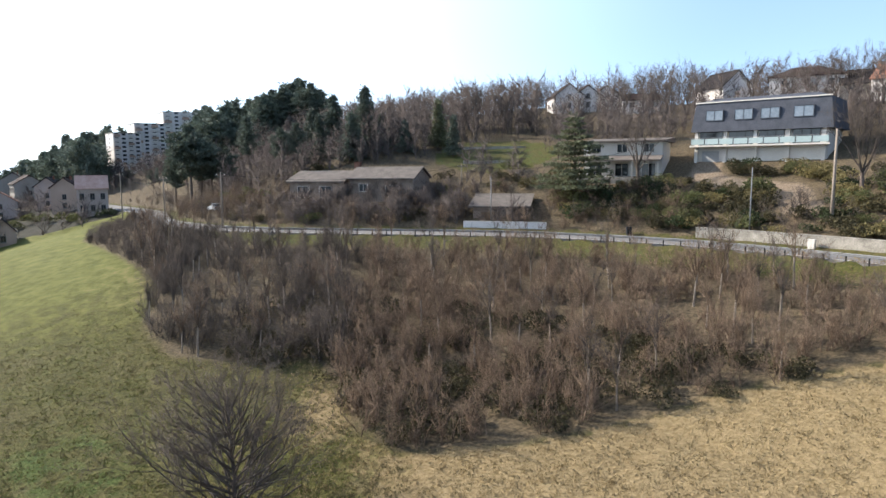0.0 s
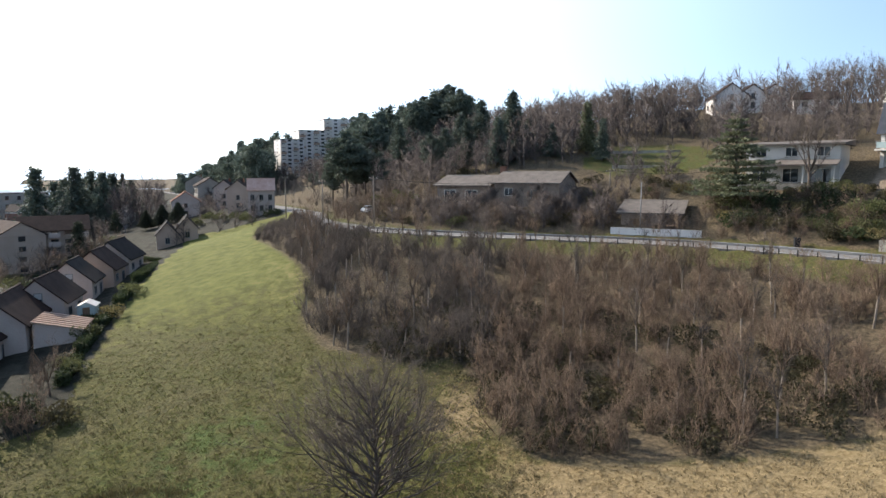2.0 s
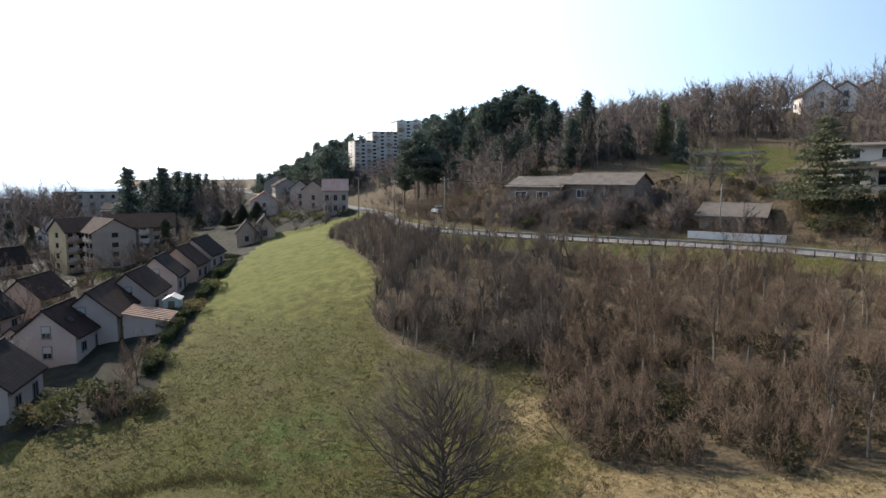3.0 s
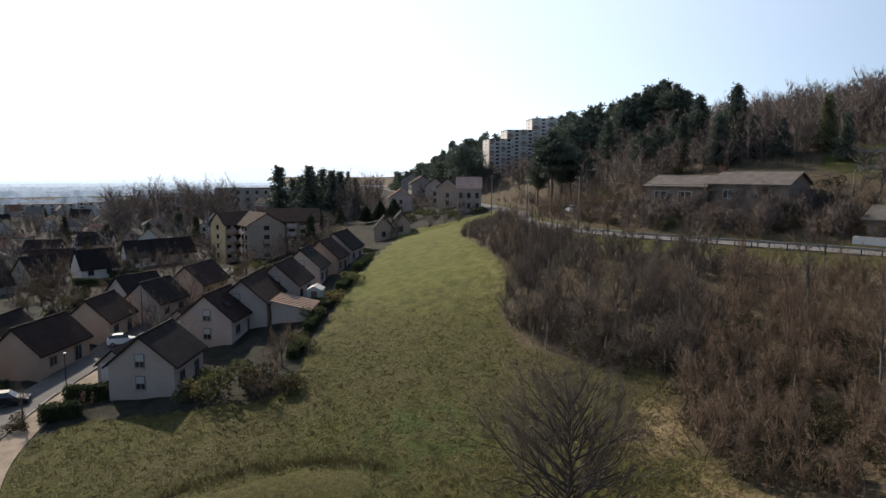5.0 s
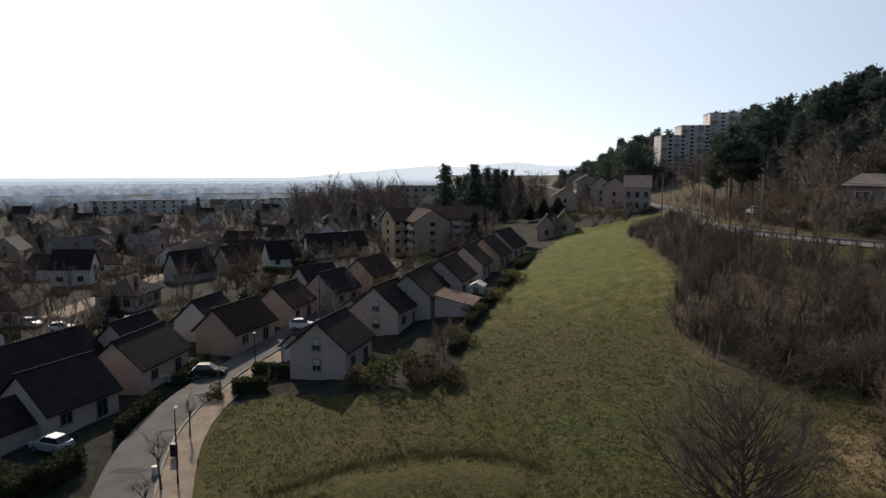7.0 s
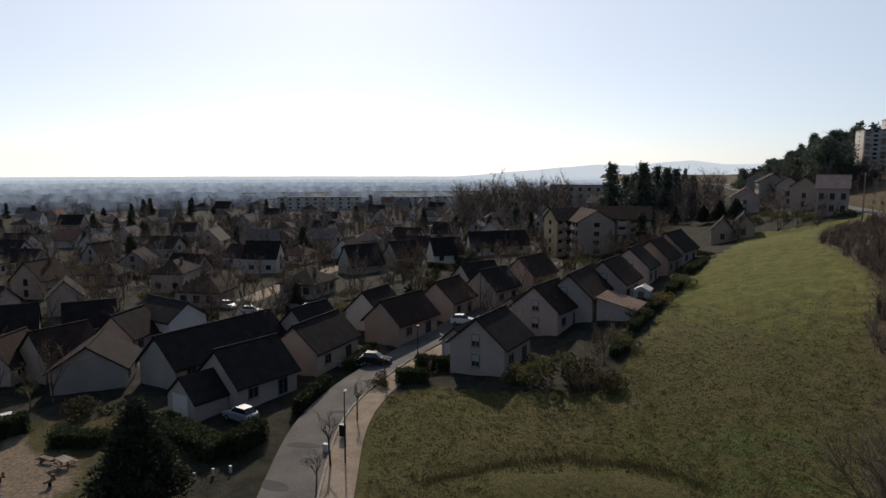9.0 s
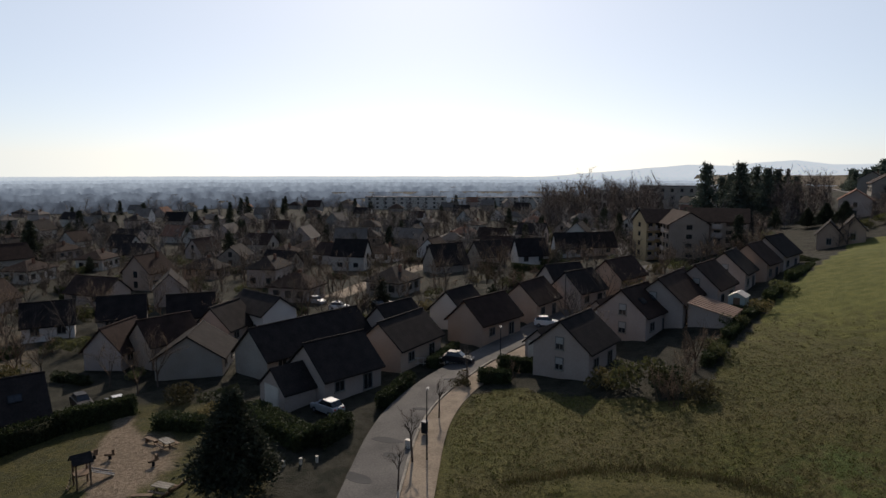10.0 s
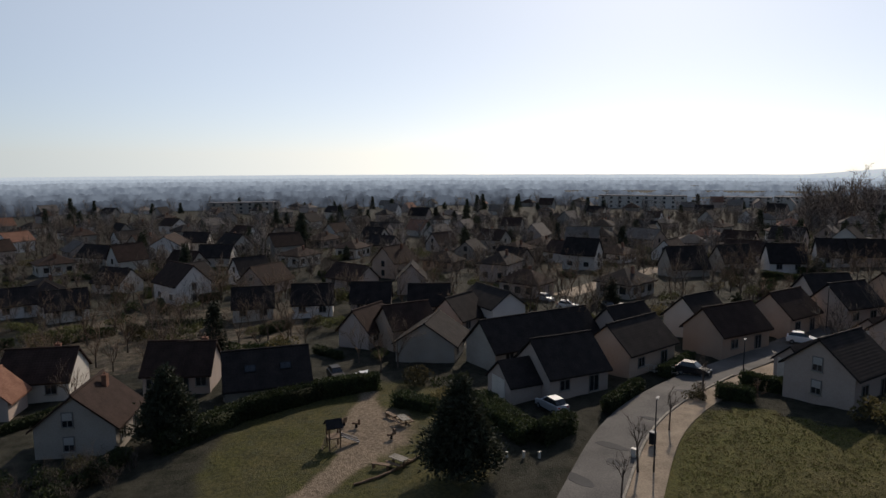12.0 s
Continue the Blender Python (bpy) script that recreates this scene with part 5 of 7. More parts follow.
def block(x, y, turn, w, l, h, wall, roof, label, floors, bays, name="apartment_building", balcony=0, top="flat", group=""):
    """A block of flats whose long face looks along local -y."""
    ob = thing(name, pose(x, y, z_at(x, y), 0, 0, turn), label, "building", group)
    part("wall", boxes([(0, 0, -3, l, w, h + 3)]), wall, ob)
    if top == "flat":
        part("roof", boxes([(0, 0, h, l + 0.3, w + 0.3, 0.35)]), roof, ob)
    else:
        for s in (-1, 1):
            part("roof_slope", slope_slab(w, l, h, h + 2.6, s, 0.5), roof, ob, at=pose(0, 0, 0, 0, 0, 90))
        part("gable", gable_walls(w, l, h, h + 2.6, h - 0.1), wall, ob, at=pose(0, 0, 0, 0, 0, 90))
    fh = h / floors
    for i in range(floors):
        for j in range(bays):
            dx = (j + 0.5) / bays * l - l / 2
            window(ob, pose(dx, -w / 2 - 0.03, i * fh + 0.9, 0, 0, 0), min(1.5, l / bays * 0.55), fh * 0.48, simple=True)
            if balcony and (j % balcony == 0):
                part("balcony", boxes([(dx, -w / 2 - 0.65, i * fh + 0.3, l / bays * 0.85, 1.2, 0.18), (dx, -w / 2 - 1.22, i * fh + 0.48, l / bays * 0.85, 0.07, 0.9)]), (PINK if (i + j) % 3 == 0 else PAINT_WHITE if wall is PALE_WALL else CREAM), ob)
        for s in (-1, 1):
            window(ob, pose(s * (l / 2 + 0.03), 0, i * fh + 0.9, 0, 0, 90 * s), 1.3, fh * 0.48, simple=True)
    return ob


# stepped tower blocks on the wooded spur
for az, d, l, top_el, fl in [(26.0, 318, 11, 2.75, 8), (24.3, 322, 13, 3.5, 9), (22.0, 326, 15, 4.42, 10)]:
    x, y = polar(az, d)
    block(x, y, az + 14, 13, l, EYE + d * math.tan(radians(top_el)) - z_at(x, y), PALE_WALL, CONCRETE, "stepped white tower block with balconies on the wooded hill", fl + 2, 4, balcony=2, group="tower blocks")
# yellow flats behind the street
for az, d, l, t, h in [(48.4, 166, 9, 62, 9.0), (46.6, 162, 11, -30, 8.4), (43.8, 164, 13, 40, 7.6)]:
    x, y = polar(az, d)
    block(x, y, az + t - 40, 9, l, h, YELLOW if t > 50 else OCHRE, ROOF_BROWN, "yellow and ochre four-storey flats with tiled roofs", 4, 5, top="gable", balcony=2, group="yellow flats")
# larger buildings in the plain
for az, d, l, w, h, wall in [(70.0, 440, 54, 12, 8, WHITE), (50.5, 420, 46, 16, 9, GREY), (47.0, 390, 40, 16, 12, GREY), (53.4, 330, 9, 9, 13, WHITE), (103.9, 430, 42, 14, 7, GREY), (57.5, 460, 40, 20, 6, WHITE),
                             (62.0, 470, 30, 16, 6, WHITE)]:
    x, y = polar(az, d)
    block(x, y, az, w, l, h, wall, SLATE, "long pale building with many windows in the plain", 3, max(4, int(l / 5)), "large_building", group="large buildings")

# the pair of rose houses at the meadow's far end
for k, (az, d) in enumerate([(35.9, 157), (34.4, 158)]):
    x, y = polar(az, d)
    house(x, y, 36, 4.4, 7, 2.7, 5.2, PINK, ROOF_DARK, "rose and cream twin house with dark gable roof", 1, group="twin houses", name="house", chimney=False)
# houses along the road past the bend
for az, d, w, l, h, top, wall, roof, turn in [(28.4, 168, 5.6, 6.2, 6.2, 8.6, CREAM, ROOF_SUNLIT, -62), (30.1, 190, 5.8, 7, 5.8, 8.0, OCHRE, ROOF_BROWN, 20), (31.2, 205, 5.8, 7, 5.8, 8.0, CREAM, ROOF_DARK, 20), (32.6, 232, 8, 10, 6, 8.4, GREY, ROOF_BROWN, 40),
                                              (34.4, 205, 7.5, 9.5, 4.6, 7.2, CREAM, ROOF_RED, 35), (39.0, 240, 7, 9, 4, 6.6, WHITE, ROOF_BROWN, 35), (33.4, 262, 8, 10, 6, 8.4, GREY, ROOF_DARK, 30)]:
    x, y = polar(az, d)
    house(x, y, turn, w, l, h, top, wall, roof, "old roadside house with tall rendered walls", 1, group="roadside houses")


# the modern house with the slate mansard
# glossy pane whose base colour is also lightened to imitate reflected sky
SKY_GLASS = mat("reflecting_glass", (0.1, 0.12, 0.14), (0.2, 0.23, 0.26), 0.3, 0.04, 0, spec=1.0)


def mansard_house():
    ax, ay, bx, by = 41.0, 106.0, 54.6, 94.2
    turn = math.degrees(math.atan2(by - ay, bx - ax))
    L = math.hypot(bx - ax, by - ay) + 1.6
    cx, cy, z = (ax + bx) / 2, (ay + by) / 2, 22.2
    n = Vector((math.sin(radians(turn)), -math.cos(radians(turn)), 0))
    ob = thing("mansard_house", pose(cx - n.x * 5, cy - n.y * 5, z, 0, 0, turn), "large modern house with slate mansard storey and glass balcony", "house")
    W = 10.0
    part("wall", boxes([(0, 0, -4, L - 1.2, W, 9.0)]), PAINT_WHITE, ob)
    part("balcony", boxes([(0, -W / 2 - 0.9, 2.75, L, 1.8, 0.25)]), PAINT_WHITE, ob)
    for k in range(9):
        g = part("balcony_panel", boxes([((k - 4) * L / 9.1, -W / 2 - 1.72, 3.12, L / 9.1 - 0.12, 0.04, 0.85)]), RAIL_GLASS, ob)
        part("rail_post", boxes([((k - 4.45) * L / 9.1, -W / 2 - 1.72, 3.0, 0.06, 0.06, 1.1)]), STEEL, g)
    part("handrail", boxes([(0, -W / 2 - 1.72, 4.08, L, 0.07, 0.06)]), STEEL, ob)
    lo, hi = 5.1, 9.6
    v = [(sx * (L / 2 + a), sy * (W / 2 + b), zz) for zz, a, b in ((lo, 0.2, 1.0), (hi, -0.35, 0.35), (hi + 0.9, -2.6, -3.0)) for sx, sy in ((-1, -1), (1, -1), (1, 1), (-1, 1))]
    f = [(3, 2, 1, 0)] + [(r * 4 + i, r * 4 + (i + 1) % 4, r * 4 + 4 + (i + 1) % 4, r * 4 + 4 + i) for r in (0, 1) for i in range(4)] + [(8, 9, 10, 11)]
    part("mansard_roof", (v, f), SLATE, ob)
    part("gutter", boxes([(0, -W / 2 - 0.42, hi - 0.02, L - 0.5, 0.2, 0.18)]), PAINT_WHITE, ob)
    for dx in (-L * 0.33, -L * 0.11, L * 0.08, L * 0.31):
        wdw = part("dormer_frame", boxes([(dx, -W / 2 - 0.62, 6.75, 2.7, 0.5, 0.12), (dx, -W / 2 - 0.62, 8.33, 2.7, 0.5, 0.12), (dx - 1.3, -W / 2 - 0.62, 6.87, 0.1, 0.5, 1.46), (dx + 1.3, -W / 2 - 0.62, 6.87, 0.1, 0.5, 1.46), (dx, -W / 2 - 0.6, 6.87, 0.09, 0.5, 1.46)]), SLATE, ob)
        for s in (-0.68, 0.68):
            part("pane", boxes([(dx + s * 0.94, -W / 2 - 0.79, 6.88, 1.18, 0.04, 1.44)]), SKY_GLASS, wdw)
    for k, dx in enumerate((-L * 0.36, -L * 0.13, L * 0.09, L * 0.33)):
        w = 3.6
        g = part("window_wall", boxes([(dx, -W / 2 - 0.04, 3.02, w, 0.12, 2.05)]), DARK_METAL, ob)
        for j in range(3):
            part("pane", boxes([(dx + (j - 1) * w / 3, -W / 2 - 0.12, 3.1, w / 3 - 0.1, 0.05, 1.9)]), GLASS, g)
    for dx in (-L * 0.47, -L * 0.245, -L * 0.02, L * 0.21, L * 0.45):
        part("pillar", boxes([(dx, -W / 2 - 0.3, 0, 0.5, 0.5, 5.1)]), PAINT_WHITE, ob)
    part("garage_door", boxes([(-L * 0.36, -W / 2 - 0.05, -0.2, 2.6, 0.09, 2.3)]), SHUTTER, ob)


mansard_house()


# the white house with two levels
def terrace_house():
    ob = thing("white_house", pose(30.5, 109.5, 20.3, 0, 0, -27), "white two-storey house with low roof and terrace", "house")
    part("wall", boxes([(0, 0, -4, 12.5, 8, 9.6)]), WHITE, ob)
    part("roof", ([(-6.9, -4.8, 5.55), (6.9, -4.8, 5.55), (6.9, 4.8, 5.55), (-6.9, 4.8, 5.55), (-6.9, -4.8, 5.8), (6.9, -4.8, 5.8), (6.9, 4.8, 6.5), (-6.9, 4.8, 6.5)], BOX), ROOF_GREY, ob)
    part("canopy", ([(-6.6, -6.9, 2.55), (6.4, -6.9, 2.55), (6.4, -4.02, 3.3), (-6.6, -4.02, 3.3), (-6.6, -6.9, 2.75), (6.4, -6.9, 2.75), (6.4, -4.02, 3.5), (-6.6, -4.02, 3.5)], BOX), ROOF_GREY, ob)
    for x in (-4.2, 0, 4.2):
        window(ob, pose(x, -4.03, 3.9), 1.7, 1.4)
        window(ob, pose(x, -4.03, 0.1), 2.2, 2.1)
    for x in (-6.2, -2.1, 2.1, 6.0):
        part("post", boxes([(x, -6.6, -1.5, 0.16, 0.16, 4.15)]), PAINT_WHITE, ob)
    part("terrace", boxes([(0, -5.6, -2.2, 13, 3.2, 2.2)]), CONCRETE, ob)


terrace_house()


# the low house above the bend, in two wings
STONE = mat("rough_stone_wall", (0.17, 0.13, 0.1), (0.33, 0.26, 0.205), 1.6, 0.95, 0.5, 9)


def bungalow():
    ob = thing("bungalow", pose(-14.5, 111, 17.0, 0, 0, -15), "low stone house with two lichen-grey tiled wings", "house")
    for x, w, l, e, t in ((-5.6, 9.5, 9.8, 2.9, 4.4), (5.6, 9.0, 11.0, 3.4, 5.0)):
        wing = part("wall", gable_walls(w, l, e, t, -3.5), STONE, ob, at=pose(x, 0, 0, 0, 0, 90))
        for s in (-1, 1):
            part("roof_slope", slope_slab(w, l, e, t, s, 0.7), ROOF_GREY, wing)
    part("chimney", boxes([(-0.3, 0.4, 3.4, 0.9, 0.9, 2.5), (-0.3, 0.4, 5.9, 1.05, 1.05, 0.15)]), ROOF_RED, ob)
    for x, y, w, h, z in ((-8, -4.79, 2.2, 1.9, 0.2), (-4, -4.79, 2.2, 1.9, 0.2), (2.6, -4.54, 1.5, 1.3, 1.2), (7.6, -4.54, 2.4, 1.9, 0.4)):
        window(ob, pose(x, y, z), w, h)


bungalow()
g = thing("garage", pose(8.8, 99.2, 13.2, 0, 0, -12), "low roadside garage with grey tiled roof", "garage")
part("wall", boxes([(0, 0, -1, 8, 6, 4.0)]), STONE, g)
part("roof", ([(-4.6, -3.8, 2.9), (4.6, -3.8, 2.9), (4.6, 3.5, 4.5), (-4.6, 3.5, 4.5), (-4.6, -3.8, 3.1), (4.6, -3.8, 3.1), (4.6, 3.5, 4.7), (-4.6, 3.5, 4.7)], BOX), ROOF_GREY, g)
part("gable", ([(-3.9, -2.9, 2.8), (3.9, -2.9, 2.8), (3.9, 2.9, 2.8), (-3.9, 2.9, 2.8), (-3.9, -2.9, 2.95), (3.9, -2.9, 2.95), (3.9, 2.9, 4.2), (-3.9, 2.9, 4.2)], BOX), STONE, g)
part("garage_door", boxes([(-1.5, -3.05, 0, 2.6, 0.1, 2.2)]), TIMBER, g)

# houses along the crest
for az, d, w, l, e, t, wall, roof, turn in [(-10.4, 178, 8, 8, 3.6, 6.6, PALE_WALL, ROOF_BROWN, 4), (-11.9, 180, 8, 8, 3.2, 6.0, PALE_WALL, ROOF_BROWN, 4), (-13.4, 182, 8, 8, 3.2, 5.8, PALE_WALL, ROOF_BROWN, 4), (-16.4, 176, 10, 9, 2.6, 4.4, PALE_WALL, ROOF_BROWN, 80),
                                            (-22.8, 172, 8, 10, 4.6, 8.2, PALE_WALL, ROOF_DARK, 15), (-32.4, 170, 9, 10, 3, 6, GREY, ROOF_DARK, 60), (-34.8, 165, 9, 10, 4, 7, PALE_WALL, ROOF_RED, 40)]:
    x, y = polar(az, d)
    house(x, y, turn, w, l, e, t, wall, roof, "rendered house on the crest of the hill", 1, group="crest houses", chimney=False)
x, y = polar(-28.6, 172)
hip_house(x, y, 62, 10, 15, 5.6, 8.2, PALE_WALL, ROOF_BROWN, "large cream villa with hipped tile roof on the crest")

# ---------- roadside ----------
def along(line, offset, step, skip=0.0):
    """Places every step metres along a line, offset to its left, with their headings."""
    out, left = [], skip
    for (ax, ay), (bx, by) in zip(line, line[1:]):
        L = math.hypot(bx - ax, by - ay)
        ux, uy = (bx - ax) / L, (by - ay) / L
        while left < L:
            out.append((ax + ux * left - uy * offset, ay + uy * left + ux * offset, math.degrees(math.atan2(uy, ux))))
            left += step
        left -= L
    return out


def guardrail():
    ob = thing("guardrail", pose(38, 64, z_at(38, 64)), "galvanised steel guardrail on posts beside the hillside road", "guardrail")
    inv = Vector((38, 64, z_at(38, 64)))
    spots = along(ROAD[3:13], 3.35, 2.0)
    post = shape("post", *boxes([(0, 0, -0.4, 0.1, 0.12, 1.0)]), DARK_METAL)
    pts = []
    for x, y, turn in spots:
        z = z_at(x, y)
        part("post", post, DARK_METAL, ob, at=pose(x - inv.x, y - inv.y, z - inv.z, 0, 0, turn))
        pts.append(Vector((x, y, z + 0.5)) - inv)
    v, f = [], []
    for i, p in enumerate(pts):
        d = (pts[min(i + 1, len(pts) - 1)] - pts[max(i - 1, 0)]).normalized()
        n = Vector((-d.y, d.x, 0))
        v += [tuple(p + n * a + Vector((0, 0, b))) for a, b in ((0.07, 0), (0.13, 0.08), (0.07, 0.15), (0.13, 0.22), (0.07, 0.3), (0.03, 0.3), (0.03, 0))]
    for i in range(len(pts) - 1):
        f += [(i * 7 + k, i * 7 + (k + 1) % 7, i * 7 + 7 + (k + 1) % 7, i * 7 + 7 + k) for k in range(7)]
    part("beam", (v, f), STEEL, ob, "grey ribbed steel beam")


guardrail()
for x, y, turn in along(ROAD[12:17], 3.6, 1.6):
    single("bollard", tube([(0, 0, -0.3), (0, 0, 0.75), (0, 0, 0.85)], [0.13, 0.13, 0.07], 7), TIMBER, "squat dark wooden bollard at the road bend", "bollard", at(x, y, turn), "bollards at the bend")


def wall_along(name, line, offset, height, thick, material, label, category="wall", cap=None, start=0, stop=None):
    spots = along(line, offset, 1.5)[start:stop]
    x0, y0, _ = spots[0]
    z0 = z_at(x0, y0)
    ob = thing(name, pose(x0, y0, z0), label, category)
    v, f, cv = [], [], []
    for x, y, turn in spots:
        nx, ny = -math.sin(radians(turn)), math.cos(radians(turn))
        z = z_at(x, y) - z0
        for k, (s, h) in enumerate(((1, -0.6), (1, height), (-1, height), (-1, -0.6))):
            v.append((x - x0 + nx * s * thick / 2, y - y0 + ny * s * thick / 2, z + h))
        for s, h in ((1, height + 0.003), (1, height + 0.1), (-1, height + 0.1), (-1, height + 0.003)):
            cv.append((x - x0 + nx * s * (thick / 2 + 0.05), y - y0 + ny * s * (thick / 2 + 0.05), z + h))
    n = len(spots)
    f = [(i * 4 + k, i * 4 + (k + 1) % 4, i * 4 + 4 + (k + 1) % 4, i * 4 + 4 + k) for i in range(n - 1) for k in range(4)] + [(0, 1, 2, 3), (n * 4 - 1, n * 4 - 2, n * 4 - 3, n * 4 - 4)]
    part("wall", (v, f), material, ob)
    if cap:
        part("coping", (cv, f), cap, ob)
    return ob


wall_along("retaining_wall", ROAD[4:9], -4.3, 1.15, 0.35, CONCRETE, "weathered pale concrete retaining wall on the uphill roadside", cap=CONCRETE, start=1, stop=17)
wall_along("garden_wall", ROAD[8:10], -4.6, 0.85, 0.25, PALE_WALL, "low white garden wall and gate by the road", cap=PAINT_WHITE)
single("electric_cabinet", merge(boxes([(0, 0, 0, 0.7, 0.4, 1.0), (0, 0, 1.0, 0.78, 0.48, 0.07)])), PAINT_WHITE, "small pale electric cabinet against the retaining wall", "cabinet", at(39.5, 69.6, -50))


for x, y, L, turn in [(9.8, 132.2, 13, -8), (9.0, 122.0, 11, -2)]:
    single("terrace_wall", boxes([(0, 0, -0.8, L, 0.4, 1.2), (0, 0, 0.403, L + 0.1, 0.5, 0.08)]), CONCRETE, "low pale stone wall holding a garden terrace", "wall", at(x, y, turn), "terrace walls")


def pole(x, y, top, material, label, r=0.14, lamparm=False, cross=False, name="utility_pole"):
    z = z_at(x, y)
    ob = thing(name, pose(x, y, z), label, "pole" if not lamparm else "street lamp")
    h = top - z
    part("shaft", tube([(0, 0, -0.5), (0, 0, h * 0.5), (0, 0, h)], [r, r * 0.85, r * 0.65], 8), material, ob, smooth=True)
    if cross:
        c = part("crossarm", boxes([(0, 0, h - 0.5, 1.5, 0.1, 0.12)]), material, ob)
        for k in (-0.6, 0, 0.6):
            part("insulator", tube([(k, 0, h - 0.38), (k, 0, h - 0.2)], [0.05, 0.06], 6), PAINT_WHITE, c)
    if lamparm:
        part("arm", tube([(0, 0, h), (0.5, 0, h + 0.12), (1.0, 0, h + 0.14)], [0.045, 0.04, 0.035], 6), STEEL, ob)
        part("lamp_head", boxes([(1.15, 0, h + 0.07, 0.7, 0.24, 0.13)]), STEEL, ob)
    return Vector((x, y, top))


P1 = pole(*polar(23.3, 128), 20.8, WOOD_POLE, "weathered wooden utility pole by the bend", cross=True)
P2 = pole(*polar(18.9, 106), 21.5, WOOD_POLE, "weathered wooden utility pole beside the road", cross=True)
P3 = pole(2.9, 110.0, 22.6, WOOD_POLE, "weathered wooden utility pole on the slope", cross=True)
P4 = pole(43.6, 73.2, 26.0, WOOD_POLE, "tall leaning grey utility pole above the retaining wall", 0.2)
pole(36.3, 77.2, 21.8, STEEL, "slim grey steel lamp post on the uphill roadside", 0.09, name="street_lamp")
pole(6.8, 95.2, 20.6, STEEL, "slim grey steel lamp post behind the white wall", 0.09, name="street_lamp")
P0 = pole(*polar(26.4, 150), 21.4, WOOD_POLE, "weathered wooden utility pole past the bend", cross=True)
for k, (a, b) in enumerate([(P0, P1), (P1, P2), (P2, P3), (P3, Vector((30, 104, 25)))]):
    pts = [a.lerp(b, i / 14) - Vector((0, 0, 0.25 + 1.6 * 4 * (i / 14) * (1 - i / 14))) for i in range(15)]
    single("overhead_wire", tube([tuple(p) for p in pts], [0.025] * 15, 4), DARK_METAL, "dark overhead wire slung between the utility poles", "wire", group="overhead wires")
b = thing("waste_bin", at(24.0, 84.4), "dark wheeled waste bin at the uphill roadside", "bin")
part("body", boxes([(0, 0, 0.1, 0.6, 0.65, 0.95)]), DARK_METAL, b)
part("lid", boxes([(0, 0, 1.06, 0.66, 0.72, 0.1)]), DARK_METAL, b)

# bare trees and evergreen shrubs round the hill houses
POLLARD = tree_geo(300, 10.5, 0.9, 700, 3, 0.24, 0.3, (3, 4), 0.9, 0.02)
GARDEN = [tree_geo(310 + i, 6.5, 0.8, 280, 2, 0.11, 0.25, (2, 3), 0.8, 0.018) for i in range(5)]
GARDEN_MESH = [(soup("trunk", *a, BARK), soup("crown", *b, m)) for (a, b), m in zip(GARDEN, (TWIG, TWIG_GREY, TWIG, TWIG_GREY, TWIG))]
POLLARD_MESH = (soup("trunk", *POLLARD[0], BARK), soup("crown", *POLLARD[1], TWIG_GREY))


def bare_tree(meshes, x, y, k, label, group=""):
    ob = thing("tree", at(x, y, random.uniform(0, 360), k), label, "tree", group)
    part("trunk", meshes[0], BARK, ob)
    part("crown", meshes[1], TWIG, ob)


bare_tree(POLLARD_MESH, 29.5, 99.5, 1.02, "large bare pollarded tree before the white house")
bare_tree(POLLARD_MESH, *polar(-32.6, 93), 0.98, "wide bare tree beside the slate-roofed house")
for az, d, k in [(-18.5, 150, 1.05), (-20.2, 158, 0.95), (-15.2, 152, 0.9), (-25.0, 152, 0.98), (-30.5, 150, 0.95), (-33.5, 152, 1.0), (-17.0, 162, 1.0), (-27.5, 156, 0.85), (-3.0, 150, 0.85), (-5.2, 146, 0.85), (-31.5, 140, 0.95)]:
    bare_tree(POLLARD_MESH, *polar(az, d), k, "tall bare tree on the crest of the hill", "crest trees")
DRY_LEAF = thin(mat("dry_leaf", (0.1, 0.085, 0.035), (0.22, 0.18, 0.075), 1.0, 0.8, 0, vary=0.35, island=0.35), 0.3)
BUSH = [soup("bush", *bush_geo(400 + i, 2.6, 2.4, 1.9, 850, 0.15), m) for i, m in enumerate((LEAF, HEDGE, LEAF, BRAMBLE, DRY_LEAF, BRAMBLE))]
rng = np.random.RandomState(51)
for x, y in scatter(rng, 130, (18, 62, 66, 100), lambda x, y: (-road_side(x, y) > 6) & (-road_side(x, y) < 26.5) & (away([(44, 80), (46, 87), (42, 92), (39, 99), (42, 104)], x, y) > 2.8), 1.3):
    single("bush", BUSH[rng.randint(6)], None, "evergreen bush in the terraced garden above the road", "bush", at(x, y, rng.uniform(0, 360), rng.uniform(0.7, 1.5)), "garden bushes")
for x, y in scatter(rng, 60, (-58, 22, 90, 135), lambda x, y: (-road_side(x, y) > 5.5) & (-road_side(x, y) < 34), 2.0):
    if not (-26 < x < -1 and 101 < y < 122) and not (2 < x < 16 and 92 < y < 104):
        single("bush", BUSH[rng.randint(6)], None, "dull green bush on the slope above the road", "bush", at(x, y, rng.uniform(0, 360), rng.uniform(0.6, 1.2)), "slope bushes")


# ---------- residential street ----------
def hedge(x0, y0, x1, y1, h, w, seed, label="dark clipped evergreen hedge", material=HEDGE, group=""):
    L = math.hypot(x1 - x0, y1 - y0)
    turn = math.degrees(math.atan2(y1 - y0, x1 - x0))
    me = soup("hedge", *bush_geo(seed, L, w, h, int(140 * (L * w + 2 * L * h)), 0.16, box=True), material)
    zz = min(z_at(x0, y0), z_at(x1, y1))
    single("hedge", me, material, label, "hedge", pose((x0 + x1) / 2, (y0 + y1) / 2, zz - 0.15, 0, 0, turn), group)


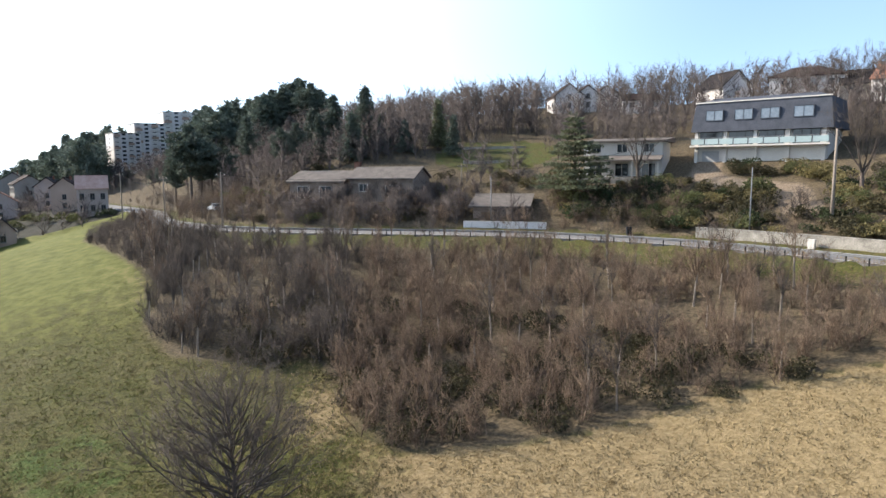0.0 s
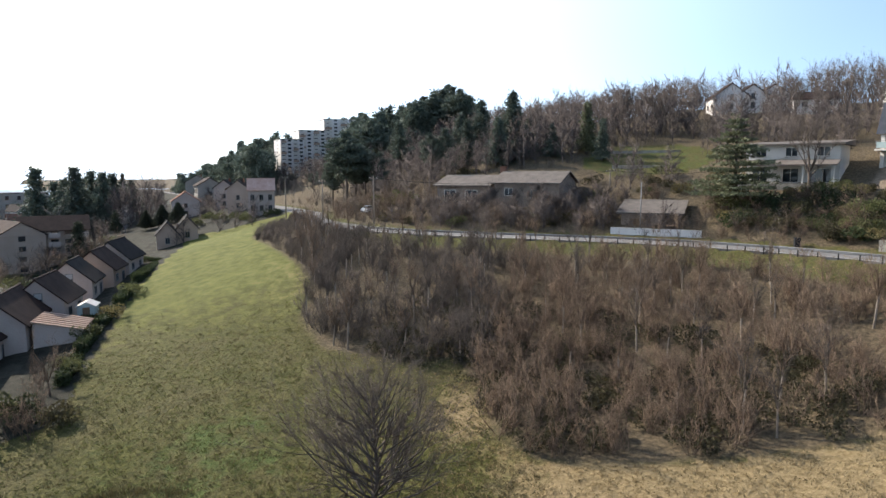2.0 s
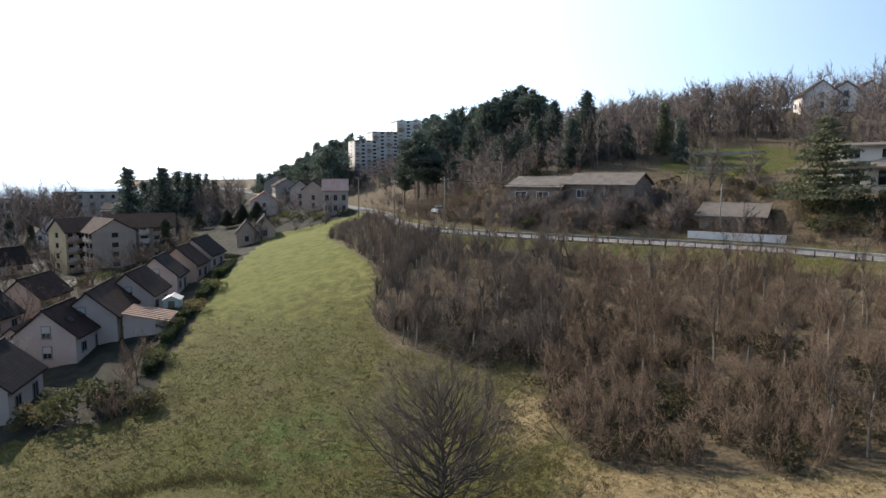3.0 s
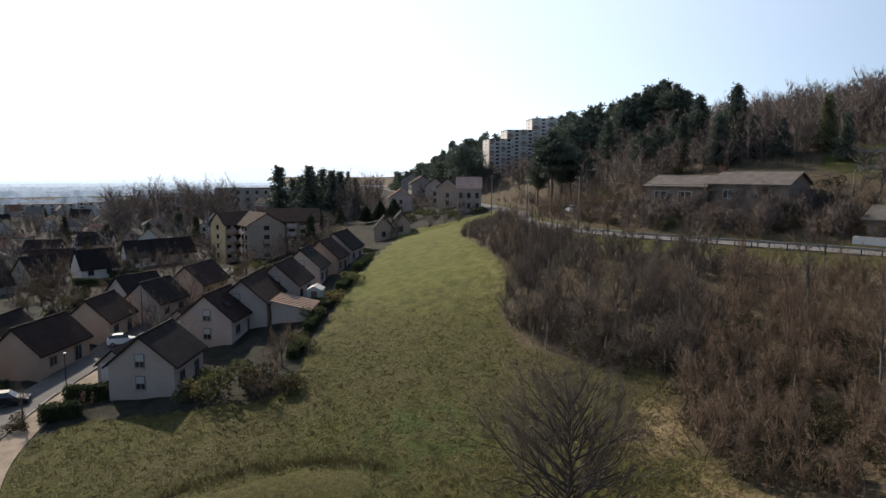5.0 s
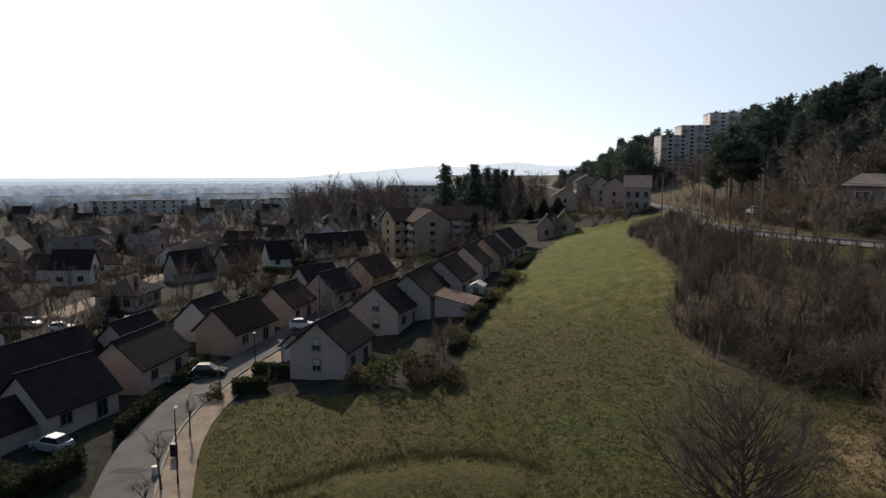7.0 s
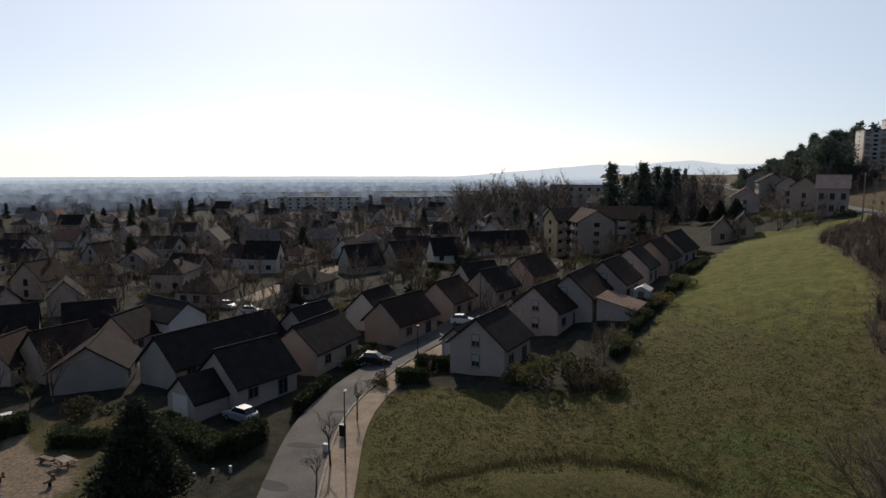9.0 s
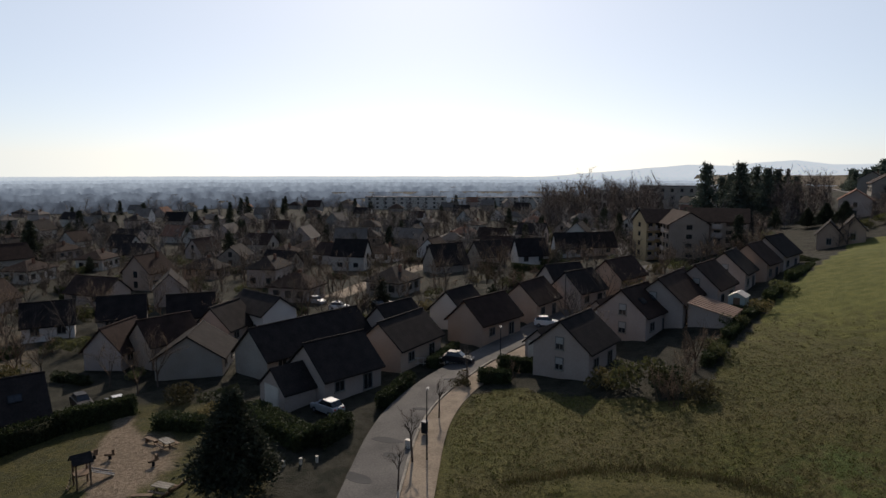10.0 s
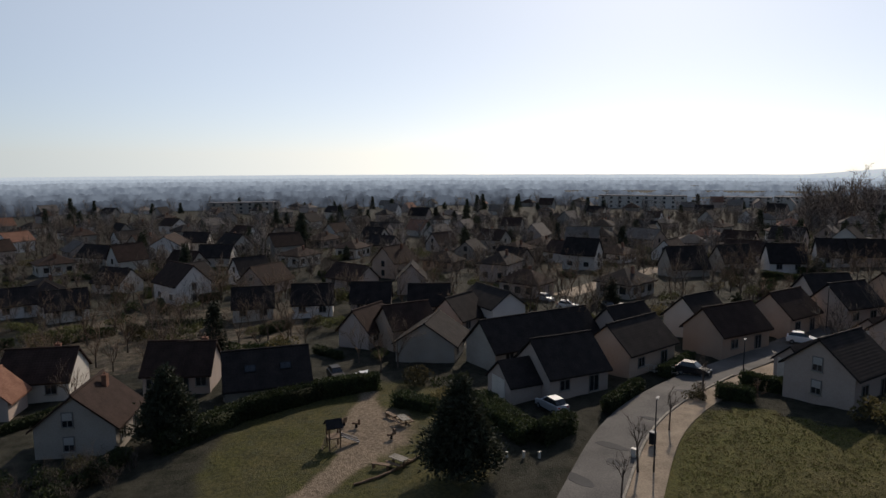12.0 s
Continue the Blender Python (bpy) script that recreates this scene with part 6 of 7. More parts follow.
for k, (x0, y0, x1, y1, h, w) in enumerate([(-54, -21.5, -61, -16.5, 2.0, 1.4), (-61.2, -16.3, -66.5, -9.5, 2.1, 1.4), (-66.6, -9.2, -68.5, -3.5, 2.0, 1.3), (-63, -1.5, -60.5, 2.2, 1.4, 1.5), (-60.6, 6.4, -51.4, 10.0, 1.8, 2.2),
                                            (-51.0, 10.8, -53.5, 13.8, 1.9, 1.4), (-57.4, 18.2, -63.2, 23.4, 1.2, 1.0), (-66.2, 27.0, -71.5, 32.5, 1.2, 0.9), (-58.8, 29.4, -57.0, 32.0, 1.5, 1.2), (-61.5, 33.2, -58.5, 36.0, 1.6, 1.1),
                                            (-46.5, 48.0, -50.5, 54.5, 1.1, 1.0), (-51.2, 55.5, -55.0, 62.5, 1.2, 1.1), (-55.5, 63.4, -59.5, 71.0, 1.1, 1.0), (-60.0, 72, -65.5, 82, 1.3, 1.2), (-57.5, 66.5, -62.5, 63.5, 1.3, 0.9), (-66.5, 84, -73, 98, 1.4, 1.4),
                                            (-72.5, 99, -82, 102, 1.8, 1.5), (-49, -25.5, -53.5, -24, 1.2, 1.2), (-60.5, -38.5, -66.5, -35.5, 0.9, 0.7), (-100.4, -56, -102.8, -46.4, 1.2, 1.0), (-105.9, -42.8, -106.8, -31.3, 1.1, 1.0)]):
    hedge(x0, y0, x1, y1, h, w, 500 + k, group="garden hedges")
for x, y, k, i in [(-46.8, 40.2, 1.9, 0), (-44.6, 41.8, 1.4, 1), (-49.4, 38.4, 1.3, 4), (-41.2, 42.2, 1.2, 3), (-47.4, 50.5, 1.0, 2), (-50.5, 52.5, 0.9, 3), (-54, 60, 1.0, 0), (-57, 67, 1.1, 4), (-61.5, 77, 1.1, 2), (-66.2, 4.2, 1.2, 1), (-62.8, 3.4, 1.0, 4), (-69.5, 1.0, 1.4, 3), (-58.5, 27.6, 0.8, 5)]:
    single("bush", BUSH[i], None, "rounded evergreen garden bush", "bush", at(x, y, 40 * k, k), "garden bushes")
SHRUB_DARK = [soup("shrub", *g, TWIG_DARK) for g in SHRUBS[4:7]]
SHRUB_MESH = [soup("shrub", *g, TWIG) for g in SHRUBS[:4]]
for k, (x, y, s) in enumerate([(-43.4, 40.2, 1.1), (-41.6, 39.6, 1.0), (-42.4, 41.6, 0.9), (-45.8, 44.5, 0.9), (-48.5, 47.5, 0.8), (-51.5, 50, 0.7), (-58.2, 30.2, 0.6), (-57.6, 32.8, 0.6), (-60.2, 28.6, 0.5)]):
    single("shrub", SHRUB_MESH[k % 4], None, "reddish-brown leafless garden shrub", "shrub", at(x, y, 50 * k, s), "bare garden shrubs")
bare_tree(GARDEN_MESH[0], -46.3, 46.5, 0.8, "bare fruit tree at the meadow's edge", "garden trees")
for k, (x, y) in enumerate([(-48.9, -28.2), (-49.5, -24.6), (-47.6, -31), (-51.0, -27.0), (-46.5, -26.0)]):
    single("bush", BUSH[(1, 3)[k % 2]], None, "dark unclipped garden bush beside the drive", "bush", at(x, y, 70 * k, 1.1), "drive bushes")
for k, (x, y, s) in enumerate([(-47.5, -27, 0.8), (-49.0, -26, 0.9), (-50.2, -25.2, 0.7), (-46.2, -29, 0.8), (-45.4, -24.6, 0.7), (-47.8, -22.8, 0.7), (-51.4, -22.6, 0.6)]):
    single("shrub", SHRUB_DARK[k % 3], None, "dark leafless shrub beside the drive", "shrub", at(x, y, 63 * k, s), "bare drive shrubs")
conifer("dense", -46.1, 3.7, 0.94, NEEDLE_DARK, "dense dark evergreen tree beside the playground", 0.1)
conifer("dense", -56.5, -21.5, 0.85, NEEDLE_DARK, "dark evergreen tree by the garden hedge", 0.2)
SMALL = tree_geo(330, 3.9, 0.5, 130, 2, 0.07, 0.55, (3, 4), 0.4, 0.012)
SMALL_MESH = (soup("trunk", *SMALL[0], BARK), soup("crown", *SMALL[1], TWIG_GREY))
for x, y, k in [(-59.1, 28.2, 1.05), (-51.8, 21.9, 0.95), (-44.7, 16.7, 1.1), (-41.0, 14.2, 0.9)]:
    bare_tree(SMALL_MESH, x, y, k, "small pollarded street tree in the sandy verge", "street trees")


def street_lamp(x, y, h, turn):
    ob = thing("street_lamp", at(x, y, turn), "slim dark street lamp with flat head", "street lamp", "street lamps")
    part("shaft", tube([(0, 0, -0.3), (0, 0, 0.9), (0, 0, h)], [0.075, 0.06, 0.04], 8), DARK_METAL, ob, smooth=True)
    part("arm", tube([(0, 0, h - 0.05), (0.35, 0, h)], [0.03, 0.03], 6), DARK_METAL, ob)
    part("lamp_head", merge(boxes([(0.5, 0, h - 0.03, 0.6, 0.2, 0.08), (0.5, 0, h + 0.052, 0.4, 0.14, 0.03)])), STEEL, ob)


street_lamp(-44.5, 17.8, 5.6, 150)
street_lamp(-61.6, 33.4, 4.6, 150)
street_lamp(-80.5, 54.5, 5.4, 150)
b = thing("waste_bin", at(-49.0, 19.4, 40), "tall dark litter bin on the sandy verge", "bin", "")
part("body", boxes([(0, 0, 0.25, 0.42, 0.42, 0.95)]), DARK_METAL, b)
part("lid", boxes([(0, 0, 1.22, 0.5, 0.5, 0.06)]), STEEL, b)
part("post", boxes([(0, 0.26, -0.2, 0.08, 0.08, 1.5)]), DARK_METAL, b)
single("electric_cabinet", boxes([(0, 0, 0, 0.4, 0.3, 0.7), (0, 0, 0.7, 0.46, 0.36, 0.05)]), PAINT_WHITE, "small white utility box beside the street", "cabinet", at(-47.3, 17.3, 40))
f = thing("garden_fence", at(-66.7, 28.2, 69), "low white metal fence along a front garden", "fence")
for i in range(11):
    part("picket", boxes([(-3 + 0.6 * i, 0, 0, 0.07, 0.05, 0.9)]), PAINT_WHITE, f)
for z in (0.15, 0.78):
    part("rail", boxes([(0, 0.05, z, 6.2, 0.04, 0.07)]), PAINT_WHITE, f)
sh = thing("garden_shed", at(-60.3, 67.2, 31), "small pale green garden shed with felt roof", "shed")
part("wall", gable_walls(2.0, 2.4, 1.7, 2.2, -0.2), mat("shed_paint", (0.3, 0.36, 0.33), (0.42, 0.48, 0.44), 2), sh)
for s in (-1, 1):
    part("roof_slope", slope_slab(2.0, 2.4, 1.7, 2.2, s, 0.15, 0.07), PAINT_WHITE, sh)
part("door", boxes([(0, -1.23, 0, 0.8, 0.05, 1.6)]), TIMBER, sh)

# ---------- cars ----------
TYRE = mat("tyre", (0.012, 0.012, 0.012), (0.03, 0.03, 0.03), 6, 0.9)
LIGHT_GLASS = mat("lamp_glass", (0.5, 0.5, 0.5), (0.7, 0.7, 0.7), 2, 0.15, 0)
TAIL = mat("tail_lamp", (0.25, 0.01, 0.01), (0.4, 0.02, 0.02), 2, 0.2, 0)
PAINTS = [mat(n, a, b, 0.5, 0.55, 0, spec=0.3, metal=m) for n, a, b, m in (("silver_paint", (0.3, 0.32, 0.34), (0.38, 0.4, 0.42), 0.4), ("black_paint", (0.012, 0.012, 0.014), (0.02, 0.02, 0.024), 0.2), ("car_white", (0.68, 0.68, 0.67), (0.76, 0.76, 0.75), 0.0), ("red_paint", (0.2, 0.02, 0.015), (0.28, 0.03, 0.02), 0.1), ("blue_paint", (0.03, 0.05, 0.11), (0.05, 0.08, 0.16), 0.3))]
CAR = {}


def car(x, y, turn, paint, label):
    """A parked hatchback, nose along local +x."""
    if paint.name not in CAR:
        prof = [(-1.72, 0.3), (-1.75, 0.75), (-1.62, 0.95), (-1.3, 1.0), (0.75, 0.93), (1.4, 0.78), (1.72, 0.62), (1.76, 0.3)]
        v, f = [], []
        for wy, k in ((-0.72, 1.0), (-0.68, 0.98), (0.68, 0.98), (0.72, 1.0)):
            v += [(px * (1 if abs(wy) < 0.7 else 0.985), wy, pz if abs(wy) < 0.7 else pz * 0.97) for px, pz in prof]
        n = len(prof)
        f = [(r * n + i, r * n + i + 1, (r + 1) * n + i + 1, (r + 1) * n + i) for r in range(3) for i in range(n - 1)] + [tuple(range(n))[::-1], tuple(range(3 * n, 4 * n)), (0, n, 2 * n, 3 * n), (n - 1, 4 * n - 1, 3 * n - 1, 2 * n - 1)]
        cab = [(-1.5, 0.62, 0.98), (0.72, 0.62, 0.93), (0.15, 0.5, 1.36), (-1.12, 0.5, 1.38)]
        cv = [(a, s * b, c) for s in (-1, 1) for a, b, c in cab]
        glass = (cv, [(0, 1, 2, 3), (7, 6, 5, 4), (0, 4, 5, 1), (1, 5, 6, 2), (3, 2, 6, 7), (0, 3, 7, 4)])
        CAR[paint.name] = [("body", shape("body", v, f, paint)), ("cabin_glass", shape("cabin_glass", *glass, GLASS)), ("roof", shape("roof", *boxes([(-0.48, 0, 1.37, 1.25, 1.0, 0.05)]), paint))]
        CAR["wheel"] = (shape("tyre", *tube([(0, -0.1, 0), (0, 0.1, 0)], [0.27, 0.27], 14), TYRE), shape("rim", *tube([(0, -0.11, 0), (0, 0.11, 0)], [0.17, 0.17], 10), STEEL))
        CAR["front"] = shape("headlight", *boxes([(0, 0, 0, 0.12, 0.28, 0.12)]), LIGHT_GLASS)
        CAR["back"] = shape("tail_light", *boxes([(0, 0, 0, 0.08, 0.24, 0.16)]), TAIL)
    ob = thing("car", at(x, y, turn, 1.0, -0.04), label, "car", "parked cars")
    for n, me in CAR[paint.name]:
        part(n, me, None, ob)
    for px in (-1.1, 1.12):
        for py in (-0.66, 0.66):
            wheel = part("tyre", CAR["wheel"][0], None, ob, at=pose(px, py, 0.27))
            part("rim", CAR["wheel"][1], None, wheel)
    for s in (-0.5, 0.5):
        part("headlight", CAR["front"], None, ob, at=pose(1.68, s, 0.62))
        part("tail_light", CAR["back"], None, ob, at=pose(-1.7, s, 0.72))


car(-58.4, 13.3, 205, PAINTS[0], "silver hatchback parked on the house drive")
for x, y, turn, p in [(-74.6, 47.6, 58, 2), (-66.0, 30.3, 52, 1), (-82.6, 60.4, 60, 1), (-72.5, -8.5, 20, 1), (-70.5, -5.2, 200, 2), (-101, 32, 10, 1), (-104, 26, 70, 2), (-98.5, 34, 60, 1), (-112, 24, 30, 0), (-41, 116, 130, 0)]:
    car(x, y, turn, PAINTS[p], {0: "silver", 1: "black", 2: "white", 3: "dark red", 4: "dark blue"}[p] + " hatchback parked beside the road")


# ---------- playground ----------
sl = thing("playground_slide", at(-53.4, -6.6, 110, 0.95), "small wooden play tower with a pale slide", "slide")
for px in (-0.5, 0.5):
    for py in (-0.5, 0.5):
        part("post", boxes([(px, py, -0.2, 0.12, 0.12, 2.3)]), TIMBER, sl)
part("platform", boxes([(0, 0, 1.0, 1.2, 1.2, 0.1)]), TIMBER, sl)
part("roof_slope", ([(-0.75, -0.75, 2.0), (0.75, -0.75, 2.0), (0.75, 0, 2.6), (-0.75, 0, 2.6), (-0.75, -0.75, 2.08), (0.75, -0.75, 2.08), (0.75, 0, 2.68), (-0.75, 0, 2.68)], BOX), DARK_METAL, sl)
part("roof_slope", ([(-0.75, 0.001, 2.6), (0.75, 0.001, 2.6), (0.75, 0.75, 2.0), (-0.75, 0.75, 2.0), (-0.75, 0.001, 2.68), (0.75, 0.001, 2.68), (0.75, 0.75, 2.08), (-0.75, 0.75, 2.08)], BOX), DARK_METAL, sl)
part("chute", ([(0.6, -0.3, 1.02), (2.3, -0.3, 0.15), (2.3, 0.3, 0.15), (0.6, 0.3, 1.02), (0.6, -0.3, 1.1), (2.3, -0.3, 0.23), (2.3, 0.3, 0.23), (0.6, 0.3, 1.1)], BOX), STEEL, sl, "shiny pale chute")
for py in (-0.33, 0.33):
    part("chute_rail", tube([(0.6, py, 1.2), (2.3, py, 0.34)], [0.05, 0.05], 6), STEEL, sl)
part("ladder", merge(boxes([(-0.75 - 0.08 * i, 0, 0.85 - 0.2 * i, 0.08, 0.6, 0.06) for i in range(5)])), TIMBER, sl)
for x, y, t in [(-58.3, -6.2, 30), (-57.4, -5.0, 80), (-54.3, -1.7, 120)]:
    ob = thing("spring_rider", at(x, y, t), "small dark spring rider on bare earth", "spring rider", "spring riders")
    part("spring", tube([(0, 0, -0.1), (0, 0, 0.4)], [0.12, 0.12], 8), DARK_METAL, ob)
    part("seat", boxes([(0, 0, 0.4, 0.8, 0.22, 0.16), (0.28, 0, 0.56, 0.16, 0.3, 0.34)]), TIMBER, ob)
for x, y, t in [(-59.3, -1.9, 35), (-48.6, -2.4, 70)]:
    ob = thing("bench", at(x, y, t), "simple dark wooden bench on the grass", "bench", "benches")
    part("seat", boxes([(0, 0, 0.38, 1.5, 0.4, 0.07)]), TIMBER, ob)
    for s in (-0.6, 0.6):
        part("leg", boxes([(s, 0, -0.1, 0.12, 0.34, 0.48)]), TIMBER, ob)
EDGE = [(-46.1, -4.3), (-46.6, -3.4), (-47.2, -2.4), (-47.9, -1.5), (-48.8, -0.6), (-49.7, 0.2), (-50.5, 0.8)]
for i, ((ax, ay), (bx, by)) in enumerate(zip(EDGE, EDGE[1:])):
    L = math.hypot(bx - ax, by - ay)
    single("log_edging", tube([(-L / 2, 0, 0.08), (L / 2, 0, 0.08)], [0.11, 0.1], 8), TIMBER, "dark round log edging the playground earth", "log", at((ax + bx) / 2, (ay + by) / 2, math.degrees(math.atan2(by - ay, bx - ax))), "edging logs")
for x, y in [(-48.9, 7.6), (-48.7, 8.9), (-48.4, 10.1)]:
    single("marker_post", boxes([(0, 0, -0.1, 0.16, 0.16, 0.6), (0, 0, 0.5, 0.2, 0.2, 0.05)]), PAINT_WHITE, "short white marker post on the grass bank", "post", at(x, y, 30), "marker posts")
for x, y, t in [(-57.6, -0.7, 25), (-49.0, -1.0, 48)]:
    ob = thing("picnic_table", at(x, y, t), "dark wooden picnic table with pale worn top", "table", "picnic tables")
    for k in range(3):
        part("board", boxes([(0, -0.27 + 0.27 * k, 0.62, 1.5, 0.24, 0.05)]), CONCRETE, ob)
    for py in (-0.65, 0.65):
        part("bench_board", boxes([(0, py, 0.36, 1.5, 0.25, 0.05)]), TIMBER, ob)
    for px in (-0.55, 0.55):
        part("leg", boxes([(px, 0, -0.1, 0.1, 0.1, 0.72), (px, 0, 0.28, 0.08, 1.4, 0.08)]), TIMBER, ob)

# ---------- trees and hedges of the town ----------
rng = np.random.RandomState(91)
built = np.array([(o.matrix_basis.translation.x, o.matrix_basis.translation.y) for o in scene.objects if o.parent is None and o.name.split(".")[0] in ("house", "large_building", "apartment_building")])


def gardens(x, y):
    az, d = np.degrees(np.arctan2(-x, y)), np.hypot(x, y)
    near = np.array([np.min(np.hypot(built[:, 0] - a, built[:, 1] - b)) for a, b in zip(x, y)])
    return (az > 40) & (az < 124) & (d > 74) & (d < 420) & (near > 5.6) & (away(STREET, x, y) > 4.5) & ~inside(MEADOW, x, y)


spots = sorted(scatter(rng, 1500, (-330, -50, -170, 200), gardens, 1.3), key=lambda q: math.hypot(*q))
stuff("town_trees", [wood_geo(170 + i, 5.0) for i in range(4)], [(x, y, 0.9) for x, y in spots[210:]], TWIG_GREY, "bare dark garden trees among the town roofs", "trees", 67)
for x, y in spots[:210]:
    bare_tree(GARDEN_MESH[rng.randint(5)], x, y, rng.uniform(0.6, 1.15), "bare garden tree among the town houses", "town trees")
for x, y in scatter(rng, 34, (-330, -60, -170, 200), gardens, 7):
    conifer(["far_dense", "far_spruce"][rng.randint(2)], x, y, rng.uniform(0.38, 0.62), NEEDLE_DARK, "dark garden conifer among the town houses", group="town conifers")
for x, y in scatter(rng, 190, (-220, -50, -110, 150), gardens, 3):
    single("bush", BUSH[rng.randint(6)], None, "dark evergreen bush in a town garden", "bush", at(x, y, rng.uniform(0, 360), rng.uniform(0.7, 1.5)), "town bushes")
for k, (x, y) in enumerate(scatter(rng, 60, (-190, -60, -100, 130), gardens, 6)):
    a = radians(35 + 90 * rng.randint(2) + rng.normal(0, 8))
    L = rng.uniform(4, 8)
    hedge(x - math.cos(a) * L / 2, y - math.sin(a) * L / 2, x + math.cos(a) * L / 2, y + math.sin(a) * L / 2, rng.uniform(1.0, 1.7), 1.0, 700 + k, "dark clipped hedge between town gardens", group="town hedges")
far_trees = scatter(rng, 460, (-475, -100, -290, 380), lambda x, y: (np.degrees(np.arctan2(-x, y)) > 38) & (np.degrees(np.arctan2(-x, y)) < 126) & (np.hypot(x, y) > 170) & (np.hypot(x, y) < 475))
# the haze over these trees is put into their twig colour
stuff("town_trees", [wood_geo(120 + i, 6.0) for i in range(4)], [(x, y, 1.2) for x, y in far_trees], TWIG_HAZE, "bare grey winter trees scattered through the far town", "trees", 61)
dark_trees = scatter(rng, 90, (-475, -120, -290, 380), lambda x, y: (np.degrees(np.arctan2(-x, y)) > 38) & (np.degrees(np.arctan2(-x, y)) < 126) & (np.hypot(x, y) > 200) & (np.hypot(x, y) < 475))
stuff("town_trees", [join(CON["far_dense"]), join(CON["far_spruce"])], [(x, y, 0.62) for x, y in dark_trees], NEEDLE_DARK, "dark evergreens scattered through the far town", "trees", 62)
grove = [(*polar(rng.uniform(48.5, 58), rng.uniform(270, 340)), 1.7) for _ in range(110)] + [(*polar(rng.uniform(36, 40), rng.uniform(215, 260)), 1.3) for _ in range(40)]
stuff("grove", WILD[:4], grove, WOODS, "bare brown grove among the town roofs", "woods", 63, (0.7, 1.1))
yard = [(*polar(rng.uniform(27.5, 36), rng.uniform(150, 250)), rng.uniform(0.6, 1.0)) for _ in range(70)]
stuff("grove", [wood_geo(140 + i, 6.0) for i in range(3)], [q for q in yard if road_side(q[0], q[1]) > 5 or road_side(q[0], q[1]) < -5], WOODS, "bare trees between the roadside houses", "woods", 64, (0.7, 1.1))
for x, y in [polar(a, d) for a, d in ((29.6, 158), (30.4, 166), (31.6, 172), (27.6, 158), (32.6, 180), (33.6, 175), (34.4, 168))]:
    single("bush", BUSH[int(abs(x)) % 6], None, "dark bush beside the roadside houses", "bush", at(x, y, x, 1.4), "roadside bushes")
for x, y in scatter(rng, 16, (-115, -60, -70, -10), lambda x, y: (np.degrees(np.arctan2(-x, y)) > 99) & (np.degrees(np.arctan2(-x, y)) < 121) & (np.hypot(x, y) > 86) & (np.hypot(x, y) < 112), 3):
    bare_tree(GARDEN_MESH[rng.randint(5)], x, y, rng.uniform(0.7, 1.0), "bare tree in the small park among the houses", "park trees")
f = thing("park_fence", at(-115, -58.4, 129), "pale low rail fence beside the small park", "fence")
for i in range(9):
    part("post", boxes([(-6 + 1.5 * i, 0, -0.1, 0.1, 0.1, 0.9)]), CONCRETE, f)
for z in (0.35, 0.7):
    part("rail", boxes([(0, 0.08, z, 12.4, 0.05, 0.09)]), CONCRETE, f)
# the tall cedars and poplars beyond the yellow flats
for az, d, el in [(44.8, 235, 0.4), (43.0, 245, -0.4), (42.3, 230, 0.5), (41.1, 238, 0.2), (40.3, 232, 0.1), (39.6, 240, 0.0), (38.3, 246, -0.5), (43.6, 250, -0.6), (41.8, 250, -0.3)]:
    conifer("big_cedar", *polar(az, d), reach(az, d, el, 24), NEEDLE, "tall dark cedar beyond the flats", group="tall cedars")
for az, d, el in [(36.2, 190, -2.6), (35.0, 186, -2.4), (37.4, 195, -3.0)]:
    conifer("dense", *polar(az, d), reach(az, d, el, 8.4), NEEDLE_DARK, "dark evergreen behind the twin houses", group="evergreens by the twin houses")
for az, d, el in [(54.7, 300, -0.4), (36.0, 260, -0.2), (52.0, 310, -1.2), (55.8, 305, -1.4)]:
    bare_tree(SAP_MESH[2], *polar(az, d), reach(az, d, el, 6.2), "tall slender bare poplar in the town", "poplars")


# ---------- meadow grass ----------
def tufts(name, n, seed, material, label, keep, height):
    rng = np.random.RandomState(seed)
    az, d = np.radians(rng.uniform(-36, 72, n)), 26 + 84 * rng.rand(n) ** 1.5
    x, y = -np.sin(az) * d, np.cos(az) * d
    ok = inside(MEADOW, x, y) & ~inside(THICKET, x, y) & (away(STREET, x, y) > 5.4) & (np.hypot(x, y) < 66 + 22 * rng.rand(n))
    ok &= keep(x, y, rng.rand(n))
    x, y = x[ok], y[ok]
    n, per = len(x), 5
    c = np.repeat(np.column_stack([x, y, land(x, y) + 0.02]), per, 0) + rng.normal(0, 0.13, (n * per, 3)) * [1, 1, 0.1]
    a = rng.uniform(0, 6.28, n * per)
    L = height * rng.uniform(0.5, 1.3, n * per)
    w = 0.045
    side = np.column_stack([np.cos(a) * w, np.sin(a) * w, 0 * a])
    tip = np.column_stack([rng.normal(0, 0.5, n * per) * L, rng.normal(0, 0.5, n * per) * L, L])
    v = np.stack([c - side, c + side, c + tip], 1).reshape(-1, 3)
    return tagged(new(name, soup(name, v, np.arange(len(v)).reshape(-1, 3), material)), label, "grass", kind="stuff")


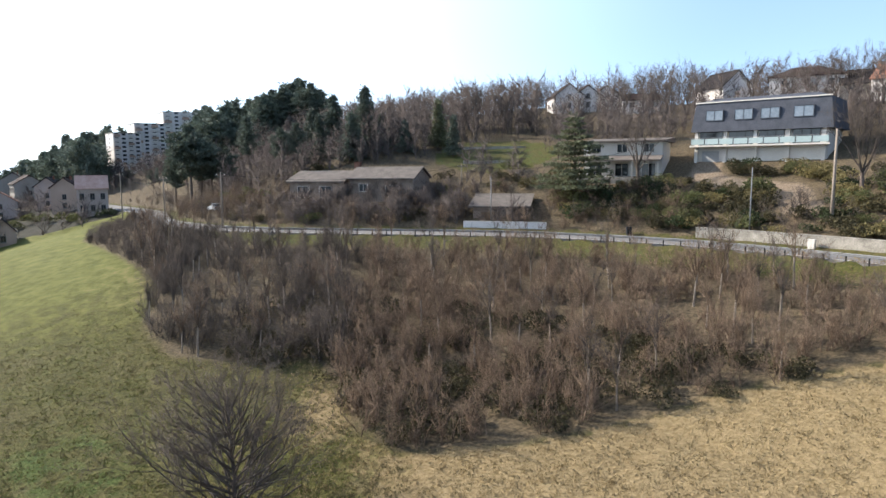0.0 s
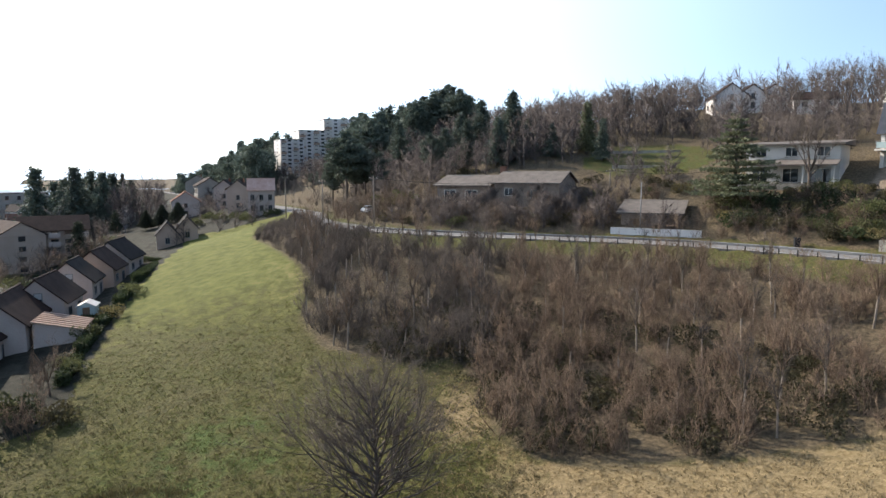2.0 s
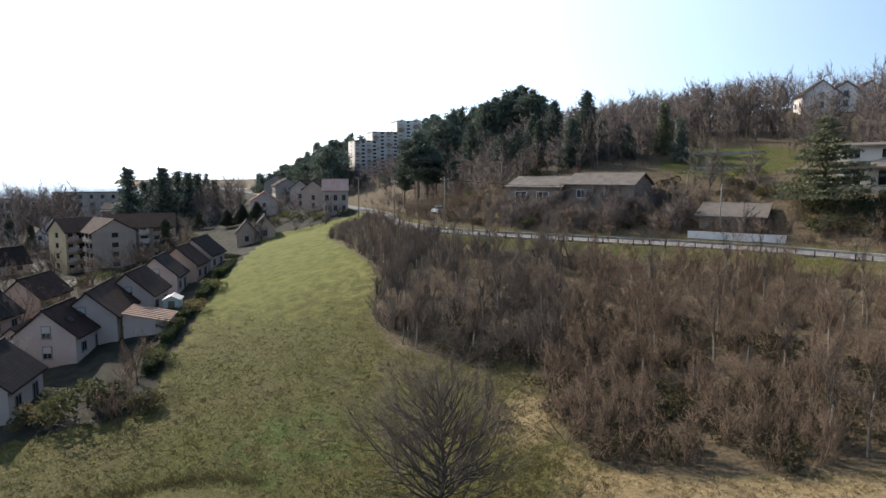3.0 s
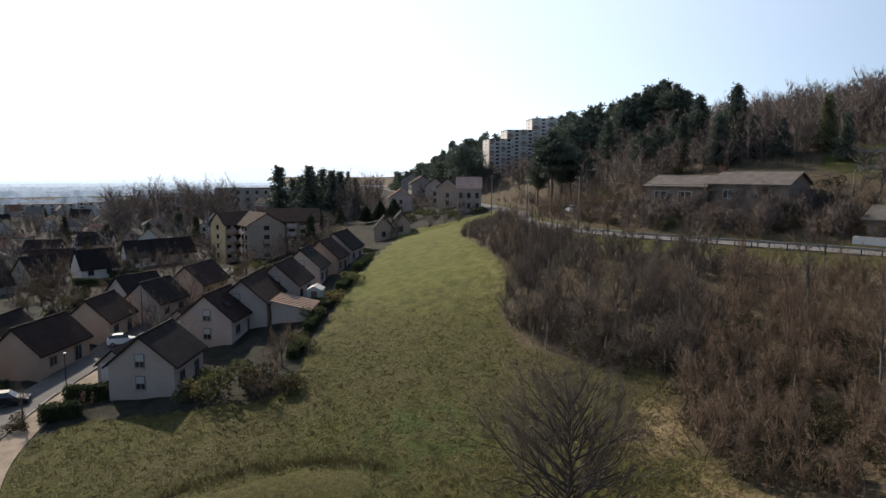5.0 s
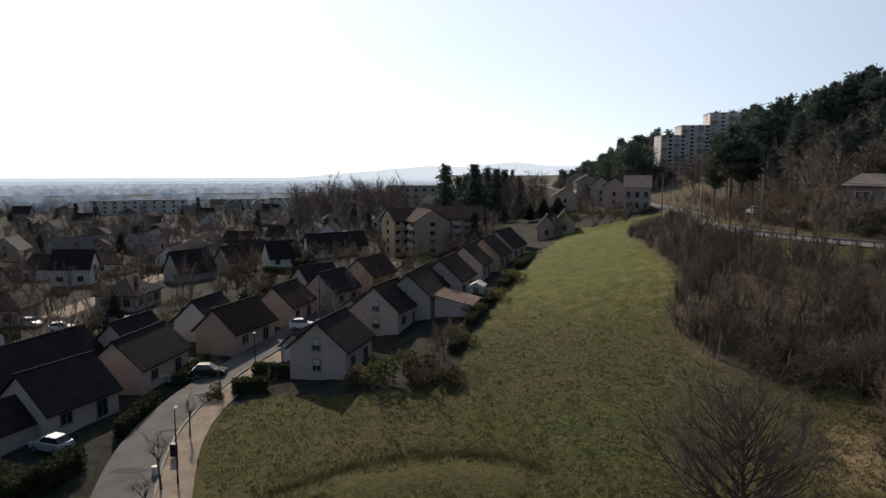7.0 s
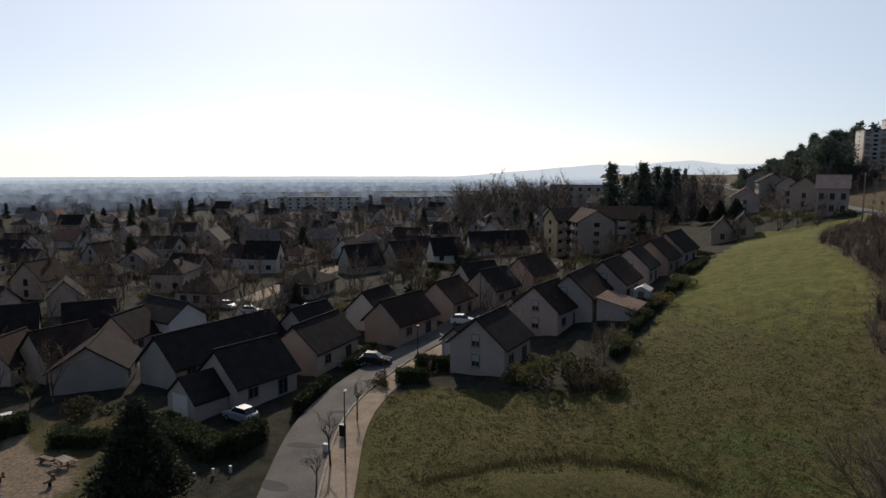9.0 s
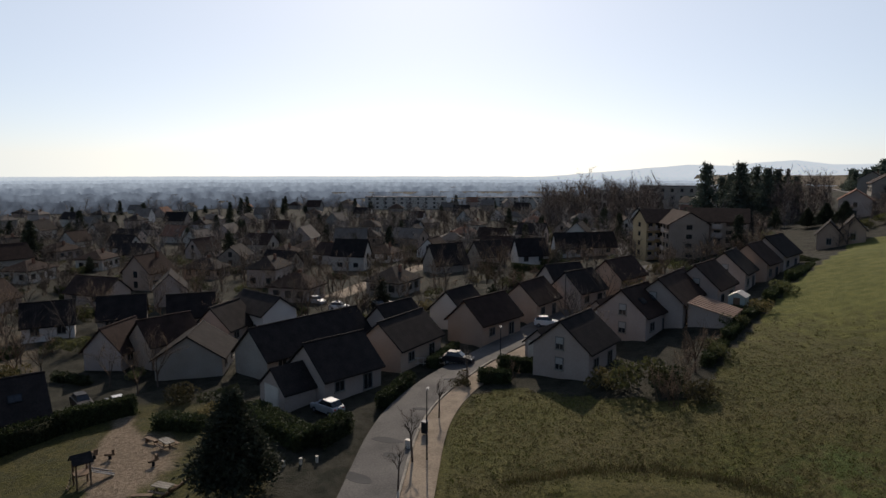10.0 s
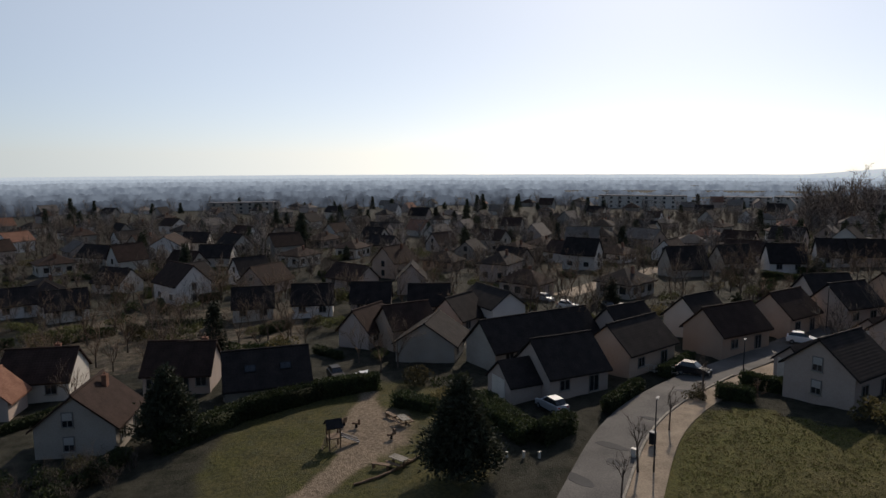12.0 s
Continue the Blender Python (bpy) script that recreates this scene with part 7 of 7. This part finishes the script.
STRAW = thin(mat("straw", (0.18, 0.135, 0.066), (0.32, 0.245, 0.13), 0.3, 0.9, 0, island=0.3), 0.16)
BLADE = thin(mat("grass_blade", (0.06, 0.074, 0.014), (0.135, 0.14, 0.03), 0.3, 0.85, 0, island=0.35), 0.16)
DULL = thin(mat("dull_grass", (0.075, 0.064, 0.028), (0.19, 0.155, 0.072), 0.3, 0.9, 0, island=0.3), 0.16)
tufts("dry_grass", 36000, 1, STRAW, "dry straw-coloured grass tufts on the near slope", lambda x, y, r: (np.degrees(np.arctan2(-x, y)) < 14 + 10 * r), 0.12)
tufts("meadow_grass", 40000, 2, BLADE, "short green winter grass tufts in the meadow", lambda x, y, r: (np.degrees(np.arctan2(-x, y)) > 8) & (r < 0.75), 0.09)
tufts("meadow_grass", 34000, 3, DULL, "dull brownish grass tufts in the meadow", lambda x, y, r: (np.degrees(np.arctan2(-x, y)) > 4), 0.11)

def ditch_grass(line, n, name, material, label, height):
    """Longer rank grass standing along a line in the meadow."""
    rng = np.random.RandomState(n)
    pts = np.array(line, float)
    k = rng.uniform(0, len(pts) - 1.001, n)
    i = k.astype(int)
    p = pts[i] + (pts[i + 1] - pts[i]) * (k - i)[:, None] + rng.normal(0, 0.42, (n, 2))
    c = np.column_stack([p, land(p[:, 0], p[:, 1])])
    a, L = rng.uniform(0, 6.28, n), height * rng.uniform(0.5, 1.3, n)
    side = np.column_stack([np.cos(a) * 0.05, np.sin(a) * 0.05, 0 * a])
    tip = np.column_stack([rng.normal(0, 0.4, n) * L, rng.normal(0, 0.4, n) * L, L])
    v = np.stack([c - side - [0, 0, 0.35], c + side - [0, 0, 0.35], c + tip], 1).reshape(-1, 3)
    tagged(new(name, soup(name, v, np.arange(len(v)).reshape(-1, 3), material)), label, "grass", kind="stuff")


ditch_grass(BERM, 1900, "rank_grass", DULL, "longer brown grass along the old ditch in the meadow", 0.2)
ditch_grass(BERM_LOW, 1200, "rank_grass", DULL, "longer brown grass along a low bank in the meadow", 0.16)

# the plan above is drawn in units of UNIT metres
for ob in list(scene.objects):
    if ob.parent is None and ob.type in ("MESH", "EMPTY"):
        ob.matrix_basis = Matrix.Scale(UNIT, 4) @ ob.matrix_basis
